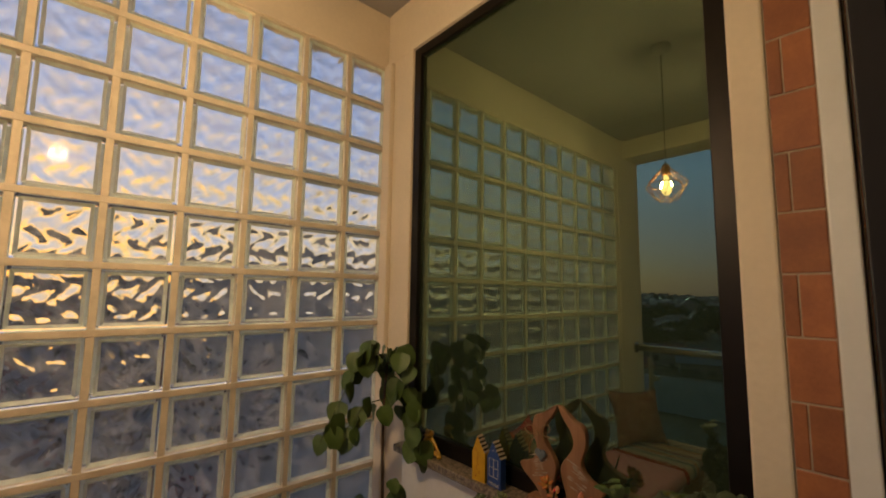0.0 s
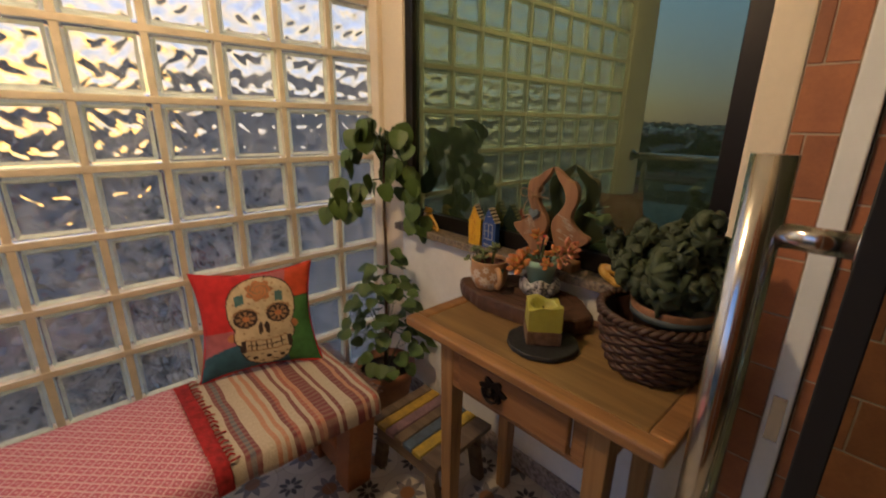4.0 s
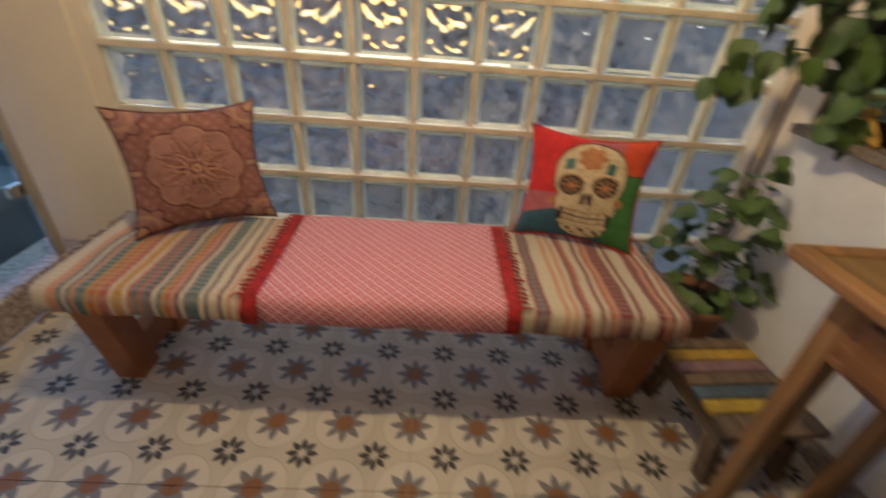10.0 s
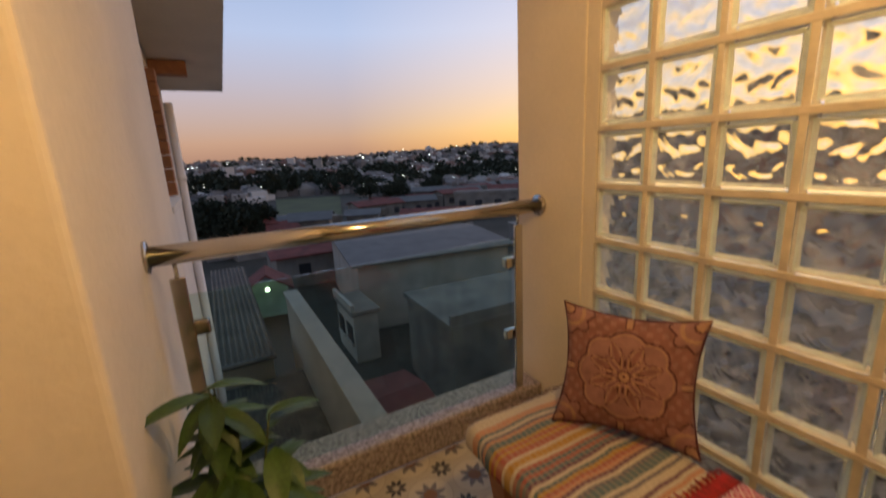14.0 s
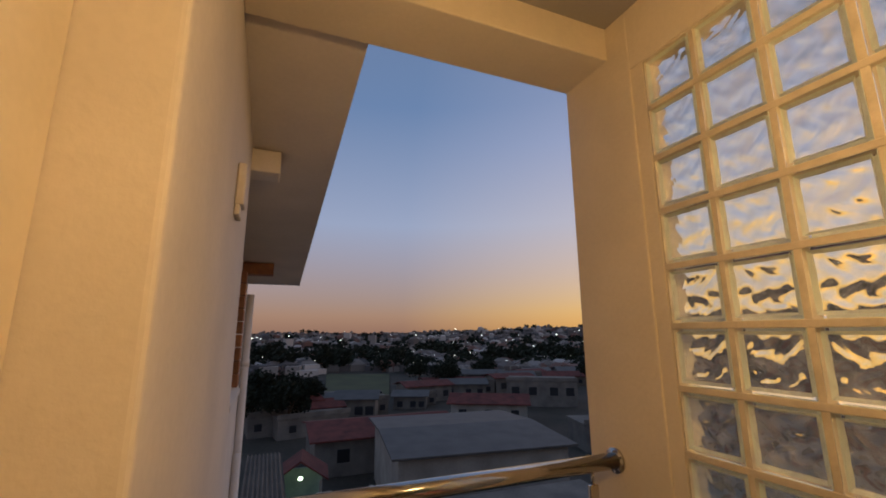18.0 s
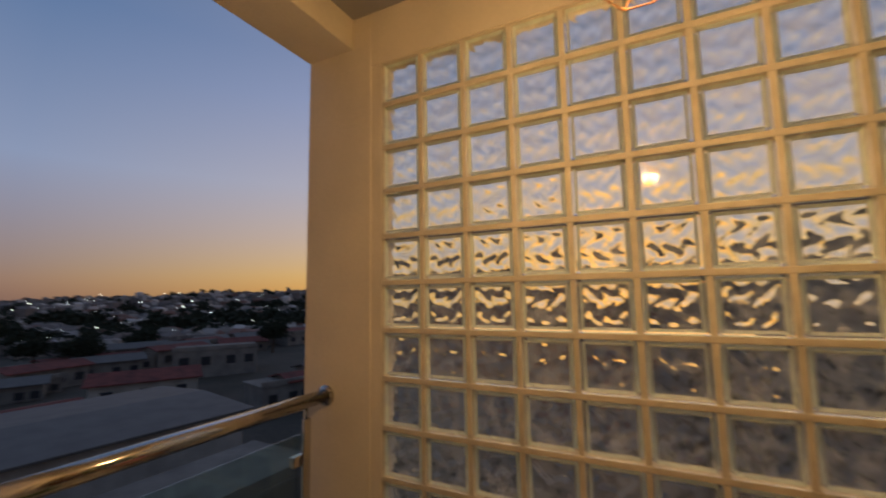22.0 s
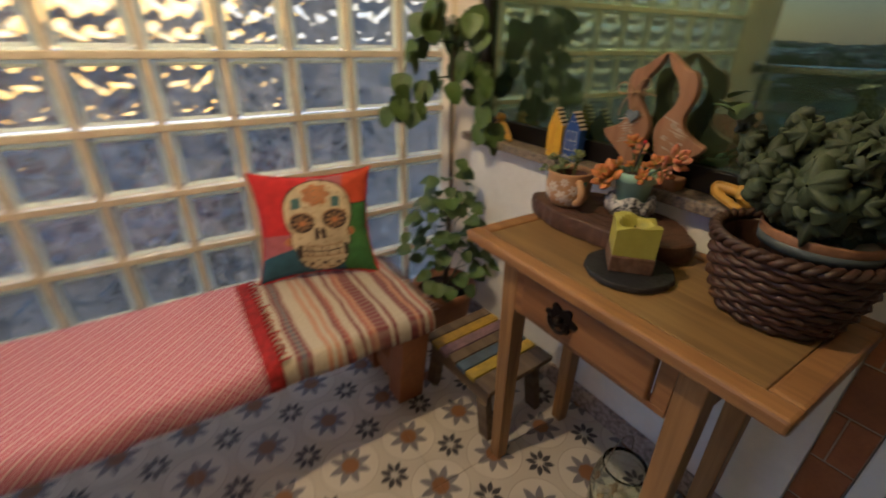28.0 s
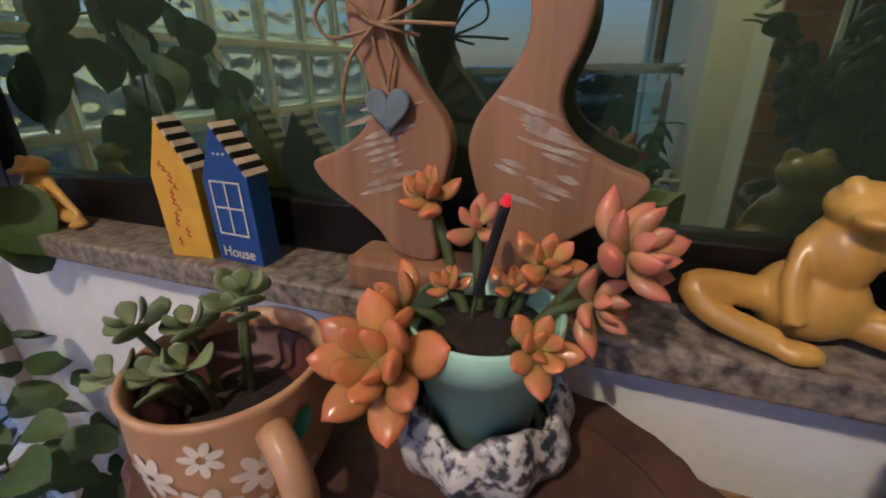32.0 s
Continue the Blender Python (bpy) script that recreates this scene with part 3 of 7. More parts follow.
structure("wall_dark_room_side", box(2.361, 4.2, 0.05, 0.14, -0.12, ZC + 0.1), WALL_IN, "plain side wall of the dark room", "wall")
structure("floor_dark_room", box(2.361, 4.2, -1.60, 0.05, -0.12, -0.002), TILE_JOINT, "plain floor of the dark room behind the window", "floor")
structure("ceiling_dark_room", box(2.361, 4.2, -1.951, 0.05, ZC, ZC + 0.1), WALL_IN, "plain ceiling of the dark room", "ceiling")
# ---- cloth, cushions, furniture ----
def stripes_material(name, palette, per_metre, seed, axis=0):
    """Woven rag stripes across the cloth, each its own colour, with weft relief."""
    m = bpy.data.materials.new(name)
    m.use_nodes = True
    n, l = m.node_tree.nodes, m.node_tree.links
    p = n["Principled BSDF"]
    p.inputs["Roughness"].default_value = 0.95
    co, sep, ns = n.new("ShaderNodeTexCoord"), n.new("ShaderNodeSeparateXYZ"), n.new("ShaderNodeTexNoise")
    ns.inputs["Scale"].default_value = 9
    l.new(co.outputs["Object"], ns.inputs["Vector"])
    l.new(co.outputs["Object"], sep.inputs[0])
    warp = n.new("ShaderNodeMath")
    warp.operation = "MULTIPLY_ADD"
    l.new(ns.outputs[0], warp.inputs[0])
    warp.inputs[1].default_value = 0.02
    l.new(sep.outputs[axis], warp.inputs[2])
    sc = n.new("ShaderNodeMath")
    sc.operation = "MULTIPLY"
    sc.inputs[1].default_value = per_metre
    l.new(warp.outputs[0], sc.inputs[0])
    fl = n.new("ShaderNodeMath")
    fl.operation = "FLOOR"
    l.new(sc.outputs[0], fl.inputs[0])
    wn_ = n.new("ShaderNodeTexWhiteNoise")
    wn_.noise_dimensions = "1D"
    ad = n.new("ShaderNodeMath")
    ad.inputs[1].default_value = seed
    l.new(fl.outputs[0], ad.inputs[0])
    l.new(ad.outputs[0], wn_.inputs["W"])
    ramp = n.new("ShaderNodeValToRGB")
    ramp.color_ramp.interpolation = "CONSTANT"
    el = ramp.color_ramp.elements
    for i, c in enumerate(palette):
        e = el[i] if i < 2 else el.new(i / len(palette))
        e.position = i / len(palette)
        e.color = (*c, 1)
    l.new(wn_.outputs["Value"], ramp.inputs[0])
    fine = n.new("ShaderNodeTexNoise")
    fine.inputs["Scale"].default_value = 220
    l.new(co.outputs["Object"], fine.inputs["Vector"])
    mx = n.new("ShaderNodeMixRGB")
    mx.blend_type = "MULTIPLY"
    mx.inputs[0].default_value = 0.45
    weft = n.new("ShaderNodeTexWave")
    weft.bands_direction = "Y" if axis == 0 else "X"
    weft.inputs["Scale"].default_value, weft.inputs["Distortion"].default_value, weft.inputs["Detail"].default_value = 17, 2.5, 3
    l.new(co.outputs["Object"], weft.inputs["Vector"])
    pale = n.new("ShaderNodeMixRGB")
    pale.inputs[2].default_value = (0.52, 0.44, 0.36, 1)
    wf = n.new("ShaderNodeMath")
    wf.operation = "MULTIPLY"
    wf.inputs[1].default_value = 0.32
    l.new(weft.outputs["Fac"], wf.inputs[0])
    l.new(wf.outputs[0], pale.inputs[0])
    l.new(ramp.outputs[0], pale.inputs[1])
    l.new(pale.outputs[0], mx.inputs[1])
    l.new(fine.outputs[0], mx.inputs[2])
    l.new(mx.outputs[0], p.inputs["Base Color"])
    b = n.new("ShaderNodeBump")
    b.inputs["Strength"].default_value, b.inputs["Distance"].default_value = 0.7, 0.004
    l.new(fine.outputs[0], b.inputs["Height"])
    l.new(b.outputs[0], p.inputs["Normal"])
    return m


CREAM, BURG, RUST, TEAL_, MUST, PLUM, SLATE_, PEACH = (0.62, 0.54, 0.44), (0.22, 0.055, 0.07), (0.42, 0.12, 0.10), (0.10, 0.17, 0.20), (0.50, 0.27, 0.06), (0.16, 0.07, 0.12), (0.15, 0.15, 0.19), (0.58, 0.28, 0.18)
STRIPES_WEST = stripes_material("bright_striped_rag_weave", [CREAM, RUST, TEAL_, PEACH, CREAM, MUST, PLUM, RUST, SLATE_, CREAM, PEACH], 92, 3)
STRIPES_EAST = stripes_material("cream_and_wine_striped_weave", [CREAM, BURG, CREAM, SLATE_, RUST, CREAM, PEACH, BURG, CREAM], 84, 11)


def crochet_material():
    """Pink yarn worked in small pale diamonds with a pale lattice between them."""
    m = bpy.data.materials.new("pink_crochet")
    m.use_nodes = True
    n, l = m.node_tree.nodes, m.node_tree.links
    p = n["Principled BSDF"]
    p.inputs["Roughness"].default_value = 0.95

    def op(kind, a, b=None, c=None):
        o = n.new("ShaderNodeMath")
        o.operation = kind
        for i, x in enumerate((a, b, c)):
            if isinstance(x, (int, float)):
                o.inputs[i].default_value = x
            elif x is not None:
                l.new(x, o.inputs[i])
        return o.outputs[0]

    co, sep, wob, fine = n.new("ShaderNodeTexCoord"), n.new("ShaderNodeSeparateXYZ"), n.new("ShaderNodeTexNoise"), n.new("ShaderNodeTexNoise")
    wob.inputs["Scale"].default_value, fine.inputs["Scale"].default_value = 30, 240
    l.new(co.outputs["Object"], sep.inputs[0]), l.new(co.outputs["Object"], wob.inputs["Vector"]), l.new(co.outputs["Object"], fine.inputs["Vector"])
    x = op("MULTIPLY_ADD", wob.outputs[0], 0.006, sep.outputs[0])
    s = op("ADD", sep.outputs[1], sep.outputs[2])
    d = 0.031
    fa = op("MULTIPLY", op("ABSOLUTE", op("SUBTRACT", op("FRACT", op("DIVIDE", op("ADD", x, s), d)), 0.5)), 2)
    fb = op("MULTIPLY", op("ABSOLUTE", op("SUBTRACT", op("FRACT", op("DIVIDE", op("SUBTRACT", x, s), d)), 0.5)), 2)
    far = op("MAXIMUM", fa, fb)

    def step(v, lo, hi):
        r = n.new("ShaderNodeMapRange")
        r.inputs[1].default_value, r.inputs[2].default_value = lo, hi
        l.new(v, r.inputs[0])
        return r.outputs[0]
    lattice, heart = step(far, 0.70, 0.86), step(far, 0.36, 0.22)
    thread = step(op("SINE", op("MULTIPLY", s, 900)), -0.6, 0.8)
    light = op("MULTIPLY", op("MAXIMUM", lattice, op("MULTIPLY", heart, 0.8)), op("MULTIPLY_ADD", thread, 0.35, 0.65))
    c = n.new("ShaderNodeMixRGB")
    c.inputs[1].default_value, c.inputs[2].default_value = (0.60, 0.145, 0.235, 1), (0.86, 0.60, 0.64, 1)
    l.new(light, c.inputs[0])
    g = n.new("ShaderNodeMixRGB")
    g.blend_type = "MULTIPLY"
    g.inputs[0].default_value = 0.4
    l.new(c.outputs[0], g.inputs[1]), l.new(fine.outputs[0], g.inputs[2])
    l.new(g.outputs[0], p.inputs["Base Color"])
    b = n.new("ShaderNodeBump")
    b.inputs["Strength"].default_value, b.inputs["Distance"].default_value = 0.7, 0.003
    l.new(op("ADD", light, fine.outputs[0]), b.inputs["Height"]), l.new(b.outputs[0], p.inputs["Normal"])
    return m


CROCHET = crochet_material()
RED_YARN = material("red_yarn", (0.50, 0.02, 0.025), 0.95, vary=0.25, scale=60, bump=0.6, grain=200)
FRINGE = material("mixed_fringe_yarn", (0.45, 0.30, 0.28), 0.95, vary=0.3, scale=120, bump=0.3)
SEAT_Z = 0.402


def bench():
    b = empty("bench", "low reddish wooden bench with slab legs under a striped cloth", "bench", (0.95, -0.47, 0))
    b0 = Matrix.Translation((-0.95, 0.47, 0))
    part("seat", moved(box(0.16, 1.72, -0.655, -0.285, 0.36, SEAT_Z, 0.006), b0), WOOD_BENCH, b)
    for x0, x1 in ((0.155, 0.235), (1.66, 1.75)):
        lean = 0.03 if x0 > 1 else -0.02
        for ya, yb in ((-0.63, -0.545), (-0.36, -0.275)):
            bm = box(x0, x1, ya, yb, 0, 0.359, 0.004)
            for v in bm.verts:
                v.co.y += (0.36 - v.co.z) * (0.16 if ya < -0.5 else -0.02)
            part("leg", moved(bm, b0), WOOD_BENCH, b)
        part("foot_rail", moved(box(x0 + 0.012, x1 - 0.012, -0.50, -0.362, 0.03, 0.12, 0.004), b0), WOOD_BENCH, b)
    return b


bench()


def draped(x0, x1, y0, y1, z, t, hang, seed, nx, ny, sag=0.0):
    """A cloth lying on the seat and falling over its front edge."""
    rnd = random.Random(seed)
    ph = [rnd.uniform(0, 6) for _ in range(4)]
    bm = bmesh.new()

    def top(u, v):
        x = x0 + u * (x1 - x0)
        total = (y1 - y0) + hang
        s = v * total
        w = 0.0025 * (math.sin(34 * x + ph[0]) + math.sin(21 * x + 9 * v + ph[1]) + 0.6 * math.sin(70 * x + 14 * v + ph[2]))
        r = 0.016
        if s <= hang - r:
            return Vector((x + 0.4 * w, y0 - 0.004 + 0.9 * w, z - hang + s))
        if s <= hang + r:
            a = (s - (hang - r)) / (2 * r) * math.pi / 2
            return Vector((x, y0 + r * (1 - math.cos(a)) + 0.5 * w, z - r + r * math.sin(a) + abs(w) * 0.4))
        return Vector((x + 0.5 * w * v, y0 + s - hang, z + abs(w) * 0.7))
    up = [[top(i / nx, j / ny) for i in range(nx + 1)] for j in range(ny + 1)]
    va = [[bm.verts.new(p) for p in row] for row in up]
    for j in range(ny):
        for i in range(nx):
            bm.faces.new((va[j][i], va[j][i + 1], va[j + 1][i + 1], va[j + 1][i]))
    ext = bmesh.ops.extrude_face_region(bm, geom=bm.faces[:])
    new_v = [g for g in ext["geom"] if isinstance(g, bmesh.types.BMVert)]
    bm.normal_update()
    for v in new_v:
        v.co += v.normal * t
    bmesh.ops.recalc_face_normals(bm, faces=bm.faces[:])
    return bm


def blanket():
    c = empty("striped_blanket", "striped rag-weave blanket with fringed ends spread over the bench", "blanket", (0, 0, 0))
    part("woven_cloth", draped(0.145, 0.90, -0.668, -0.272, SEAT_Z + 0.004, 0.008, 0.055, 1, 60, 30), STRIPES_WEST, c, "multicoloured striped weave", True)
    part("woven_cloth", draped(0.90, 1.735, -0.668, -0.272, SEAT_Z + 0.004, 0.008, 0.055, 2, 60, 30), STRIPES_EAST, c, "cream, wine and grey striped weave", True)
    rnd = random.Random(8)
    for end in (0.147, 1.733):
        s = -1 if end < 1 else 1
        bm = bmesh.new()
        for k in range(46):
            y = -0.655 + 0.38 * k / 45 + rnd.uniform(-0.003, 0.003)
            L = rnd.uniform(0.02, 0.05)
            pts = [(end, y, SEAT_Z + 0.008), (end + s * L * 0.5, y + rnd.uniform(-0.006, 0.006), SEAT_Z + 0.008 + rnd.uniform(-0.004, 0.006)), (end + s * L, y + rnd.uniform(-0.012, 0.012), SEAT_Z - rnd.uniform(0.0, 0.025))]
            tube(pts, 0.0022, 5, bm, 0.0012)
        part("fringe", bm, FRINGE, c, "loose yarn fringe")
    return c


blanket()


def runner():
    c = empty("pink_runner", "pink crocheted runner with red tasselled borders across the bench", "runner", (0, 0, 0))
    part("crochet_cloth", draped(0.675, 1.275, -0.678, -0.250, SEAT_Z + 0.014, 0.006, 0.060, 5, 40, 30), CROCHET, c, "pink diamond-patterned crochet", True)
    for x0, x1, seed in ((0.640, 0.675, 3), (1.275, 1.312, 4)):
        part("border", draped(x0, x1, -0.677, -0.250, SEAT_Z + 0.0142, 0.007, 0.062, seed, 4, 30), RED_YARN, c, "red knitted border", True)
    rnd = random.Random(2)
    for x, s in ((0.640, -1), (1.312, 1)):
        for k in range(22):
            y = -0.665 + 0.41 * k / 21
            bm = bmesh.new()
            L = rnd.uniform(0.015, 0.028)
            tube([(x, y, SEAT_Z + 0.019), (x + s * L * 0.5, y + rnd.uniform(-0.004, 0.004), SEAT_Z + 0.022), (x + s * L, y + rnd.uniform(-0.008, 0.008), SEAT_Z + 0.0165)], 0.0036, 6, bm, 0.0022)
            part("tassel", bm, RED_YARN, c)
    return c


runner()


def flat_cloth(name, colour, vary=0.12):
    return material(name, colour, 0.92, vary=vary, scale=40, bump=0.35, grain=320)


def cushion(name, label, at, rz, lean, w, h, d, paint, mats, back):
    """A square cushion, standing on its lower edge, its face printed by paint(u, v)."""
    c = empty(name, label, "cushion", at, rz)
    n = 96
    tilt = Matrix.Rotation(radians(-lean), 4, "X")

    def face(u, v, s):
        px = (u - 0.5) * w * 1.02 * (1 - 0.15 * math.sin(math.pi * v) ** 0.8)
        pz = h * (0.5 + (v - 0.5) * (1 - 0.15 * math.sin(math.pi * u) ** 0.8))
        dep = d * max(0.0, math.sin(math.pi * u) * math.sin(math.pi * v)) ** 0.42
        wr = 0.0022 * math.sin(21 * u + 5 * v) * math.sin(math.pi * u) + 0.0018 * math.sin(17 * v - 9 * u)
        return tilt @ Vector((px, s * dep + s * wr, pz))
    bm = grid_sheet(n, n, lambda u, v: face(u, v, -1))
    bm.faces.ensure_lookup_table()
    for k, f in enumerate(bm.faces):
        f.material_index = paint((k % n + 0.5) / n, (k // n + 0.5) / n)
    part("printed_front", bm, mats, c, "", True)
    part("back", grid_sheet(24, 24, lambda u, v: face(1 - u, v, 1)), back, c, "plain fabric back", True)
    rim = [face(u, 0, 1) for u in np.linspace(0, 1, 18)] + [face(1, v, 1) for v in np.linspace(0, 1, 18)][1:] + [face(1 - u, 1, 1) for u in np.linspace(0, 1, 18)][1:] + [face(0, 1 - v, 1) for v in np.linspace(0, 1, 18)][1:]
    part("piping", tube(rim, 0.0035, 6), back, c, "sewn edge")
    return c


def ell(u, v, cu, cv, ru, rv):
    return ((u - cu) / ru) ** 2 + ((v - cv) / rv) ** 2


SKULL_MATS = [flat_cloth(n, c) for n, c in (("red_print", (0.62, 0.025, 0.03)), ("orange_red_print", (0.62, 0.075, 0.025)), ("green_print", (0.06, 0.19, 0.05)), ("blue_print", (0.04, 0.12, 0.18)), ("pink_print", (0.45, 0.13, 0.16)), ("bone_print", (0.62, 0.50, 0.33)), ("dark_line_print", (0.045, 0.025, 0.022)), ("rose_print", (0.52, 0.20, 0.08)), ("tan_line_print", (0.33, 0.19, 0.10)), ("teal_print", (0.08, 0.17, 0.18)))]


def skull_paint(u, v):
    u, v = 0.53 + (u - 0.53) * 0.92, 0.5 + (v - 0.5) * 0.96
    head = ell(u, v, 0.535, 0.615, 0.295, 0.335)
    jaw = ell(u, v, 0.545, 0.26, 0.215, 0.225)
    cheek = ell(u, v, 0.54, 0.36, 0.26, 0.17) ** 0.5
    sk = min(head, jaw, cheek ** 2)
    if sk < 1:
        if sk > 0.93:
            return 6
        rose = math.hypot((u - 0.525) / 1.0, v - 0.80)
        if rose < 0.105 * (1 + 0.12 * math.cos(7 * math.atan2(v - 0.80, u - 0.525))):
            return 8 if int(rose * 90 + math.atan2(v - 0.8, u - 0.525) * 1.3) % 3 == 0 else 7
        if abs(v - (0.76 - 0.25 * abs(u - 0.52))) < 0.05 and 0.13 < abs(u - 0.525) < 0.20:
            return 9
        for cu, cv in ((0.395, 0.525), (0.675, 0.545)):
            e = ell(u, v, cu, cv, 0.102, 0.092)
            if e < 1:
                a = math.atan2(v - cv, u - cu)
                return 7 if e < 0.08 else (8 if 0.10 < e < 0.62 and math.cos(8 * a) > -0.2 else 6)
            if 1 < e < 1.55 and v > cv + 0.03:
                return 8 if e < 1.4 else 5
        for cu, s in ((0.515, -1), (0.565, 1)):
            if ell(u, v, cu + s * 0.25 * (0.44 - v) * 0.3, 0.415, 0.022, 0.062) < 1:
                return 6
        if abs(u - 0.545) < 0.155 and abs(v - 0.235 - 0.9 * (u - 0.545) ** 2) < 0.048:
            return 6 if (abs(math.fmod(u * 24, 1.0)) < 0.13 or abs(v - 0.235 - 0.9 * (u - 0.545) ** 2) < 0.006) else 5
        if abs(u - 0.545) < 0.175 and 0.048 < abs(v - 0.235 - 0.9 * (u - 0.545) ** 2) < 0.058:
            return 8
        if abs(abs(u - 0.55) - 0.19) < 0.02 and abs(v - 0.25) < 0.06:
            return 6
        if 0.07 < v < 0.15 and math.sin(60 * u) * math.sin(70 * v) > 0.35:
            return 6
        if math.sin(47 * u + 3) * math.sin(53 * v) > 0.93:
            return 8
        return 5
    if ell(u, v, 0.285, 0.36, 0.055, 0.045) < 1 or ell(u, v, 0.79, 0.42, 0.05, 0.045) < 1:
        return 7
    if v > 0.86 and 0.47 < u < 0.74:
        return 4
    if u >= 0.74 and v > 0.68:
        return 1
    if u > 0.62:
        return 6 if abs(v - 0.68) < 0.008 else (2 if u > 0.70 or v > 0.2 else 3)
    if v > 0.43:
        return 0
    return 4 if v > 0.22 + 0.45 * u * 0.5 else 3


MANDALA_MATS = [flat_cloth(n, c) for n, c in (("wine_brown_print", (0.27, 0.115, 0.100)), ("mauve_print", (0.33, 0.165, 0.155)), ("tan_print", (0.45, 0.25, 0.17)), ("dark_plum_print", (0.11, 0.030, 0.035)))]


def mandala_paint(u, v):
    x, y = u - 0.5, v - 0.5
    r, a = math.hypot(x, y), math.atan2(y, x)

    def petal(off, r0, r1, wid):
        t = (r - r0) / (r1 - r0)
        if not 0 < t < 1:
            return 9.0, t
        q = math.fmod((a + off) / (math.pi / 4) + 8.5, 1.0) - 0.5
        return abs(q) * (math.pi / 4) * r / (wid * math.sin(math.pi * t ** 0.8) ** 0.8 + 1e-6), t
    # ringed heart, eight pointed petals, a second crown between them, then broad lobes
    if r < 0.050:
        return 3 if r < 0.016 or r > 0.042 else 2
    p, t = petal(0, 0.045, 0.215, 0.046)
    if p < 1:
        return 3 if p > 0.80 or (p < 0.13 and t < 0.7) else 2 if p > 0.52 else 1
    p, t = petal(math.pi / 8, 0.10, 0.300, 0.062)
    if p < 1:
        return 3 if p > 0.84 else 2 if 0.55 < p < 0.72 and t > 0.25 else 0 if p < 0.3 else 1
    edge = 0.345 + 0.045 * abs(math.cos(4 * a))
    if r < edge:
        return 3 if r > edge - 0.014 else 2 if edge - 0.034 < r < edge - 0.024 else 1
    c = math.hypot(abs(x) - 0.47, abs(y) - 0.47)
    ca = math.atan2(abs(y) - 0.47, abs(x) - 0.47)
    if c < 0.20 + 0.02 * math.cos(8 * ca):
        return 3 if c > 0.186 + 0.02 * math.cos(8 * ca) else 2 if 0.12 < c < 0.145 or c < 0.05 else 3 if 0.05 < c < 0.062 else 1
    if min(abs(x), abs(y)) < 0.035 and r > 0.42:
        return 2 if min(abs(x), abs(y)) < 0.018 else 3
    return 1 if math.sin(61 * u) * math.cos(57 * v) > 0.3 else 0


cushion("skull_cushion", "cushion printed with a sugar skull on red, green and blue", (1.522, -0.322, 0.410), -17, 21, 0.368, 0.350, 0.052, skull_paint, SKULL_MATS, SKULL_MATS[0])
cushion("mandala_cushion", "wine-brown cushion with a tan mandala print", (0.425, -0.352, 0.418), 30, 19, 0.37, 0.355, 0.058, mandala_paint, MANDALA_MATS, MANDALA_MATS[3])


def wood_material(name, light, dark, rough_=0.42, along=1, scale=1.0):
    """Planed wood with stretched grain along one axis."""
    m = bpy.data.materials.new(name)
    m.use_nodes = True
    n, l = m.node_tree.nodes, m.node_tree.links
    p = n["Principled BSDF"]
    co, mp, ns, big = n.new("ShaderNodeTexCoord"), n.new("ShaderNodeMapping"), n.new("ShaderNodeTexNoise"), n.new("ShaderNodeTexNoise")
    s = [42.0 * scale] * 3
    s[along] = 3.0 * scale
    mp.inputs["Scale"].default_value = s
    ns.inputs["Scale"].default_value, ns.inputs["Detail"].default_value, ns.inputs["Distortion"].default_value = 1.0, 6, 0.6
    big.inputs["Scale"].default_value = 7
    l.new(co.outputs["Object"], mp.inputs["Vector"]), l.new(mp.outputs[0], ns.inputs["Vector"]), l.new(co.outputs["Object"], big.inputs["Vector"])
    r = n.new("ShaderNodeMapRange")
    r.inputs[1].default_value, r.inputs[2].default_value = 0.36, 0.66
    l.new(ns.outputs[0], r.inputs[0])
    mx = n.new("ShaderNodeMixRGB")
    mx.inputs[1].default_value, mx.inputs[2].default_value = (*light, 1), (*dark, 1)
    l.new(r.outputs[0], mx.inputs[0])
    g = n.new("ShaderNodeMixRGB")
    g.blend_type = "MULTIPLY"
    g.inputs[0].default_value = 0.35
    l.new(mx.outputs[0], g.inputs[1]), l.new(big.outputs[0], g.inputs[2])
    l.new(g.outputs[0], p.inputs["Base Color"])
    rr = n.new("ShaderNodeMapRange")
    rr.inputs[3].default_value, rr.inputs[4].default_value = rough_ - 0.1, rough_ + 0.15
    l.new(big.outputs[0], rr.inputs[0]), l.new(rr.outputs[0], p.inputs["Roughness"])
    b = n.new("ShaderNodeBump")
    b.inputs["Strength"].default_value, b.inputs["Distance"].default_value = 0.2, 0.002
    l.new(ns.outputs[0], b.inputs["Height"]), l.new(b.outputs[0], p.inputs["Normal"])
    return m


OAK = wood_material("honey_table_wood", (0.40, 0.205, 0.078), (0.25, 0.125, 0.048), 0.36, 1)
OAK_PANEL = wood_material("dull_brown_table_wood", (0.30, 0.185, 0.070), (0.20, 0.115, 0.045), 0.40, 1)
OAK_UP = wood_material("honey_leg_wood", (0.42, 0.23, 0.09), (0.25, 0.125, 0.045), 0.45, 2)
OAK_DARK = wood_material("brown_drawer_wood", (0.34, 0.16, 0.06), (0.20, 0.085, 0.03), 0.45, 1)
IRON = material("blackened_iron", (0.03, 0.022, 0.018), 0.45, metal=0.8, vary=0.2, scale=40)
GREY_WOOD = wood_material("weathered_grey_wood", (0.20, 0.14, 0.09), (0.11, 0.075, 0.05), 0.7, 1)
TZ = 0.70


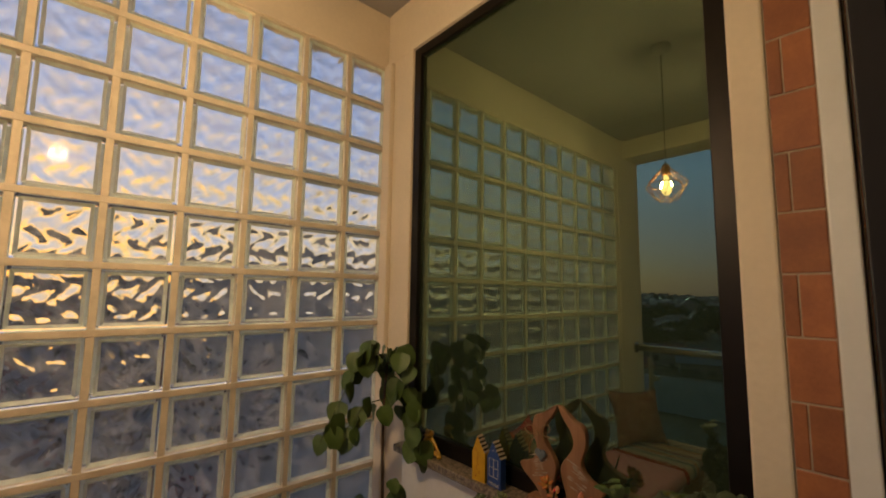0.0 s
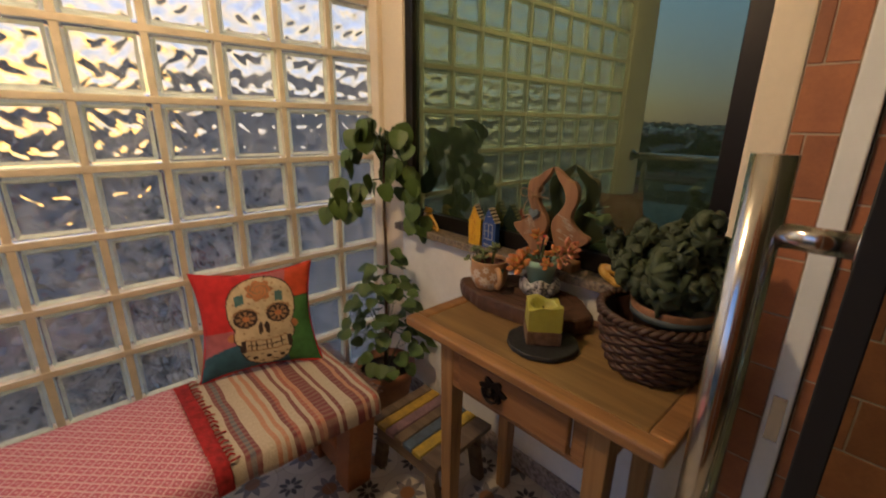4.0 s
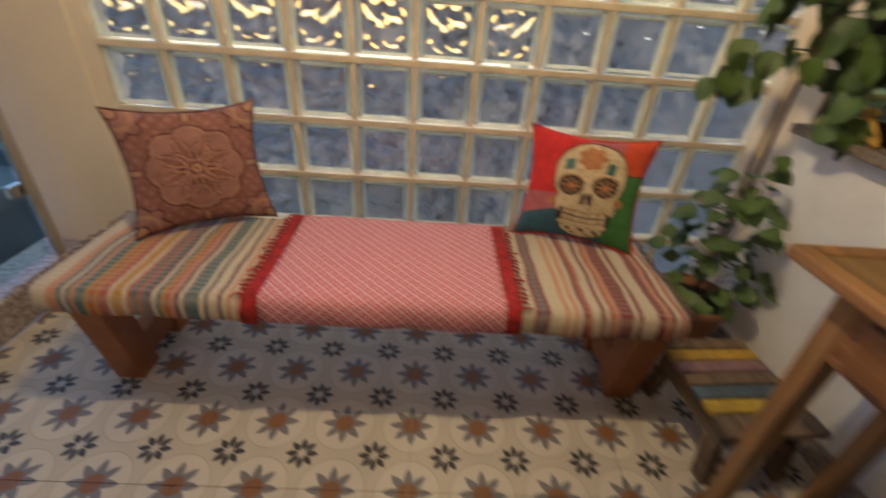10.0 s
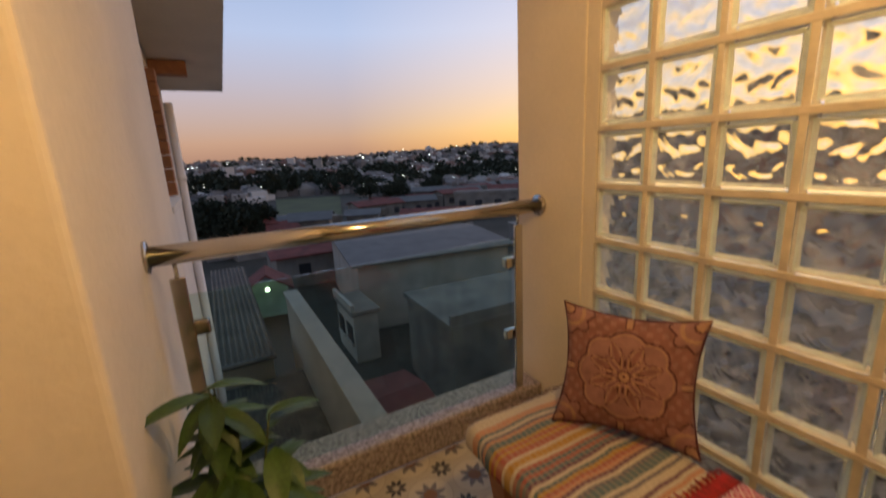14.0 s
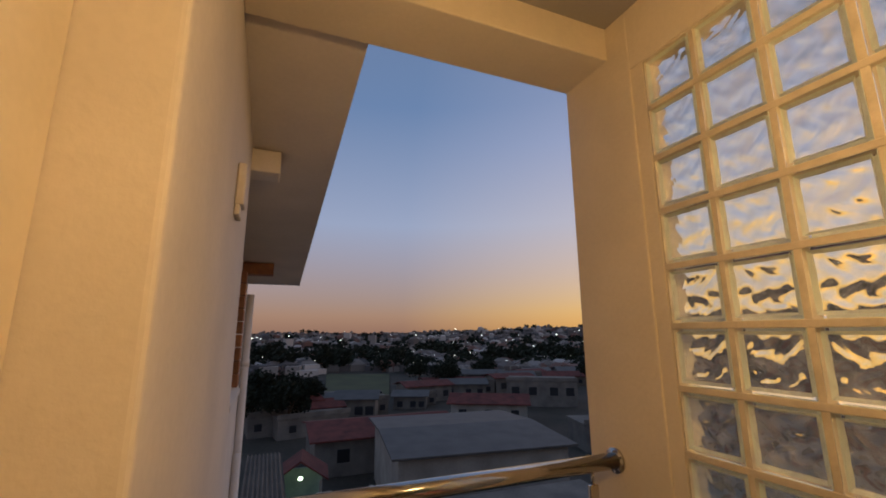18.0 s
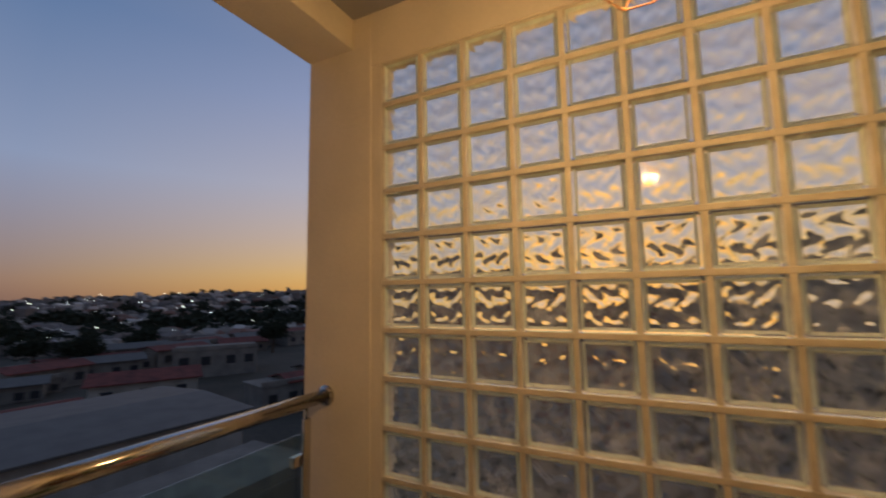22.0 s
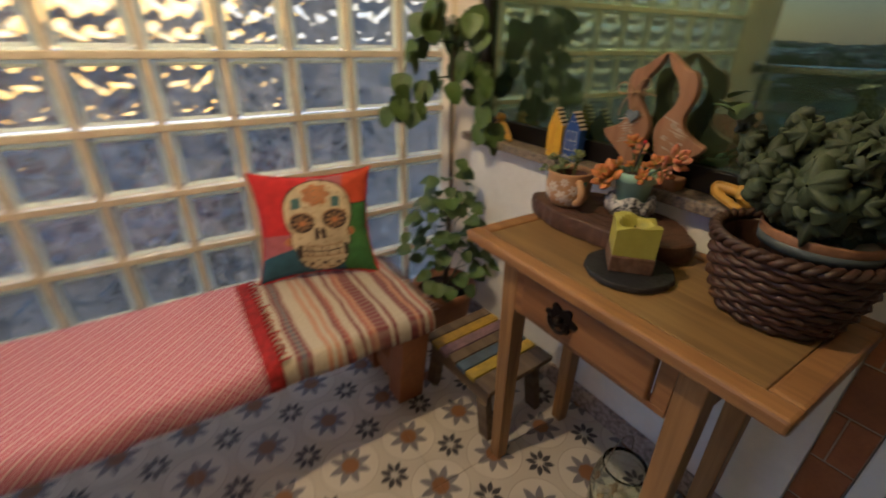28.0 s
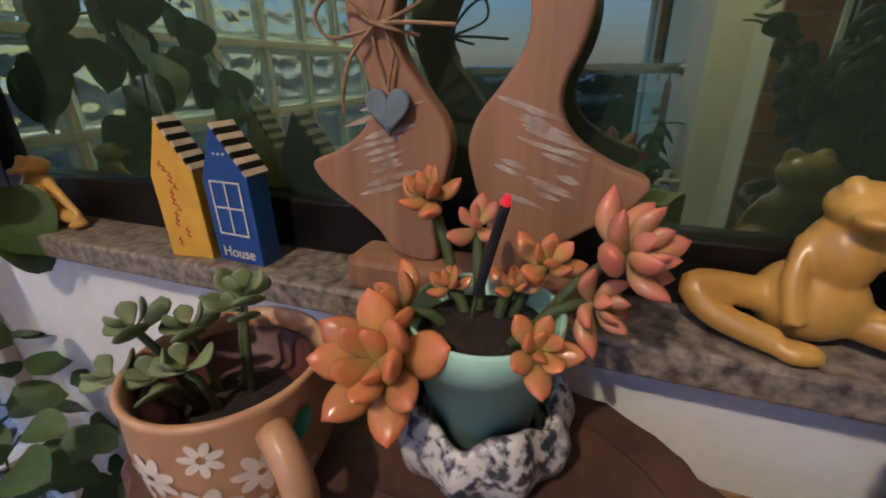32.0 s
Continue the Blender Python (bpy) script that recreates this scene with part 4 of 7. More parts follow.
def side_table():
    t = empty("side_table", "small honey-coloured wooden table with one drawer and square legs", "table", (1.93, -1.095, 0))
    o = Matrix.Translation((-1.93, 1.095, 0))

    def p(name, bm, mat, parent=None, label="", smooth=False):
        return part(name, moved(bm, o), mat, parent or t, label, smooth)
    p("tabletop", box(1.807, 2.10, -1.40, -0.81, TZ - 0.024, TZ - 0.0015, 0.003), OAK_PANEL, label="planed honey wood tabletop panel")
    for b_ in (box(1.765, 1.806, -1.445, -0.768, TZ - 0.026, TZ + 0.0005, 0.006), box(2.101, 2.14, -1.445, -0.768, TZ - 0.026, TZ + 0.0005, 0.006), box(1.8065, 2.1005, -1.445, -1.4005, TZ - 0.026, TZ + 0.0005, 0.006), box(1.8065, 2.1005, -0.8095, -0.768, TZ - 0.026, TZ + 0.0005, 0.006)):
        p("top_border", b_, OAK, label="rounded border board")
    legs = [(1.828, -0.893), (1.828, -1.318), (2.085, -0.893), (2.085, -1.318)]
    for x, y in legs:
        bm = box(x - 0.024, x + 0.024, y - 0.024, y + 0.024, 0, TZ - 0.026, 0.003)
        for v in bm.verts:
            k = max(0.0, 0.50 - v.co.z) / 0.50
            v.co.x = x + (v.co.x - x) * (1 - 0.28 * k)
            v.co.y = y + (v.co.y - y) * (1 - 0.28 * k)
        p("leg", bm, OAK_UP)
    p("apron", box(1.835, 2.075, -0.905, -0.883, TZ - 0.15, TZ - 0.027, 0.002), OAK_DARK)
    p("apron", box(1.835, 2.075, -1.328, -1.306, TZ - 0.15, TZ - 0.027, 0.002), OAK_DARK)
    p("apron", box(2.085, 2.10, -1.294, -0.917, TZ - 0.15, TZ - 0.027, 0.002), OAK_DARK)
    p("rail", box(1.806, 1.828, -1.294, -0.917, TZ - 0.045, TZ - 0.027, 0.002), OAK_DARK)
    p("rail", box(1.806, 1.828, -1.294, -0.917, TZ - 0.160, TZ - 0.145, 0.002), OAK_DARK)
    d = p("drawer", box(1.794, 1.812, -1.262, -0.947, TZ - 0.143, TZ - 0.047, 0.006, seg=3), OAK_DARK, label="raised brown drawer front")
    for y0, y1 in ((-1.294, -1.264), (-0.945, -0.917)):
        p("rail", box(1.806, 1.828, y0, y1, TZ - 0.1445, TZ - 0.0455, 0.001), OAK_DARK)
    yc, zc = -1.065, TZ - 0.09
    plate = bmesh.new()
    pts = [(0.034 * math.cos(a) * (1 + 0.22 * math.cos(6 * a)), 0.026 * math.sin(a) * (1 + 0.22 * math.cos(6 * a))) for a in np.linspace(0, 2 * math.pi, 48, endpoint=False)]
    fr = [plate.verts.new((1.789, yc + a, zc + b_)) for a, b_ in pts]
    bk = [plate.verts.new((1.7938, yc + a, zc + b_)) for a, b_ in pts]
    plate.faces.new(fr), plate.faces.new(bk[::-1])
    for i in range(48):
        plate.faces.new((fr[i], bk[i], bk[(i + 1) % 48], fr[(i + 1) % 48]))
    bmesh.ops.recalc_face_normals(plate, faces=plate.faces[:])
    pull = p("drawer_pull", plate, IRON, d, "scalloped blackened iron pull plate")
    p("pull_ring", tube([(1.781, yc + 0.022 * math.cos(a), zc - 0.004 + 0.022 * math.sin(a)) for a in np.linspace(0.2, -math.pi - 0.2, 16)], 0.004, 8), IRON, pull, "drop ring", True)
    p("pull_boss", tube([(1.789, yc, zc), (1.776, yc, zc)], 0.008, 12), IRON, pull, "", True)
    return t


side_table()


def painted(name, c):
    return material(name, c, 0.6, vary=0.25, scale=25, bump=0.3, second=tuple(x * 0.45 + 0.03 for x in c))


def step_stool():
    s = empty("step_stool", "small wooden step stool with yellow, pink and blue painted slats", "stool", (1.93, -0.68, 0), 4)
    paints = [GREY_WOOD, painted("yellow_paint", (0.60, 0.37, 0.03)), painted("mauve_paint", (0.34, 0.19, 0.22)), GREY_WOOD, painted("blue_grey_paint", (0.10, 0.15, 0.22)), painted("yellow_paint_bright", (0.66, 0.45, 0.03)), GREY_WOOD]
    w, y = 0.044, 0.165
    for i, m in enumerate(paints):
        wd = 0.07 if i == 6 else w
        part("slat", box(-0.135, 0.135, y - wd + 0.002, y - 0.002, 0.200, 0.218, 0.003), m, s, ("worn grey slat", "yellow painted slat", "mauve painted slat", "worn grey slat", "blue-grey painted slat", "yellow painted slat", "worn grey slat")[i])
        y -= wd
    for x in (-0.105, 0.105):
        part("side_board", box(x - 0.009, x + 0.009, -0.14, 0.15, 0.13, 0.199, 0.003), GREY_WOOD, s)
        for yy in (-0.115, 0.125):
            bm = box(x - 0.014, x + 0.014, yy - 0.022, yy + 0.022, 0, 0.129, 0.003)
            for v in bm.verts:
                v.co.y += (0.13 - v.co.z) * (0.18 if yy > 0 else -0.18)
            part("leg", bm, GREY_WOOD, s)
    return s


step_stool()

# ---- plants ----
def leaf_material(name, c, c2, rough_=0.5):
    m = material(name, c, rough_, vary=0.12, scale=18, bump=0.15, grain=70, second=c2, random_vary=0.25)
    m.node_tree.nodes["Principled BSDF"].inputs["Subsurface Weight"].default_value = 0.0
    return m


LEAF = leaf_material("mid_green_leaf", (0.085, 0.14, 0.030), (0.055, 0.10, 0.022))
LEAF_CURL = leaf_material("dark_curly_leaf", (0.050, 0.068, 0.030), (0.030, 0.046, 0.022), 0.6)
LEAF_LONG = leaf_material("fresh_green_leaf", (0.055, 0.115, 0.025), (0.03, 0.07, 0.016), 0.45)
STEM = material("brown_stem", (0.11, 0.065, 0.035), 0.8, vary=0.2, scale=40)
STEM_GREEN = material("green_stem", (0.09, 0.12, 0.035), 0.7, vary=0.2, scale=40)


def leaf_mesh(name, shape, mat, cup=0.12, wave=0.0, nu=6, nv=7, droop=0.25):
    """A leaf along +y with half-width shape(t)."""
    def at(u, v):
        w = shape(v)
        x = (2 * u - 1) * w
        return Vector((x, v - 0.03 * abs(2 * u - 1) * (1 - v), cup * abs(x) * 0.9 - droop * v * v + wave * math.sin(9 * v + 4 * u) * w))
    bm = grid_sheet(nu, nv, at)
    me = bpy.data.meshes.new(name)
    bm.to_mesh(me)
    bm.free()
    me.shade_smooth()
    me.materials.append(mat)
    return me


ROUND_LEAF = leaf_mesh("leaf", lambda t: 0.47 * max(0.0, math.sin(math.pi * t ** 0.75)) ** 0.55 + 0.004, LEAF, 0.25, 0.05)
LONG_LEAF = leaf_mesh("leaf", lambda t: 0.18 * max(0.0, math.sin(math.pi * t ** 0.9)) ** 0.8 + 0.004, LEAF_LONG, 0.3, 0.04, droop=0.35)


def put_leaf(parent, me, base, way, size, normal=(0, 0, 1), name="leaf"):
    y = Vector(way).normalized()
    z = Vector(normal)
    z = z - y * z.dot(y)
    z = z.normalized() if z.length > 1e-3 else y.orthogonal().normalized()
    x = y.cross(z)
    ob = new(name, me)
    ob.parent = parent
    ob.matrix_basis = Matrix.Translation(base) @ Matrix((x, y, z)).transposed().to_4x4() @ Matrix.Diagonal((size, size, size, 1))
    return ob


def plant_pot(name, label, at, profile, mat, soil_r, soil_z, rim=None):
    p = empty(name, label, "plant pot", at)
    part("pot_body", lathe(profile, 40), mat, p, "", True)
    part("soil", lathe([(0.001, soil_z - 0.01), (soil_r, soil_z - 0.008), (soil_r * 0.6, soil_z + 0.006), (0.001, soil_z + 0.008)], 24, wob=0.02), SOIL, p, "dark potting soil")
    return p


def corner_plant():
    at = (2.03, -0.27, 0)
    plant_pot("flower_pot", "round terracotta pot of a tall plant in the corner", at, [(0.085, 0.0), (0.09, 0.003), (0.118, 0.17), (0.126, 0.172), (0.130, 0.21), (0.122, 0.212), (0.113, 0.175), (0.09, 0.16)], TERRACOTTA, 0.112, 0.185)
    p = empty("corner_plant", "tall thin-stemmed plant with rounded green leaves, bare mid-stem", "plant", at)
    rnd = random.Random(21)
    path = [(0, 0, 0.18), (0.012, 0.005, 0.40), (0.022, 0, 0.62), (0.012, -0.005, 0.85), (0.018, 0, 1.02), (0.028, 0, 1.13)]
    part("stem", tube(path, 0.007, 8, None, 0.004), STEM, p, "thin brown stem", True)
    # drooping boughs at the top
    boughs = [((0.03, 0, 1.12), (-0.06, -0.02, 1.21), (-0.11, -0.04, 1.16)), ((0.03, 0, 1.10), (-0.09, 0.03, 1.11), (-0.18, 0.0, 0.99), (-0.23, 0.0, 0.90)), ((0.02, 0, 1.0), (-0.08, -0.02, 1.0), (-0.15, -0.03, 0.93)), ((0.03, 0, 1.08), (0.07, -0.05, 1.10), (0.10, -0.09, 0.98), (0.10, -0.10, 0.86)),
              ((0.03, 0, 1.06), (0.06, -0.09, 1.03), (0.09, -0.12, 0.90), (0.09, -0.12, 0.83)), ((0.03, 0, 1.12), (0.06, 0.05, 1.18), (0.09, 0.06, 1.10)), ((0.03, 0, 1.12), (0.02, -0.06, 1.19), (0.03, -0.11, 1.15)), ((0.03, 0, 1.07), (0.09, 0.03, 1.06), (0.11, 0.0, 0.95))]
    for bough in boughs:
        part("twig", tube(bough, 0.003, 6, None, 0.0015), STEM_GREEN, p, "", True)
        for k in range(8):
            t = 0.25 + 0.75 * k / 7
            f = t * (len(bough) - 1)
            i = min(int(f), len(bough) - 2)
            base = Vector(bough[i]).lerp(Vector(bough[i + 1]), f - i) + Vector((rnd.uniform(-0.02, 0.02), rnd.uniform(-0.025, 0.025), rnd.uniform(-0.02, 0.02)))
            a = rnd.uniform(0, 6.28)
            put_leaf(p, ROUND_LEAF, base, (0.45 * math.cos(a), 0.45 * math.sin(a), -0.8 + rnd.uniform(-0.2, 0.4)), rnd.uniform(0.058, 0.088), (math.cos(a) * 0.8 - 0.4, math.sin(a) * 0.8 - 0.7, 0.35))
    # bushy foot
    for k in range(100):
        a = rnd.uniform(0, 6.28)
        z = rnd.uniform(0.24, 0.62) if k < 92 else rnd.uniform(0.62, 0.74)
        r = rnd.uniform(0.05, 0.175) * (1 - 0.5 * max(0, z - 0.45) / 0.3)
        base = Vector((0.01 + r * math.cos(a) * 1.02, r * math.sin(a), z))
        if base.x > 0.13:
            base.x = 0.13
        if base.y > 0.2:
            base.y = 0.2
        put_leaf(p, ROUND_LEAF, base, (math.cos(a) * 0.7, math.sin(a) * 0.7, rnd.uniform(-0.6, 0.25)), rnd.uniform(0.042, 0.068), (math.cos(a) * 0.7 - 0.2, math.sin(a) * 0.7 - 0.3, 0.7))
    for k in range(16):
        a = rnd.uniform(0, 6.28)
        r = rnd.uniform(0.05, 0.12)
        part("twig", tube([(0.008, 0, 0.18 + 0.012 * k), (r * 0.6 * math.cos(a), r * 0.6 * math.sin(a), 0.30 + 0.018 * k), (r * math.cos(a), r * math.sin(a), 0.33 + 0.018 * k)], 0.0022, 5, None, 0.0012), STEM_GREEN, p, "", True)


corner_plant()


def rail_plant():
    at = (0.10, -1.265, 0)
    glaze = material("cream_glazed_pot", (0.60, 0.48, 0.36), 0.4, vary=0.15, scale=10, bump=0.1, second=(0.45, 0.33, 0.24))
    band = material("teal_pot_band", (0.10, 0.30, 0.27), 0.4, vary=0.2, scale=20, second=(0.45, 0.40, 0.33))
    pot = plant_pot("planter", "cream ceramic planter with a teal band beside the railing", at, [(0.105, 0), (0.11, 0.004), (0.135, 0.24), (0.142, 0.285), (0.142, 0.30), (0.130, 0.30), (0.125, 0.27), (0.10, 0.25)], glaze, 0.126, 0.262)
    part("painted_band", lathe([(0.1345, 0.215), (0.1385, 0.218), (0.1425, 0.262), (0.140, 0.265)], 40), band, pot, "worn teal glaze band", True)
    p = empty("rail_plant", "leafy green plant with long drooping leaves in the planter", "plant", at)
    rnd = random.Random(5)
    for k in range(11):
        a = rnd.uniform(0, 6.28)
        top = Vector((0.08 * math.cos(a), 0.06 * math.sin(a) + 0.02, rnd.uniform(0.40, 0.72)))
        part("stem", tube([(0.03 * math.cos(a), 0.03 * math.sin(a), 0.25), tuple(top * 0.7 + Vector((0, 0, 0.08))), tuple(top)], 0.004, 6, None, 0.002), STEM_GREEN, p, "", True)
        for j in range(11):
            b = a + j * 0.9 + rnd.uniform(-0.3, 0.3)
            base = top + Vector((0, 0, -0.03 * j * 0.6))
            d = Vector((math.cos(b), math.sin(b) * 0.8 + 0.15, rnd.uniform(-0.35, 0.35)))
            if base.y + d.y * 0.15 < -0.13:
                d.y = abs(d.y)
            put_leaf(p, LONG_LEAF, base, d, rnd.uniform(0.085, 0.16), (0, 0, 1))


rail_plant()
# ---- things on the table ----
BARK = material("dark_walnut_slab", (0.115, 0.055, 0.034), 0.6, vary=0.2, scale=30, bump=0.35, second=(0.065, 0.032, 0.022))
SLATE = material("black_slate", (0.022, 0.022, 0.027), 0.55, vary=0.2, scale=30, bump=0.5)
WAX_GREEN = material("olive_green_wax", (0.42, 0.40, 0.08), 0.42, vary=0.1, scale=16, bump=0.1, second=(0.34, 0.32, 0.05))
WAX_BROWN = material("brown_mottled_wax", (0.13, 0.065, 0.04), 0.45, vary=0.3, scale=60, bump=0.2, second=(0.25, 0.15, 0.10))
for wax in (WAX_GREEN,):
    wax.node_tree.nodes["Principled BSDF"].inputs["Subsurface Weight"].default_value = 0.35
    wax.node_tree.nodes["Principled BSDF"].inputs["Subsurface Radius"].default_value = (0.012, 0.010, 0.004)
WICKER = material("brown_wicker", (0.095, 0.044, 0.027), 0.5, vary=0.25, scale=40, bump=0.3, second=(0.06, 0.028, 0.018), random_vary=0.2)


def wood_slab():
    s = empty("wood_slab", "thick dark live-edge wooden slab at the back of the table", "board", (2.055, -0.94, TZ))
    bm = bmesh.new()
    n = 64
    ring = []
    for k in range(n):
        a = 2 * math.pi * k / n
        r = 1 + 0.05 * math.sin(3 * a + 1) + 0.03 * math.sin(7 * a) + 0.015 * math.sin(13 * a + 2)
        ring.append((0.108 * r * math.copysign(abs(math.cos(a)) ** 0.8, math.cos(a)), 0.200 * r * math.copysign(abs(math.sin(a)) ** 0.85, math.sin(a))))
    rows = []
    for z, k in ((0.0005, 0.955), (0.004, 0.985), (0.022, 1.0), (0.041, 0.985), (0.045, 0.965)):
        rows.append([bm.verts.new((x * k + 0.002 * math.sin(9 * i + 40 * z), y * k, z)) for i, (x, y) in enumerate(ring)])
    for lo, hi in zip(rows, rows[1:]):
        for i in range(n):
            bm.faces.new((lo[i], lo[(i + 1) % n], hi[(i + 1) % n], hi[i]))
    bm.faces.new(rows[0][::-1]), bm.faces.new(rows[-1])
    part("slab", bm, BARK, s)
    for k in range(3):
        part("growth_ring", tube([(0.100 * q * math.cos(a), 0.185 * q * math.sin(a), 0.0454) for q in (0.30 + 0.27 * k,) for a in np.linspace(0, 2 * math.pi, 40)], 0.0009, 4), WICKER, s, "faint growth ring")


wood_slab()
BZ = TZ + 0.0458


def fat_leaf(name, mat, L=1.0, w=0.34, th=0.22, seg=8, tip=1.15):
    """A plump succulent leaf along +y."""
    bm = bmesh.new()
    rings = []
    for i in range(9):
        t = i / 8
        r = math.sin(math.pi * (0.06 + 0.94 * t ** tip)) ** 0.75 if 0 < t < 1 else 0.18 if t == 0 else 0.03
        rings.append([bm.verts.new((w * r * math.cos(a), L * t, th * r * math.sin(a) - 0.16 * math.sin(math.pi * t * 0.9) + 0.16 * t)) for a in (2 * math.pi * k / seg for k in range(seg))])
    for lo, hi in zip(rings, rings[1:]):
        for i in range(seg):
            bm.faces.new((lo[i], hi[i], hi[(i + 1) % seg], lo[(i + 1) % seg]))
    bm.faces.new(rings[0]), bm.faces.new(rings[-1][::-1])
    bmesh.ops.recalc_face_normals(bm, faces=bm.faces[:])
    me = bpy.data.meshes.new(name)
    bm.to_mesh(me)
    bm.free()
    me.shade_smooth()
    me.materials.append(mat)
    return me


def blush_material(name, base, tip_c, rough_=0.35):
    """Succulent skin that reddens along the leaf."""
    m = material(name, base, rough_, vary=0.1, scale=3, bump=0.05, grain=20, second=tip_c, random_vary=0.18)
    n, l = m.node_tree.nodes, m.node_tree.links
    co = node_of(m, "TEX_COORD")
    sep, mp = n.new("ShaderNodeSeparateXYZ"), node_of(m, "MAP_RANGE")
    mix = next(x for x in n if x.type == "MIX_RGB")
    add = n.new("ShaderNodeMath")
    add.operation = "MULTIPLY"
    l.new(co.outputs["Object"], sep.inputs[0])
    l.new(sep.outputs[1], add.inputs[0])
    add.inputs[1].default_value = 0.95
    l.new(add.outputs[0], mix.inputs[0])
    return m


ORANGE_LEAF = fat_leaf("leaf", blush_material("orange_succulent_skin", (0.38, 0.31, 0.08), (0.58, 0.16, 0.06), 0.24), 1.0, 0.29, 0.17, 10, 1.35)
PINK_LEAF = fat_leaf("leaf", blush_material("pink_tipped_succulent_skin", (0.46, 0.38, 0.14), (0.58, 0.15, 0.11), 0.24), 1.0, 0.27, 0.18, 10, 1.35)
GREY_LEAF = fat_leaf("leaf", blush_material("grey_green_succulent_skin", (0.17, 0.20, 0.075), (0.15, 0.19, 0.085), 0.5), 1.0, 0.40, 0.10, 10, 2.0)


def rosette(parent, me, at, axis, size, n, rnd):
    ax = Vector(axis).normalized()
    s = ax.orthogonal().normalized()
    t = ax.cross(s)
    for k in range(n):
        a = k * 2.39996
        f = k / n
        lift = 0.25 + 1.3 * (1 - f) ** 1.3 if f < 0.5 else 0.15 + 0.5 * (1 - f)
        d = (math.cos(a) * s + math.sin(a) * t) + ax * lift
        put_leaf(parent, me, Vector(at) + ax * size * 0.25 * (1 - f), d, size * (0.55 + 0.5 * f) * rnd.uniform(0.9, 1.1), ax)


def mug_planter():
    at = (2.016, -0.845, BZ)
    clay = material("biscuit_glazed_clay", (0.50, 0.29, 0.15), 0.35, vary=0.08, scale=20, bump=0.1)
    white = material("white_daisy_paint", (0.74, 0.66, 0.58), 0.5, vary=0.1, scale=50)
    teal = material("teal_leaf_paint", (0.03, 0.22, 0.17), 0.5, vary=0.15, scale=40)
    inner = material("dark_red_inner_pot", (0.10, 0.025, 0.02), 0.5, vary=0.2, scale=30)
    p = empty("mug_planter", "biscuit-coloured mug planter painted with white daisies", "planter", at)
    prof = [(0.036, 0), (0.040, 0.002), (0.052, 0.025), (0.055, 0.055), (0.0535, 0.080), (0.0545, 0.084), (0.051, 0.085), (0.049, 0.076), (0.046, 0.040)]
    part("mug_body", lathe(prof, 48), clay, p, "", True)
    part("liner", lathe([(0.040, 0.044), (0.044, 0.0445), (0.0455, 0.074), (0.0435, 0.0742), (0.0405, 0.050)], 40), inner, p, "dark red plastic liner", True)
    part("soil", lathe([(0.001, 0.044), (0.0405, 0.047), (0.025, 0.053), (0.001, 0.055)], 20, wob=0.03), SOIL, p, "dark soil")
    # handle towards the room
    ha = radians(-116)
    hd = Vector((math.cos(ha), math.sin(ha), 0))
    pts = []
    for k in range(13):
        b = -1.35 + 2.7 * k / 12
        pts.append(tuple(hd * (0.047 + 0.030 * math.cos(b)) + Vector((0, 0, 0.043 + 0.026 * math.sin(b)))))
    part("handle", tube(pts, 0.0085, 12), clay, p, "thick ear handle", True)

    def r_at(z):
        return float(np.interp(z, [0.002, 0.025, 0.055, 0.080], [0.040, 0.052, 0.055, 0.0535]))

    def petal(a0, z0, ang, L, w, mat, name):
        bm = bmesh.new()
        vs = []
        for k in range(12):
            q = 2 * math.pi * k / 12
            along, across = L * (0.5 + 0.5 * math.cos(q)) + 0.002, w * math.sin(q)
            dx, dz = along * math.cos(ang) - across * math.sin(ang), along * math.sin(ang) + across * math.cos(ang)
            z = z0 + dz
            r = r_at(z) + 0.0008
            a = a0 + dx / r
            vs.append(bm.verts.new((r * math.cos(a), r * math.sin(a), z)))
        bm.faces.new(vs)
        part(name, bm, mat, p)
    rnd = random.Random(3)
    for a0, z0, L in ((radians(205), 0.030, 0.016), (radians(235), 0.048, 0.013), (radians(180), 0.052, 0.013), (radians(228), 0.018, 0.012), (radians(158), 0.032, 0.014), (radians(255), 0.028, 0.011), (radians(210), 0.066, 0.009), (radians(130), 0.048, 0.012)):
        for k in range(7):
            petal(a0, z0, 2 * math.pi * k / 7 + 0.3, L, L * 0.26, white, "painted_petal")
    petal(radians(252), 0.052, 0.9, 0.02, 0.006, teal, "painted_leaf")
    petal(radians(150), 0.06, 2.2, 0.016, 0.005, teal, "painted_leaf")
    s = empty("grey_succulent", "small grey-green succulent rosettes in the mug planter", "plant", (at[0], at[1], at[2] + 0.07))
    for dx, dy, h, sz, n in ((0.012, -0.008, 0.044, 0.026, 7), (0.018, 0.004, 0.030, 0.024, 5), (-0.016, 0.042, 0.030, 0.025, 6), (0.002, 0.028, 0.020, 0.025, 6), (-0.026, 0.024, 0.008, 0.024, 5), (-0.020, 0.006, 0.016, 0.022, 4), (-0.030, 0.050, 0.006, 0.022, 4)):
        part("stem", tube([(dx * 0.5, dy * 0.5, -0.022), (dx * 0.8, dy * 0.8, h * 0.5), (dx, dy, h)], 0.0022, 6), STEM_GREEN, s, "", True)
        rosette(s, GREY_LEAF, (dx, dy, h), (dx * 8, dy * 8, 1), sz, n, rnd)


mug_planter()


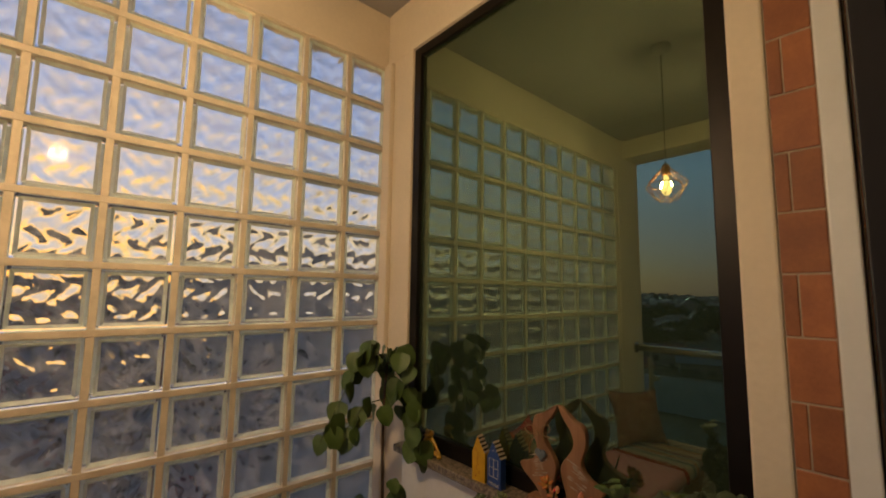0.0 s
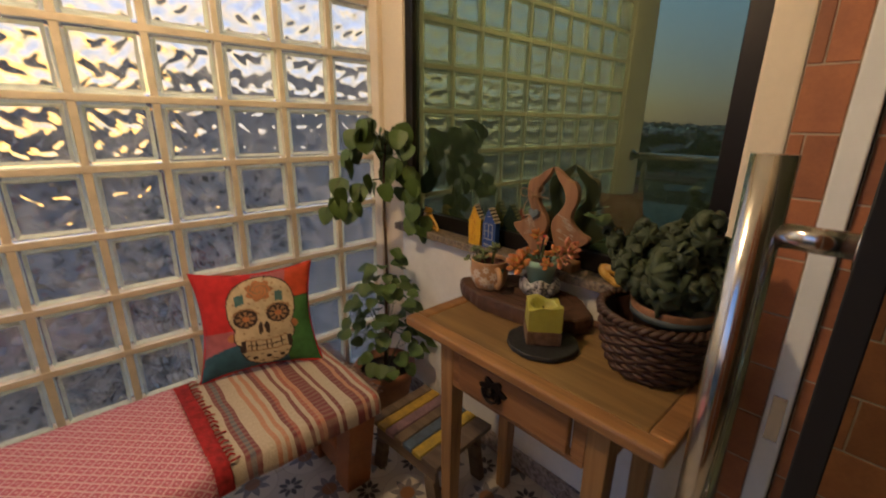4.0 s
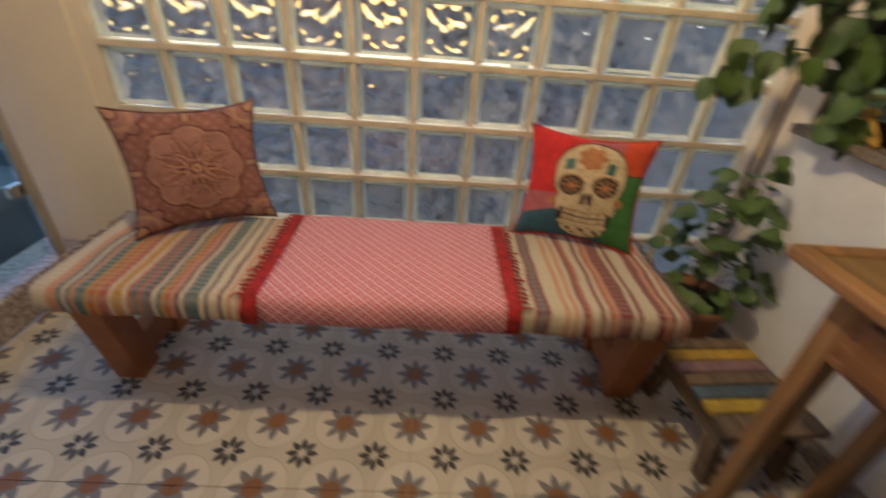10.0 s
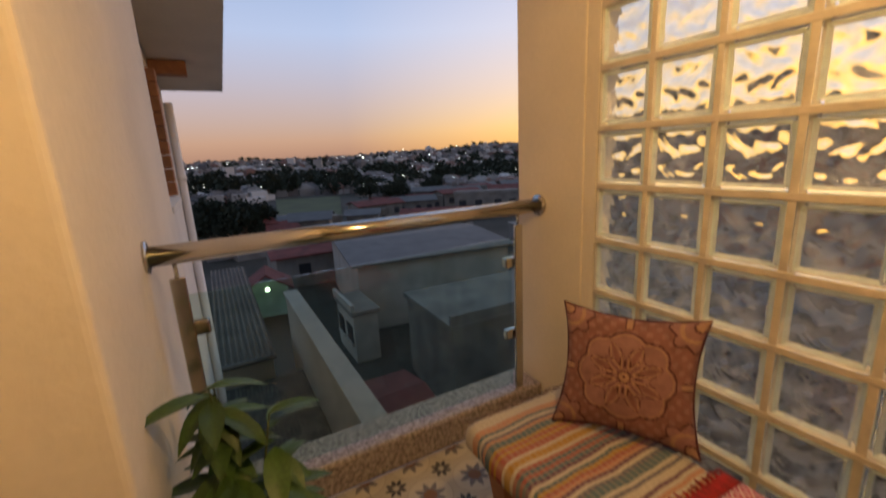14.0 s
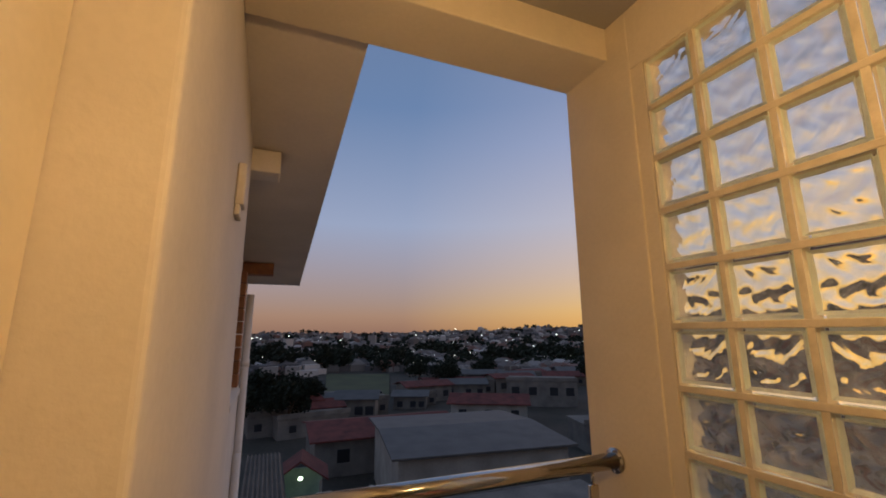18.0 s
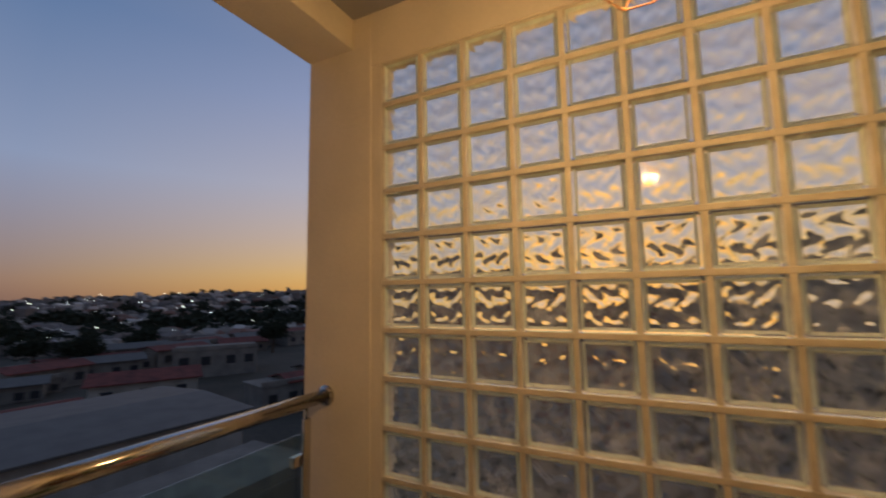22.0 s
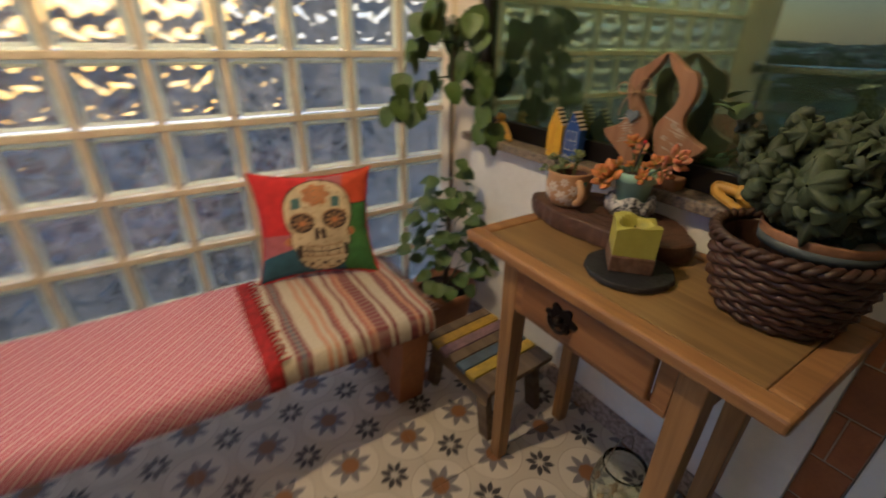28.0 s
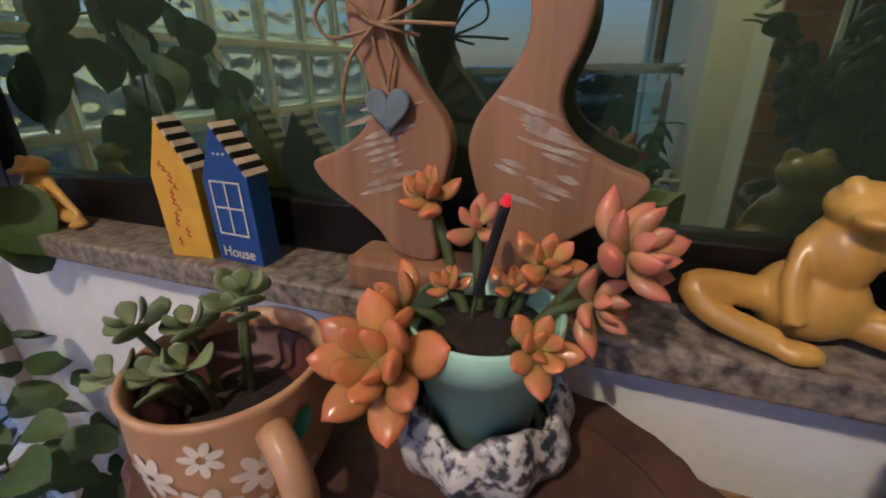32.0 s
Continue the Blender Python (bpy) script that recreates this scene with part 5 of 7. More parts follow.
def cup_planter():
    at = (2.077, -0.978, BZ)
    mint = material("mint_green_plastic", (0.40, 0.64, 0.52), 0.38, vary=0.05, scale=10, bump=0.03)
    glaze = material("blue_and_white_glaze", (0.60, 0.57, 0.54), 0.3, vary=0.1, scale=150, bump=0.1, second=(0.04, 0.042, 0.055))
    node_of(glaze, "MAP_RANGE").inputs[1].default_value, node_of(glaze, "MAP_RANGE").inputs[2].default_value = 0.44, 0.58
    h = empty("ceramic_holder", "lobed blue and white glazed ceramic holder on the slab", "holder", at)
    n = 64

    def lobed(profile, cap):
        bm, rows = bmesh.new(), []
        for r, z in profile:
            k = 0.05 if r > 0.037 else 0.0
            rows.append([bm.verts.new((r * (1 + k * math.cos(10 * a)) * math.cos(a), r * (1 + k * math.cos(10 * a)) * math.sin(a), z + (0.006 * math.cos(5 * a) if z > 0.045 else 0))) for a in (2 * math.pi * i / n for i in range(n))])
        for lo, hi in zip(rows, rows[1:]):
            for i in range(n):
                bm.faces.new((lo[i], lo[(i + 1) % n], hi[(i + 1) % n], hi[i]))
        bm.faces.new(rows[cap][::-1] if cap == 0 else rows[cap])
        return bm
    part("bowl", lobed(((0.034, 0.0), (0.038, 0.001), (0.053, 0.018), (0.056, 0.035), (0.0505, 0.047)), 0), glaze, h, "", True)
    part("lobed_rim", lobed(((0.0505, 0.047), (0.049, 0.050), (0.0462, 0.0525), (0.043, 0.051), (0.046, 0.036), (0.040, 0.012)), -1), glaze, h, "wavy glazed rim", True)
    c = empty("mint_pot", "mint green plastic flower pot in the ceramic holder", "plant pot", (at[0], at[1], at[2] + 0.013))
    part("pot_body", lathe([(0.027, 0), (0.028, 0.001), (0.041, 0.072), (0.0445, 0.073), (0.046, 0.092), (0.0445, 0.094), (0.042, 0.092), (0.038, 0.076)], 40), mint, c, "", True)
    part("soil", lathe([(0.001, 0.078), (0.0395, 0.080), (0.02, 0.086), (0.001, 0.087)], 20, wob=0.03), SOIL, c, "dark soil")
    s = empty("orange_succulent", "orange and pink succulent rosettes spilling over the mint pot", "plant", (at[0], at[1], at[2] + 0.10))
    rnd = random.Random(14)
    for p, ax, sz, n, me in (((-0.042, 0.044, -0.012), (-0.75, -0.05, 0.65), 0.044, 14, ORANGE_LEAF), ((-0.026, -0.034, 0.004), (-0.7, -0.35, 0.7), 0.024, 10, ORANGE_LEAF), ((0.020, -0.068, 0.040), (-0.3, -0.7, 0.5), 0.036, 13, PINK_LEAF), ((0.012, -0.055, 0.014), (-0.5, -0.75, 0.2), 0.028, 9, PINK_LEAF), ((0.022, -0.030, 0.026), (-0.4, -0.3, 0.8), 0.026, 9, ORANGE_LEAF), ((0.036, 0.046, 0.056), (-0.4, 0.1, 0.9), 0.027, 10, ORANGE_LEAF), ((0.024, 0.012, 0.044), (-0.4, -0.2, 0.8), 0.024, 7, PINK_LEAF), ((0.010, 0.024, 0.010), (-0.3, 0.1, 1), 0.018, 9, ORANGE_LEAF), ((0.010, -0.014, 0.016), (-0.3, -0.1, 1), 0.018, 9, ORANGE_LEAF), ((-0.016, 0.040, 0.006), (-0.4, 0.7, 0.5), 0.032, 10, ORANGE_LEAF)):
        part("stem", tube([(p[0] * 0.3, p[1] * 0.3, -0.016), (p[0] * 0.7, p[1] * 0.7, p[2] * 0.6), p], 0.0035, 6), STEM_GREEN, s, "", True)
        rosette(s, me, p, ax, sz, n, rnd)
    stick = empty("incense_stick", "black incense stick with a glowing red tip", "incense", (at[0] - 0.002, at[1] + 0.008, at[2] + 0.095))
    part("bamboo", tube([(0, 0, -0.004), (-0.003, -0.005, 0.022)], 0.0013, 8), STEM_GREEN, stick, "bare bamboo end")
    part("incense_paste", tube([(-0.003, -0.005, 0.022), (-0.012, -0.0205, 0.078)], 0.0027, 8), SLATE, stick, "black incense paste")
    em = bpy.data.materials.new("ember")
    em.use_nodes = True
    em.node_tree.nodes["Principled BSDF"].inputs["Base Color"].default_value = (0.25, 0.01, 0.01, 1)
    em.node_tree.nodes["Principled BSDF"].inputs["Emission Color"].default_value = (1, 0.015, 0.02, 1)
    em.node_tree.nodes["Principled BSDF"].inputs["Emission Strength"].default_value = 0.22
    part("ember", tube([(-0.012, -0.0205, 0.0782), (-0.0128, -0.0218, 0.0825)], 0.0029, 10, None, 0.0018), em, stick, "glowing red ember")


cup_planter()


def candle():
    pl = empty("slate_plate", "round black slate plate under the candle", "plate", (1.918, -1.105, TZ))
    bm = bmesh.new()
    rnd = random.Random(6)
    n = 40
    rr = [0.084 * (1 + rnd.uniform(-0.022, 0.022)) for _ in range(n)]
    rows = [[bm.verts.new((r * k * math.cos(2 * math.pi * i / n), r * k * math.sin(2 * math.pi * i / n), z)) for i, r in enumerate(rr)] for k, z in ((0.97, 0.0008), (1.0, 0.004), (0.985, 0.011), (0.96, 0.0125))]
    for lo, hi in zip(rows, rows[1:]):
        for i in range(n):
            bm.faces.new((lo[i], lo[(i + 1) % n], hi[(i + 1) % n], hi[i]))
    bm.faces.new(rows[0][::-1]), bm.faces.new(rows[-1])
    part("plate", bm, SLATE, pl)
    c = empty("candle", "square olive green candle with a brown base, melted hollow", "candle", (1.923, -1.098, TZ + 0.0128), 42)
    w = 0.040
    part("wax_base", box(-w, w, -w, w, 0, 0.034, 0.003), WAX_BROWN, c, "mottled brown lower wax")
    bm = bmesh.new()
    m = 14

    def top(u, v):
        x, y = (2 * u - 1) * w, (2 * v - 1) * w
        r = math.hypot(x, y) / w
        edge = max(abs(x), abs(y)) / w
        sag = 0.004 * math.sin(2.0 * math.atan2(y, x) + 0.6) * edge ** 2 + 0.0025 * math.sin(5 * math.atan2(y, x)) * edge
        return Vector((x * (1 - 0.05 * edge), y * (1 - 0.05 * edge), 0.091 + sag - 0.022 * max(0.0, 1 - (r / 0.78) ** 4) + 0.0015 * math.sin(70 * x) * math.sin(60 * y)))
    grid_sheet(m, m, top, bm)
    rim = [e for e in bm.edges if len(e.link_faces) == 1]
    ex = bmesh.ops.extrude_edge_only(bm, edges=rim)
    for v in (g for g in ex["geom"] if isinstance(g, bmesh.types.BMVert)):
        v.co.z = 0.0345
    bmesh.ops.recalc_face_normals(bm, faces=bm.faces[:])
    part("wax_body", bm, WAX_GREEN, c, "olive green wax with a melted hollow")
    part("wick", tube([(0, 0, 0.071), (0.001, 0.001, 0.078), (0.003, 0.002, 0.083)], 0.0014, 6), SLATE, c, "burnt black wick")


candle()


def smooth_path(pts, n=5):
    p = [Vector(pts[0])] + [Vector(q) for q in pts] + [Vector(pts[-1])]
    out = []
    for i in range(1, len(p) - 2):
        for j in range(n):
            t = j / n
            out.append(0.5 * ((2 * p[i]) + (p[i + 1] - p[i - 1]) * t + (2 * p[i - 1] - 5 * p[i] + 4 * p[i + 1] - p[i + 2]) * t * t + (3 * p[i] - p[i - 1] - 3 * p[i + 1] + p[i + 2]) * t ** 3))
    out.append(p[-2])
    return [tuple(q) for q in out]


CURLY_STEMS = (((-0.02, 0.01, 0.02), (-0.050, 0.112, 0.185), 0.022), ((-0.01, 0.03, 0.03), (-0.010, 0.105, 0.150), 0.030), ((-0.01, 0.02, 0.0), (-0.030, 0.040, 0.190), 0.034), ((0.0, 0.02, 0.0), (0.040, 0.070, 0.160), 0.030), ((0.01, -0.02, 0.0), (0.010, -0.062, 0.215), 0.036),
               ((-0.02, -0.02, 0.0), (-0.060, -0.040, 0.155), 0.034), ((-0.02, 0.01, 0.03), (-0.060, 0.070, 0.130), 0.028), ((0.02, 0.02, 0.0), (0.055, 0.010, 0.180), 0.032), ((0.02, -0.03, 0.0), (0.050, -0.085, 0.160), 0.032),
               ((-0.02, -0.03, 0.03), (-0.050, -0.075, 0.100), 0.028), ((-0.02, 0.01, 0.04), (-0.060, 0.015, 0.105), 0.026), ((0.0, -0.03, 0.0), (-0.010, -0.100, 0.100), 0.032), ((0.0, 0.0, 0.0), (-0.010, -0.005, 0.170), 0.034))


def basket():
    at = (2.02, -1.315, TZ)
    b = empty("wicker_basket", "round brown wicker basket on the table", "basket", at)

    def rad(z):
        return float(np.interp(z, [0, 0.05, 0.13], [0.083, 0.102, 0.116]))
    part("basket_base", lathe([(0.001, 0.001), (0.078, 0.001), (0.079, 0.006), (0.001, 0.006)], 32), WICKER, b)
    part("lining", lathe([(0.078, 0.006), (0.094, 0.05), (0.108, 0.122), (0.105, 0.122), (0.091, 0.05), (0.075, 0.008)], 32), WICKER, b, "dark inner weave")
    n = 26
    for k in range(11):
        z = 0.008 + 0.0108 * k
        bm = bmesh.new()
        pts = []
        for i in range(105):
            a = 2 * math.pi * i / 104
            pts.append(((rad(z) + 0.0035 * math.sin(n / 2 * a + math.pi * k)) * math.cos(a), (rad(z) + 0.0035 * math.sin(n / 2 * a + math.pi * k)) * math.sin(a), z + 0.0015 * math.sin(n * a)))
        tube(pts, 0.0060, 6, bm)
        part("weft_strand", bm, WICKER, b, "", True)
    for i in range(n):
        a = 2 * math.pi * i / n
        part("stake", tube([(rad(z) * math.cos(a), rad(z) * math.sin(a), z) for z in (0.004, 0.05, 0.125)], 0.0032, 6), WICKER, b)
    bm = bmesh.new()
    for ph in (0, math.pi):
        tube([((0.116 + 0.005 * math.cos(20 * a + ph)) * math.cos(a), (0.116 + 0.005 * math.cos(20 * a + ph)) * math.sin(a), 0.131 + 0.005 * math.sin(20 * a + ph)) for a in np.linspace(0, 2 * math.pi, 130)], 0.0062, 6, bm)
    part("braided_rim", bm, WICKER, b, "twisted braided rim", True)
    dull = material("ochre_glazed_pot", (0.36, 0.17, 0.08), 0.6, vary=0.2, scale=20, bump=0.2)
    p = plant_pot("inner_pot", "ochre glazed pot with a grey-blue band in the basket", (at[0] + 0.010, at[1] - 0.020, TZ + 0.008), [(0.050, 0), (0.052, 0.002), (0.072, 0.118), (0.078, 0.12), (0.081, 0.146), (0.079, 0.149), (0.075, 0.147), (0.070, 0.125), (0.06, 0.11)], dull, 0.069, 0.122)
    part("painted_band", lathe([(0.0760, 0.1185), (0.0792, 0.1188), (0.0808, 0.134), (0.078, 0.1345)], 40), material("grey_blue_band", (0.10, 0.12, 0.12), 0.45, vary=0.15, scale=30), p, "grey-blue glaze band", True)
    # curly plant: ruffled leaves in clumps on short stems
    c = empty("curly_plant", "dense dark green plant with tightly curled ruffled leaves", "plant", (at[0], at[1], TZ + 0.12))
    rnd = random.Random(33)

    def ruffled(seed):
        """A cap of leaf whose wavy rim curls back under itself."""
        r0 = random.Random(seed)
        ph = [r0.uniform(0, 6) for _ in range(4)]

        def f(u, v):
            a = 2 * math.pi * u
            fold = 1 + 0.30 * v * math.sin(5 * a + ph[0]) + 0.16 * v * math.sin(8 * a + ph[1])
            th = 2.25 * v
            rim = 0.15 * v * v * (math.sin(11 * a + ph[2]) + 0.7 * math.sin(19 * a + ph[3]))
            r = (0.04 + 0.62 * math.sin(th)) * fold + rim * 0.5
            return Vector((r * math.cos(a), 0.30 + 0.42 * math.cos(th) + rim + 0.10 * v * math.sin(5 * a + ph[0]), r * math.sin(a)))
        bm = grid_sheet(56, 8, f)
        me = bpy.data.meshes.new("leaf")
        bm.to_mesh(me)
        bm.free()
        me.shade_smooth()
        me.materials.append(LEAF_CURL)
        return me
    kinds = [ruffled(s) for s in range(5)]
    # leafy stems, each a column of curled leaves: foot, top, girth
    for foot, top, girth in CURLY_STEMS:
        foot, top = Vector(foot), Vector(top)
        mid = foot.lerp(top, 0.5) + Vector((rnd.gauss(0, 0.008), rnd.gauss(0, 0.008), 0.01))
        path = smooth_path([tuple(foot), tuple(mid), tuple(top)], 6)
        part("stem", tube(path, 0.0045, 6), STEM_GREEN, c, "", True)
        count = int(9 + 250 * girth * (top - foot).length * 4)
        for k in range(count):
            t = (k + 0.6) / count
            q = Vector(path[min(int(t * (len(path) - 1)), len(path) - 1)]).lerp(Vector(path[min(int(t * (len(path) - 1)) + 1, len(path) - 1)]), (t * (len(path) - 1)) % 1)
            if q.z < 0.045:
                continue
            a = 2.4 * k + rnd.uniform(-0.3, 0.3)
            d = Vector((math.cos(a), math.sin(a), rnd.uniform(-0.1, 0.7) + 2.0 * max(0, t - 0.85)))
            d.normalize()
            w = girth * (0.75 + 0.5 * math.sin(math.pi * min(1, t * 1.1)) ) * rnd.uniform(0.85, 1.15)
            reach = q + d * w
            if reach.x > 0.125:
                d.x = -abs(d.x)
            if reach.y < -0.125:
                d.y = abs(d.y)
            put_leaf(c, rnd.choice(kinds), q + d * w * 0.25, d, w * rnd.uniform(0.9, 1.15), (rnd.gauss(0, 1), rnd.gauss(0, 1), rnd.gauss(0, 1)))
    for k in range(4):
        put_leaf(c, ROUND_LEAF, (-0.072 - 0.004 * k, 0.115 + 0.004 * k, 0.185 + 0.010 * k), (math.cos(1.7 * k) - 0.5, math.sin(1.7 * k), 0.7), 0.034, (0, 0, 1))


basket()

# ---- things on the window sill ----
SZ = 0.8025
CARVED = wood_material("carved_pale_brown_wood", (0.36, 0.185, 0.095), (0.24, 0.115, 0.055), 0.6, 2)
WHITEWASH = material("white_scuffed_paint", (0.60, 0.52, 0.43), 0.8, vary=0.3, scale=60, bump=0.3, second=(0.34, 0.2, 0.11))
TWINE = material("jute_twine", (0.36, 0.22, 0.11), 0.9, vary=0.2, scale=120)


def extrude_outline(pts, thick, bevel=0.004):
    """A flat board cut along an outline in the y-z plane."""
    bm = bmesh.new()
    f = bm.faces.new([bm.verts.new((0, y, z)) for y, z in pts])
    ex = bmesh.ops.extrude_face_region(bm, geom=[f])
    for v in (g for g in ex["geom"] if isinstance(g, bmesh.types.BMVert)):
        v.co.x += thick
    bmesh.ops.recalc_face_normals(bm, faces=bm.faces[:])
    rim = [e for e in bm.edges if e.calc_face_angle(0) > 1.2 and abs(e.verts[0].co.x - e.verts[1].co.x) < 1e-6]
    bmesh.ops.bevel(bm, geom=rim, offset=bevel, segments=3, affect="EDGES", profile=0.5)
    return bm


def smooth_outline(pts, n=6):
    """Catmull-Rom through a closed outline."""
    out = []
    m = len(pts)
    for i in range(m):
        p0, p1, p2, p3 = (Vector(pts[(i + k - 1) % m]) for k in range(4))
        for j in range(n):
            t = j / n
            out.append(tuple(0.5 * ((2 * p1) + (p2 - p0) * t + (2 * p0 - 5 * p1 + 4 * p2 - p3) * t * t + (3 * p1 - p0 - 3 * p2 + p3) * t ** 3)))
    return out


def goose_outline(s):
    """Half of a pair of geese whose beaks touch at y = 0; s mirrors it."""
    pts = [(0.002, 0.0), (0.022, 0.010), (0.050, 0.030), (0.068, 0.036), (0.079, 0.050), (0.083, 0.072), (0.079, 0.097), (0.069, 0.122), (0.069, 0.140), (0.080, 0.157), (0.104, 0.172), (0.127, 0.182), (0.118, 0.200), (0.094, 0.217), (0.070, 0.236), (0.055, 0.254),
           (0.020, 0.256), (0.021, 0.222), (0.011, 0.190), (0.006, 0.165), (0.012, 0.144), (0.028, 0.123), (0.042, 0.102), (0.045, 0.080), (0.036, 0.056), (0.020, 0.036), (0.008, 0.018)]
    return [(s * y, 0.270 - drop) for y, drop in smooth_outline(pts, 4)]


def geese():
    g = empty("goose_ornament", "pair of carved wooden geese touching beaks on a base", "ornament", (2.172, -0.934, SZ))
    part("base", box(-0.022, 0.026, -0.098, 0.098, 0.0, 0.030, 0.006), CARVED, g, "plain wooden base")
    for s in (-1, 1):
        o = goose_outline(s)
        bm = extrude_outline(o if s > 0 else o[::-1], 0.020, 0.0035)
        moved(bm, Matrix.Translation((-0.008, s * 0.0005, 0.018)))
        goose = part("goose", bm, CARVED, g, "carved goose figure")
        rnd = random.Random(9 + s)
        for k in range(16):
            yy, zz = s * rnd.uniform(0.040, 0.092), 0.152 - 0.0042 * k
            bs = bmesh.new()
            L = rnd.uniform(0.018, 0.050)
            if abs(yy) + L * 0.5 > 0.105 - 0.35 * max(0, 0.11 - zz):
                yy = s * (0.100 - 0.35 * max(0, 0.11 - zz) - L * 0.5)
            q = [bs.verts.new((-0.0088 - 0.00002 * k, (yy - s * L * 0.5 + a * L * s) * 0.9, zz + b * rnd.uniform(0.0012, 0.0026) + 0.28 * L * (0.5 - a))) for a, b in ((0, -0.3), (0.3, -1.1), (0.7, -1.0), (1, -0.2), (1, 0.2), (0.6, 1.1), (0.25, 0.8), (0, 0.3))]
            bs.faces.new(q)
            part("scuffed_paint", bs, WHITEWASH, goose, "scuffed white paint")
    heart = bmesh.new()
    hp = []
    for t in np.linspace(0, 2 * math.pi, 28, endpoint=False):
        hp.append((0.0011 * 16 * math.sin(t) ** 3, 0.0011 * (13 * math.cos(t) - 5 * math.cos(2 * t) - 2 * math.cos(3 * t) - math.cos(4 * t))))
    hb = extrude_outline(hp, 0.006, 0.0015)
    h = empty("heart_pendant", "small blue-grey wooden heart hung on a jute bow", "pendant", (2.154, -0.884, SZ + 0.150))
    part("heart", hb, material("blue_grey_paint_worn", (0.20, 0.25, 0.29), 0.7, vary=0.2, scale=60, bump=0.2), h)
    part("cord", tube([(0.003, 0, 0.012), (0.004, 0.008, 0.035), (0.007, 0.012, 0.052)], 0.0012, 6), TWINE, h)
    part("cord", tube([(0.003, 0, 0.012), (0.004, -0.006, 0.035), (0.007, 0.002, 0.052)], 0.0012, 6), TWINE, h)
    for loop in ([(0.005, 0.006, 0.054), (-0.003, 0.030, 0.072), (-0.001, 0.050, 0.060), (0.002, 0.040, 0.046), (0.005, 0.006, 0.052)], [(0.005, 0.006, 0.054), (-0.003, -0.012, 0.078), (-0.001, -0.028, 0.084), (0.002, -0.030, 0.066), (0.005, 0.006, 0.053)], [(0.004, 0.006, 0.054), (0.0, 0.025, 0.034), (0.0, 0.034, 0.012), (0.001, 0.036, -0.004)], [(0.004, 0.006, 0.054), (-0.001, -0.02, 0.053), (-0.001, -0.052, 0.050)], [(0.012, 0.024, 0.066), (0.003, 0.012, 0.056), (0.003, -0.006, 0.050), (0.012, -0.022, 0.046)]):
        part("bow_loop", tube(smooth_path(loop), 0.0014, 6), TWINE, h, "jute twine bow", True)


geese()


def toy_house(name, label, at, rz, w, d, h, mat, ink, window):
    o = empty(name, label, "ornament", at, rz)
    pts = [(-w / 2, 0), (w / 2, 0), (w / 2, h * 0.62), (0.004, h), (-w / 2, h * 0.66)]
    part("body", moved(extrude_outline(pts, d, 0.001), Matrix.Translation((0, 0, 0))), mat, o)
    slat = material("striped_roof_paint", (0.62, 0.50, 0.36), 0.7, vary=0.1, scale=40)
    for k in range(9):
        t = (k + 0.5) / 9
        y, z = 0.004 + t * (-w / 2 - 0.004), h + t * (h * 0.66 - h)
        ang = math.atan2(h * 0.66 - h, -w / 2 - 0.004)
        bm = moved(box(-0.001, d + 0.001, -0.0029, 0.0029, 0.0, 0.0032), Matrix.Translation((0, y, z)) @ Matrix.Rotation(ang - math.pi, 4, "X"))
        part("roof_slat", bm, slat if k % 2 == 0 else IRON, o)
    white = material("white_line_paint", (0.70, 0.66, 0.60), 0.6, vary=0.1, scale=40)
    if window:
        x = -0.0006
        y0, y1, z0, z1 = -w * 0.33, w * 0.33, h * 0.22, h * 0.62
        t = 0.0016
        for a in ((y0, y1, z0, z0 + t), (y0, y1, z1 - t, z1), (y0, y0 + t, z0 + t, z1 - t), (y1 - t, y1, z0 + t, z1 - t), (-t / 2, t / 2, z0 + t, z1 - t), (y0 + t, -t / 2, (z0 + z1) / 2, (z0 + z1) / 2 + t), (t / 2, y1 - t, (z0 + z1) / 2, (z0 + z1) / 2 + t)):
            part("painted_window_bar", box(x - 0.0006, x, *a), white, o)
        cu = bpy.data.curves.new("lettering", "FONT")
        cu.body = "House"
        cu.size, cu.extrude, cu.align_x = 0.016, 0.0003, "CENTER"
        txt = new("lettering", cu)
        txt.data.materials.append(white)
        txt.parent = o
        txt.matrix_basis = Matrix.Translation((-0.0008, 0, 0.006)) @ Matrix(((0, 0, -1, 0), (-1, 0, 0, 0), (0, 1, 0, 0), (0, 0, 0, 1)))
        for k in range(3):
            part("painted_mark", box(-0.001, -0.0004, 0.004 - 0.006 * k, 0.0065 - 0.006 * k, h * 0.80, h * 0.80 + 0.002), white, o)
    else:
        rnd = random.Random(2)
        for k in range(16):
            y, z = rnd.uniform(-0.006, 0.008), 0.012 + 0.0055 * k
            part("painted_scroll", tube([(-0.0004, y, z), (-0.0006, y + 0.004, z + 0.002), (-0.0004, y + 0.001, z + 0.005)], 0.0007, 4), ink, o, "red painted scroll mark")
    return o


toy_house("yellow_house", "narrow yellow painted wooden toy house on the sill", (2.158, -0.646, SZ), 6, 0.050, 0.022, 0.138, material("yellow_house_paint", (0.66, 0.38, 0.015), 0.45, vary=0.08, scale=30), material("red_ink", (0.45, 0.08, 0.02), 0.6), False)
toy_house("blue_house", "blue painted wooden toy house with white window on the sill", (2.163, -0.706, SZ), -3, 0.058, 0.024, 0.134, material("blue_house_paint", (0.02, 0.07, 0.28), 0.45, vary=0.1, scale=30), WHITE_METAL, True)

FROG_GLAZE = material("glossy_yellow_glaze", (0.60, 0.36, 0.06), 0.3, vary=0.08, scale=14, bump=0.03, second=(0.38, 0.19, 0.03))


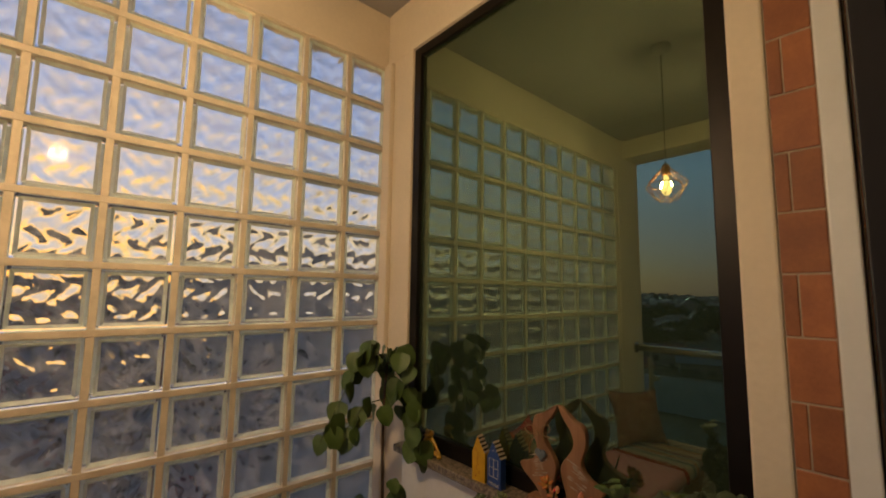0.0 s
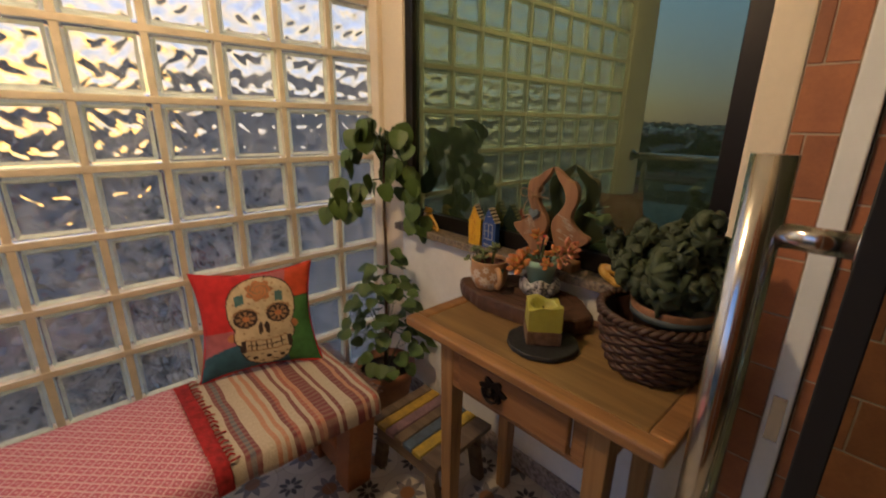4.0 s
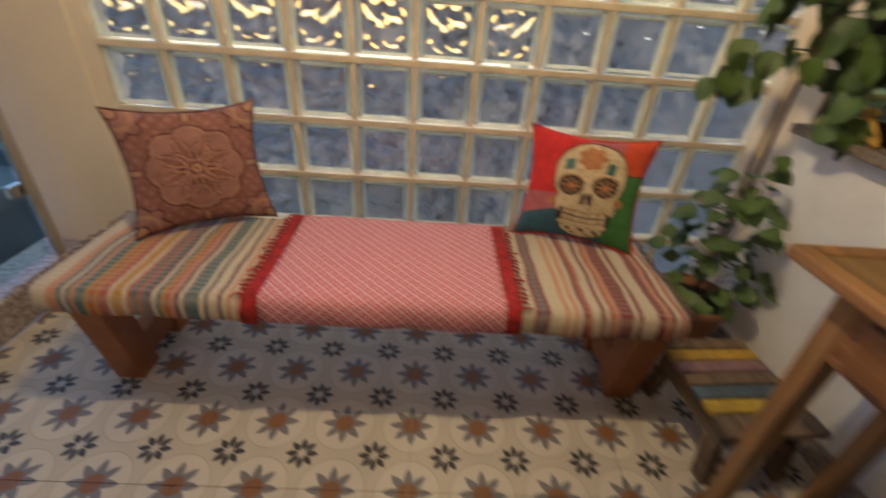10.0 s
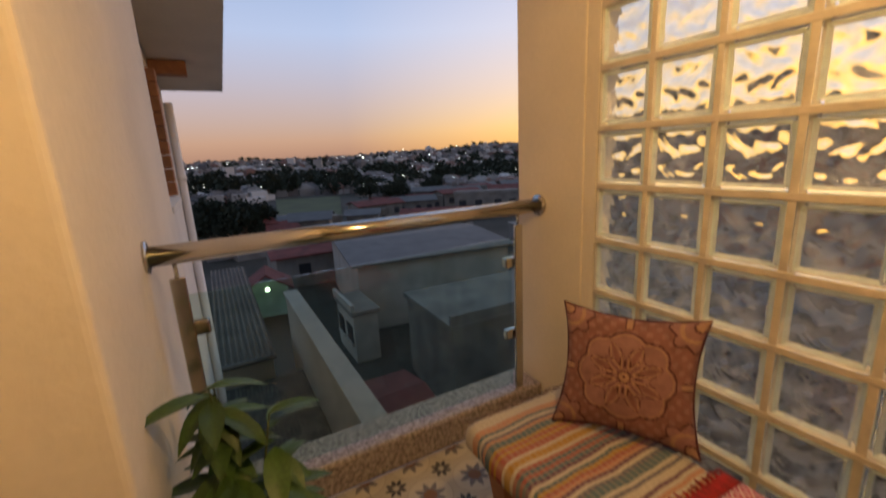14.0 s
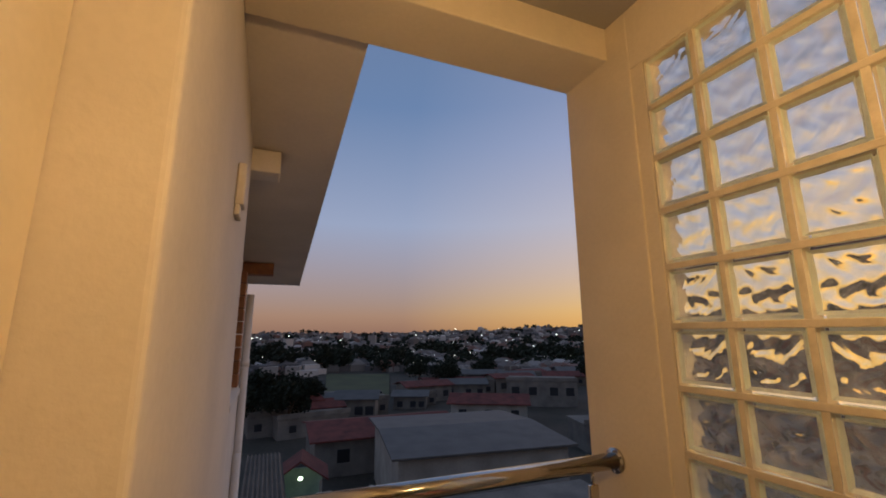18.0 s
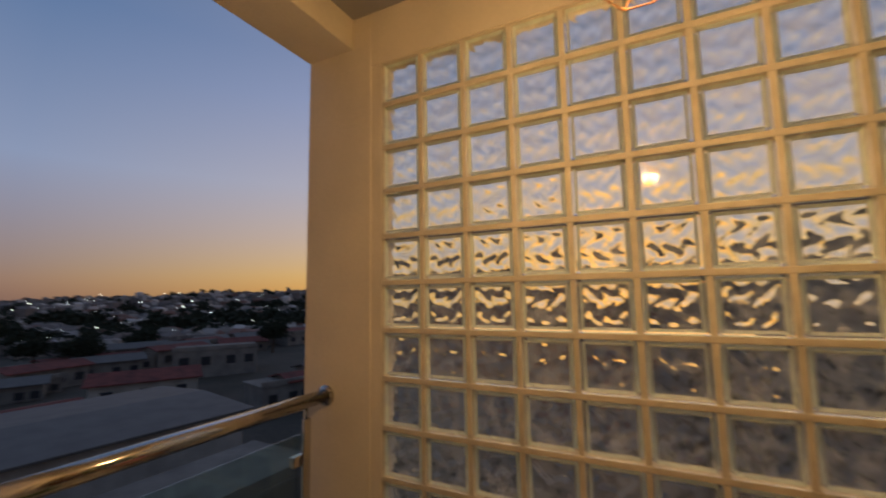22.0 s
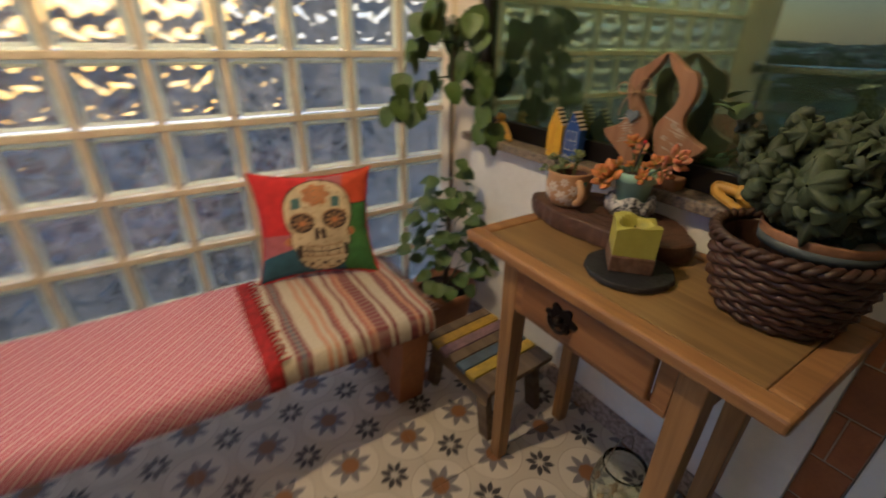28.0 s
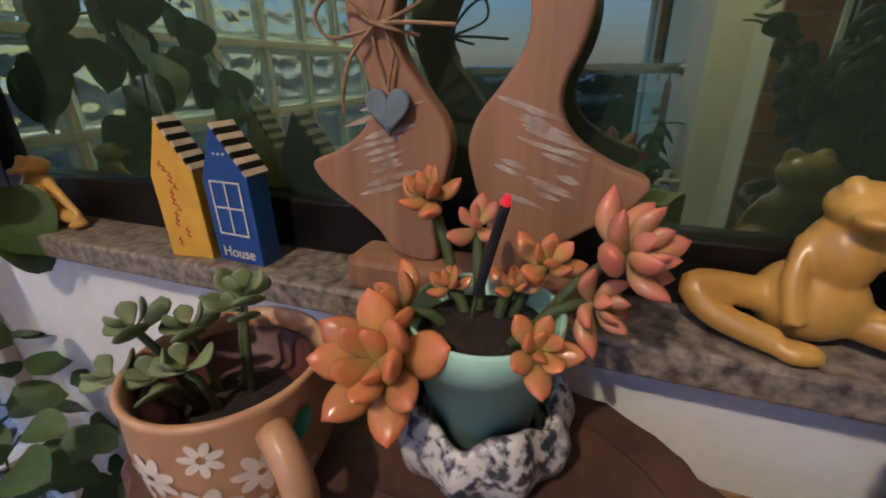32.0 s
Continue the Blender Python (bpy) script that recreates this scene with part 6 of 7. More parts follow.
def frog(label, at, rz, s):
    """A glazed frog seated with its legs stretched, one plain mesh."""
    bm = bmesh.new()

    def ball(c, r, squash=(1, 1, 1)):
        b = bmesh.new()
        bmesh.ops.create_uvsphere(b, u_segments=20, v_segments=14, radius=1)
        for v in b.verts:
            v.co = Vector((c[0] + v.co.x * r * squash[0], c[1] + v.co.y * r * squash[1], c[2] + v.co.z * r * squash[2]))
        merge(b, bm)
    ball((0, 0, 0.028), 0.028, (0.95, 1.15, 1.0))
    ball((-0.002, -0.006, 0.062), 0.022, (0.95, 0.95, 1.25))
    ball((-0.004, -0.010, 0.094), 0.020, (1.2, 1.0, 0.75))
    ball((-0.010, 0.000, 0.106), 0.007), ball((-0.010, -0.020, 0.106), 0.007)
    ball((-0.028, -0.010, 0.092), 0.009, (1.2, 1.4, 0.6))
    tube(smooth_path([(0.0, 0.012, 0.024), (-0.008, 0.040, 0.030), (-0.016, 0.066, 0.032), (-0.026, 0.052, 0.018), (-0.034, 0.018, 0.010)]), 0.013, 10, bm, 0.009)
    tube(smooth_path([(0.0, -0.015, 0.022), (-0.016, -0.05, 0.018), (-0.018, -0.082, 0.010)]), 0.014, 10, bm, 0.008)
    ball((-0.038, 0.008, 0.008), 0.010, (1.0, 1.5, 0.75)), ball((-0.024, -0.084, 0.007), 0.009, (1.6, 1.2, 0.75))
    tube(smooth_path([(-0.004, 0.010, 0.072), (-0.018, 0.016, 0.048), (-0.026, 0.010, 0.020)]), 0.0075, 8, bm, 0.006)
    tube(smooth_path([(-0.004, -0.024, 0.072), (-0.010, -0.052, 0.046), (-0.016, -0.080, 0.018)]), 0.0085, 8, bm, 0.006)
    for v in bm.verts:
        v.co.z = max(v.co.z, 0.0)
        v.co *= s
    ob = tagged(mesh_object("frog_figurine", bm, FROG_GLAZE, None, True), label, "figurine", "frog figurines on the sill")
    fuse = ob.modifiers.new("fuse", "REMESH")
    fuse.mode, fuse.voxel_size, fuse.use_smooth_shade = "VOXEL", 0.0022 * s, True
    soft = ob.modifiers.new("soften", "SMOOTH")
    soft.factor, soft.iterations = 0.5, 4
    ob.matrix_world = pose(*at, 0, 0, rz)
    return ob


frog("larger yellow glazed frog figurine seated on the window sill", (2.192, -1.172, SZ), -6, 1.02)
frog("small yellow glazed frog figurine in the corner of the sill", (2.186, -0.365, SZ), 10, 0.78)


def glass_jar():
    at = (1.955, -1.195, 0)
    j = empty("glass_jar", "clear glass jar of pale stones on the floor under the table", "jar", at)
    clear = glass_material("clear_jar_glass", (0.93, 0.96, 0.94), 0.0, 1.45)
    g = part("jar_glass", lathe([(0.058, 0), (0.064, 0.004), (0.068, 0.12), (0.062, 0.165), (0.050, 0.19), (0.052, 0.20), (0.049, 0.20), (0.047, 0.19), (0.059, 0.162), (0.064, 0.12), (0.060, 0.008), (0.05, 0.005)], 40), clear, j, "", True)
    g.visible_shadow = False
    part("wire_handle", tube([(0.053 * math.cos(a), 0.02, 0.195 + 0.085 * math.sin(a)) for a in np.linspace(0, math.pi, 20)], 0.0015, 6), STEEL, j, "thin wire handle")
    pale = [material("pale_stone", (0.50, 0.44, 0.36), 0.7, vary=0.15, scale=30), material("ochre_stone", (0.34, 0.24, 0.14), 0.7, vary=0.2, scale=30)]
    rnd = random.Random(12)
    for k in range(34):
        b = bmesh.new()
        bmesh.ops.create_icosphere(b, subdivisions=2, radius=1)
        s = (rnd.uniform(0.010, 0.017), rnd.uniform(0.008, 0.014), rnd.uniform(0.006, 0.011))
        m = Euler((rnd.uniform(0, 3), rnd.uniform(0, 3), rnd.uniform(0, 3))).to_matrix()
        a, r, z = rnd.uniform(0, 6.28), rnd.uniform(0, 0.042), 0.018 + 0.0026 * k
        for v in b.verts:
            v.co = m @ Vector((v.co.x * s[0], v.co.y * s[1], v.co.z * s[2])) + Vector((r * math.cos(a), r * math.sin(a), z))
        part("stone", b, pale[k % 3 == 0], j, "", True)


glass_jar()


def wall_tap():
    t = empty("garden_tap", "white plastic garden tap on the wall over the planter", "tap", (0.275, YP + 0.001, 0.455))
    plastic = material("white_tap_plastic", (0.72, 0.70, 0.66), 0.4, vary=0.05, scale=20)
    part("spout", tube(smooth_path([(0, 0, 0), (0, 0.05, 0.0), (-0.01, 0.085, -0.004), (-0.018, 0.10, -0.03)]), 0.011, 12), plastic, t, "", True)
    part("valve_stem", tube([(0, 0.052, 0.008), (0, 0.052, 0.035)], 0.009, 12), plastic, t, "", True)
    k = part("handle", tube([(-0.026, 0.052, 0.042), (0.026, 0.052, 0.042)], 0.0085, 12), plastic, t, "cross handle", True)
    part("handle_arm", tube([(0, 0.030, 0.042), (0, 0.074, 0.042)], 0.0085, 12), plastic, t, "cross handle arm", True)


wall_tap()


def pendant_lamp():
    l = empty("pendant_lamp", "pendant lamp: glowing bulb in a geometric copper wire cage", "lamp", tuple(LAMP))
    copper = material("copper_wire", (0.55, 0.26, 0.12), 0.3, metal=1.0, vary=0.1, scale=30, bump=0)
    part("cable", tube([(0, 0, 0.115), (0, 0, ZC - LAMP.z - 0.02)], 0.0018, 8), RUBBER, l, "black textile cable")
    part("ceiling_rose", lathe([(0.05, ZC - LAMP.z - 0.022), (0.052, ZC - LAMP.z - 0.004), (0.052, ZC - LAMP.z - 0.001), (0.001, ZC - LAMP.z - 0.001)], 28), CEILING, l, "grey painted ceiling rose", True)
    part("socket", lathe([(0.017, 0.055), (0.019, 0.06), (0.019, 0.105), (0.008, 0.116)], 20), copper, l, "copper lamp socket", True)
    em, n, lk, out = bare("glowing_bulb")
    e = n.new("ShaderNodeEmission")
    e.inputs[0].default_value, e.inputs[1].default_value = (1.0, 0.60, 0.22, 1), 5.0
    lk.new(e.outputs[0], out.inputs[0])
    bulb = part("bulb", lathe([(0.001, -0.052), (0.012, -0.048), (0.022, -0.034), (0.025, -0.016), (0.021, 0.006), (0.013, 0.028), (0.012, 0.054)], 24), em, l, "glowing warm bulb", True)
    bulb.visible_shadow = False
    top = [(0.028 * math.cos(a), 0.028 * math.sin(a), 0.085) for a in (2 * math.pi * k / 6 for k in range(6))]
    mid = [(0.105 * math.cos(a), 0.105 * math.sin(a), 0.005) for a in (2 * math.pi * (k + 0.5) / 6 for k in range(6))]
    low = [(0.048 * math.cos(a), 0.048 * math.sin(a), -0.075) for a in (2 * math.pi * k / 6 for k in range(6))]
    for k in range(6):
        for a, b in ((top[k], mid[k]), (top[(k + 1) % 6], mid[k]), (mid[k], mid[(k + 1) % 6]), (mid[k], low[k]), (mid[k], low[(k + 1) % 6]), (low[k], low[(k + 1) % 6]), (top[k], top[(k + 1) % 6])):
            part("cage_wire", tube([a, b], 0.0018, 6), copper, l)


pendant_lamp()
# ---- outside: house flank, yards, town ----
structure("wall_house_wing", box(-1.5, -0.441, -1.95, YP - 0.004, -7.0, 2.60, 0.006), PLASTER_OUT, "pale plastered outer wing of the house wall", "wall")
structure("wall_house_outside", box(-5.7, -1.501, -1.95, -1.60, -7.0, 2.55, 0.0), PLASTER_OUT, "pale plastered outer wall of the house", "wall")
structure("wall_below_balcony", box(-0.434, 2.36, -1.95, 0.13, -7.0, -0.121), PLASTER_OUT, "plastered storey under the balcony", "wall")
structure("wall_house_rear", box(2.37, 4.3, -4.6, 0.13, -7.0, -0.121), PLASTER_OUT, "plastered storey under the dark room", "wall")


def eaves():
    e = tagged(new("roof_eaves"), "overhanging eaves with a cream soffit over the house flank", "roof", "", "structure")

    def slab(zoff, th):
        bm = bmesh.new()
        vs = []
        for x, y, z in ((-0.442, -1.9, 2.625), (-0.442, -0.957, 2.62), (-5.75, -0.88, 2.17), (-5.75, -1.9, 2.17)):
            vs.append((x, y, z))
        lo = [bm.verts.new((x, y, z + zoff)) for x, y, z in vs]
        hi = [bm.verts.new((x, y, z + zoff + th)) for x, y, z in vs]
        bm.faces.new(lo), bm.faces.new(hi[::-1])
        for i in range(4):
            bm.faces.new((lo[i], hi[i], hi[(i + 1) % 4], lo[(i + 1) % 4]))
        bmesh.ops.recalc_face_normals(bm, faces=bm.faces[:])
        return bm
    part("soffit", slab(0, 0.05), PLASTER_OUT, e, "pale soffit boards")
    part("roof_tiles", slab(0.051, 0.42), TERRACOTTA, e, "red roof tiles")
    for x, z in ((-1.60, 2.42), (-4.45, 2.18)):
        part("bracket", box(x - 0.09, x + 0.09, -1.60, -1.26, z - 0.04, z + 0.10, 0.01), PLASTER_OUT if x > -3 else BRICK, e, "beam end under the eaves")


eaves()


def flank_window():
    w = tagged(new("window_2"), "flank window with brick surround and a sloping sill", "window", "", "structure")
    part("pane", box(-3.74, -2.95, -1.599, -1.585, 0.94, 2.00), WINDOW_GLASS, w)
    part("window_frame", box(-2.949, -2.92, -1.599, -1.56, 0.93, 2.02, 0.004), BRONZE, w)
    for k in range(9):
        part("brick", box(-3.92, -3.745, -1.599, -1.515, 0.925 + 0.13 * k, 1.047 + 0.13 * k, 0.006, seg=1), BRICK, w)
    bm = box(-3.98, -2.80, -1.599, -1.50, 0.84, 0.92, 0.004)
    for v in bm.verts:
        if v.co.y > -1.53 and v.co.z > 0.89:
            v.co.z -= 0.03
    part("window_sill", bm, PLASTER_OUT, w, "projecting plaster sill")


flank_window()
for x in (-5.62, -5.45):
    dp = empty("drain_pipe", "pale vertical drain pipe on the house flank", "pipe", (x, -1.545, -7))
    top = 9.0 if x < -5.5 else 6.9
    part("pipe", tube([(0, 0, 0), (0, 0, top)], 0.05, 14), PLASTER_OUT, dp, "", True)
    part("pipe_collar", tube([(0, 0, top - 1.0), (0, 0, top - 0.9)], 0.058, 14), PLASTER_OUT, dp, "", True)
hood = empty("wall_vent", "small plastered vent hood on the house flank", "vent", (-0.80, YP - 0.003, 2.03))
part("hood", box(-0.05, 0.05, 0, 0.035, -0.08, 0.10, 0.008), PLASTER_OUT, hood)
part("lip", box(-0.06, 0.06, 0, 0.022, -0.125, -0.081, 0.006), PLASTER_OUT, hood)

DIRT = material("dark_earth_and_scrub", (0.10, 0.08, 0.06), 0.95, vary=0.3, scale=0.25, bump=0.3, grain=3, second=(0.055, 0.05, 0.034))
FIBRE = material("old_fibre_cement_sheet", (0.20, 0.155, 0.12), 0.85, vary=0.2, scale=1.5, bump=0.2, grain=14)
ZINC = material("weathered_zinc_roof", (0.18, 0.16, 0.14), 0.6, vary=0.15, scale=1.2, bump=0.2, grain=14)
OFFWHITE = material("grey_white_render", (0.45, 0.40, 0.34), 0.9, vary=0.15, scale=0.8, bump=0.2, grain=12)
REDROOF = material("old_red_roof", (0.24, 0.05, 0.035), 0.85, vary=0.25, scale=1.5, bump=0.3, grain=18)
PAVING = material("grey_setts", (0.20, 0.19, 0.165), 0.9, vary=0.15, scale=2.5, bump=0.4, grain=14)
pv, pl = PAVING.node_tree.nodes, PAVING.node_tree.links
p_br, p_co, p_mx = pv.new("ShaderNodeTexBrick"), node_of(PAVING, "TEX_COORD"), pv.new("ShaderNodeMixRGB")
p_br.inputs["Scale"].default_value, p_br.inputs["Mortar Size"].default_value = 4.5, 0.03
p_mx.blend_type, p_mx.inputs[0].default_value = "MULTIPLY", 0.7
pl.new(p_co.outputs["Object"], p_br.inputs["Vector"])
p_in = pv["Principled BSDF"].inputs["Base Color"]
pl.new(p_in.links[0].from_socket, p_mx.inputs[1]), pl.new(p_br.outputs["Color"], p_mx.inputs[2]), pl.new(p_mx.outputs[0], p_in)
DARKOPEN = material("dark_opening", (0.015, 0.015, 0.017), 0.5, vary=0.1)
FAR_WALL = material("dull_grey_render", (0.27, 0.235, 0.20), 0.9, vary=0.18, scale=0.8, bump=0.2, grain=12)
FAR_ROOF = material("dark_zinc_roof", (0.105, 0.095, 0.085), 0.6, vary=0.15, scale=1.2, bump=0.2, grain=14)
CONCRETE = material("grey_concrete", (0.26, 0.23, 0.195), 0.95, vary=0.2, scale=0.9, bump=0.3, grain=14)


def land(x, y):
    """Height of the ground: a basin that climbs to the hills."""
    d = math.hypot(x, y + 1)
    a = math.atan2(y + 1, -x)
    k = min(1.0, max(0.0, (d - 70) / 450)) ** 1.1
    u = min(1.0, max(0.0, (a - 0.2) / 0.45))
    crest = 0.5 + 2.5 * math.exp(-((a + 0.15) / 0.2) ** 2) + 7.5 * u * u * (3 - 2 * u) + 0.8 * math.sin(9 * a) + 0.5 * math.sin(23 * a)
    return -7 + k * (7.0 + crest) + (0.8 * math.sin(x * 0.045) * math.cos(y * 0.05) if d > 50 else 0)


def ground():
    bm = bmesh.new()
    rings = [0.02, 3, 8, 15, 25, 40, 60, 85, 115, 150, 200, 260, 330, 410, 520, 620, 760, 1000, 1500, 2500, 4000]
    n = 96
    prev = None
    for d in rings:
        row = []
        for i in range(n):
            a = 2 * math.pi * i / n
            x, y = d * math.cos(a), -1 + d * math.sin(a)
            z = land(x, y) if d < 530 else land(x * 525 / d, -1 + (y + 1) * 525 / d) - (d - 525) * 0.012
            row.append(bm.verts.new((x, y, z)))
        if prev:
            for i in range(n):
                bm.faces.new((prev[i], row[i], row[(i + 1) % n], prev[(i + 1) % n]))
        prev = row
    bmesh.ops.remove_doubles(bm, verts=bm.verts[:], dist=1e-4)
    bmesh.ops.recalc_face_normals(bm, faces=bm.faces[:])
    structure("ground", bm, DIRT, "dark ground that climbs to low hills", "ground", True)


ground()

tagged(mesh_object("yard_wall", box(-6.9, -2.3, -0.31, -0.11, -6.99, -1.25, 0.01), OFFWHITE), "tall pale rendered boundary wall below the balcony", "wall")
cap = tagged(mesh_object("wall_coping", box(-6.95, -2.25, -0.34, -0.08, -1.249, -1.19, 0.01), OFFWHITE), "pale coping along the boundary wall", "coping")


def corrugated():
    r = empty("corrugated_roof", "corrugated fibre-cement lean-to roof in the yard below", "roof", (-8.0, -0.76, -7.0))
    n = 90

    def f(u, v):
        return Vector((2.1 - 6.2 * v, -0.80 + 0.86 * u - 0.03 * v, 5.10 + 0.15 * v + 0.026 * math.sin(u * 2 * math.pi * 9)))
    bm = grid_sheet(n, 4, f)
    part("roof_sheet", bm, FIBRE, r, "brown-grey corrugated sheet", True)
    part("lean_to_wall", box(-4.0, 2.02, -0.78, 0.02, 0.01, 5.02, 0.02), OFFWHITE, r)
    part("gutter", tube([(2.14, -0.80, 5.07), (2.14, 0.06, 5.07)], 0.045, 10), ZINC, r, "round zinc gutter", True)


corrugated()


def building(name, label, at, rz, w, d, h, roof, wall_mat, roof_mat, wins=(), rise=1.2):
    """A low building: walls, a pitched or flat roof, window openings with sills."""
    b = empty(name, label, "building", at, rz)
    part("wall", box(-w / 2, w / 2, -d / 2, d / 2, 0.01, h, 0.02), wall_mat, b)
    if roof == "gable":
        bm = bmesh.new()
        o = 0.35
        for y0, y1 in ((-d / 2 - o, 0.0), (0.0, d / 2 + o)):
            za, zb = (h - 0.02, h + rise) if y0 < -0.1 else (h + rise, h - 0.02)
            lo = [bm.verts.new(p) for p in ((-w / 2 - o, y0, za), (w / 2 + o, y0, za), (w / 2 + o, y1, zb), (-w / 2 - o, y1, zb))]
            hi = [bm.verts.new(v.co + Vector((0, 0, 0.09))) for v in lo]
            bm.faces.new(lo[::-1]), bm.faces.new(hi)
            for i in range(4):
                bm.faces.new((lo[i], lo[(i + 1) % 4], hi[(i + 1) % 4], hi[i]))
        part("roof", bm, roof_mat, b)
        gb = bmesh.new()
        for x in (-w / 2, w / 2 - 0.15):
            t = [gb.verts.new(p) for p in ((x, -d / 2, h), (x, d / 2, h), (x, 0, h + rise - 0.05), (x + 0.15, -d / 2, h), (x + 0.15, d / 2, h), (x + 0.15, 0, h + rise - 0.05))]
            gb.faces.new((t[0], t[2], t[1])), gb.faces.new((t[3], t[4], t[5])), gb.faces.new((t[0], t[3], t[5], t[2])), gb.faces.new((t[1], t[2], t[5], t[4]))
        part("gable", gb, wall_mat, b)
    else:
        part("roof", box(-w / 2 - 0.1, w / 2 + 0.1, -d / 2 - 0.1, d / 2 + 0.1, h + 0.001, h + 0.18, 0.02), roof_mat, b)
        part("parapet", box(-w / 2 - 0.1, w / 2 + 0.1, -d / 2 - 0.1, -d / 2 + 0.05, h + 0.181, h + 0.5, 0.02), wall_mat, b)
    q = min(0.45, 0.18 * h)
    for x, z in wins:
        o = part("window", box(x - q, x + q, -d / 2 - 0.03, -d / 2 + 0.02, z, z + 2 * q), DARKOPEN, b, "dark window opening")
        part("sill", box(x - q - 0.08, x + q + 0.08, -d / 2 - 0.10, -d / 2 - 0.001, z - 0.10, z - 0.01), wall_mat, o)
    return b


# local -y faces the balcony
building("warehouse", "long grey warehouse with a metal pitched roof", (-20.97, 8.58, -7.0), 83.5, 8.0, 8.5, 3.3, "gable", OFFWHITE, FAR_ROOF, (), 0.25)
building("small_house", "small pale rendered house with two windows beside the warehouse", (-15.55, 3.42, -7.0), 0, 2.5, 1.0, 2.05, "flat", OFFWHITE, CONCRETE, ((-0.6, 0.8), (0.6, 0.8)))
building("red_roof_house", "long low house under an old red tiled roof", (-29.6, 6.4, -7.0), 90, 9.4, 6, 2.1, "gable", FAR_WALL, REDROOF, ((-3, 0.8), (0, 0.8), (3, 0.8)), 0.55)
building("flat_roof_annexe", "flat-roofed grey concrete annexe in the yard", (-10.75, 7.0, -7.0), 88, 5.0, 3.6, 3.0, "flat", CONCRETE, CONCRETE, ())
building("tool_shed", "small shed under a faded red tiled roof in the next yard", (-7.5, 1.62, -7.0), 90, 1.5, 2.0, 2.3, "gable", CONCRETE, REDROOF, (), 0.25)
tagged(mesh_object("yard_terrace", box(-5.87, -2.3, -1.595, -0.311, -6.99, -2.3, 0.01), PAVING), "raised yard paved with small grey setts beside the boundary wall", "paving", "", "structure")


def lit_porch():
    """A small open porch with a cool lamp under its roof."""
    p = empty("lit_porch", "small open porch with mint walls and a cool lamp lit inside", "porch", (-21.3, 0.55, -7.0), 84)
    mint = material("mint_green_render", (0.42, 0.60, 0.50), 0.85, vary=0.15, scale=1.5, bump=0.2, grain=14)
    part("back_wall", box(-1.0, 1.0, 0.85, 1.0, 0.01, 2.0, 0.01), mint, p)
    part("side_wall", box(-1.0, -0.88, -0.6, 0.849, 0.01, 1.9, 0.01), mint, p)
    for x in (-0.92, 0.92):
        part("post", box(x - 0.06, x + 0.06, -0.95, -0.83, 0.01, 1.9, 0.01), OFFWHITE, p)
    bm = bmesh.new()
    for s in (-1, 1):
        lo = [bm.verts.new(q) for q in ((s * 1.25, -1.1, 1.92), (s * 1.25, 1.1, 1.92), (0, 1.1, 2.75), (0, -1.1, 2.75))]
        hi = [bm.verts.new(v.co + Vector((0, 0, 0.08))) for v in lo]
        bm.faces.new(lo), bm.faces.new(hi[::-1])
        for i in range(4):
            bm.faces.new((lo[i], hi[i], hi[(i + 1) % 4], lo[(i + 1) % 4]))
    bmesh.ops.recalc_face_normals(bm, faces=bm.faces[:])
    part("roof", bm, REDROOF, p, "red tiled porch roof")
    em, n, lk, out = bare("cool_porch_lamp")
    e = n.new("ShaderNodeEmission")
    e.inputs[0].default_value, e.inputs[1].default_value = (0.70, 1.0, 0.88, 1), 7.0
    lk.new(e.outputs[0], out.inputs[0])
    part("lamp", lathe([(0.001, 1.70), (0.09, 1.72), (0.11, 1.80), (0.05, 1.86), (0.001, 1.87)], 16), em, p, "lit porch lamp", True)


lit_porch()
# low houses between the warehouse and the far town
rnd_h = random.Random(31)
for k in range(46):
    dist = 36 + 50 * ((k * 0.618) % 1.0)
    b_deg = 38 + 52 * ((k * 0.377 + 0.2) % 1.0)
    if 73 < b_deg < 83 and dist > 50:
        continue
    hx, hy = 1 - dist * math.sin(radians(b_deg)), -1.2 + dist * math.cos(radians(b_deg))
    if math.hypot(hx + 29.6, hy - 6.4) < 11:
        continue
    pale = rnd_h.random() < 0.6
    hw = rnd_h.uniform(3.6, 7)
    hh = rnd_h.uniform(1.5, 2.3)
    building("low_house", ("pale" if pale else "grey") + " low house with " + ("a flat roof" if k % 3 == 0 else "a dull red roof" if k % 3 == 1 else "a metal roof"), (hx, hy, land(hx, hy) - 0.05), 90 - (90 - b_deg) * 0.5 + rnd_h.uniform(-15, 15), hw, rnd_h.uniform(3, 4.6), hh, "flat" if k % 3 == 0 else "gable", FAR_WALL if pale else CONCRETE, CONCRETE if k % 3 == 0 else REDROOF if k % 3 == 1 else FAR_ROOF, ((-hw * 0.3, hh * 0.35), (hw * 0.1, hh * 0.35), (hw * 0.36, hh * 0.35)), rnd_h.uniform(0.3, 0.6))
GRASS = material("dry_grass_field", (0.11, 0.12, 0.05), 0.95, vary=0.2, scale=0.3, bump=0.2, grain=6, second=(0.08, 0.085, 0.04))
field = bmesh.new()
grid_sheet(8, 8, lambda u, v: Vector((1 - (58 + 28 * v) * math.sin(radians(75.0 + 8 * u)), -1.2 + (58 + 28 * v) * math.cos(radians(75.0 + 8 * u)), 0)), field)
for v in field.verts:
    v.co.z = land(v.co.x, v.co.y) + 0.25
structure("grass_field", field, GRASS, "dull green grass field among the houses", "field")
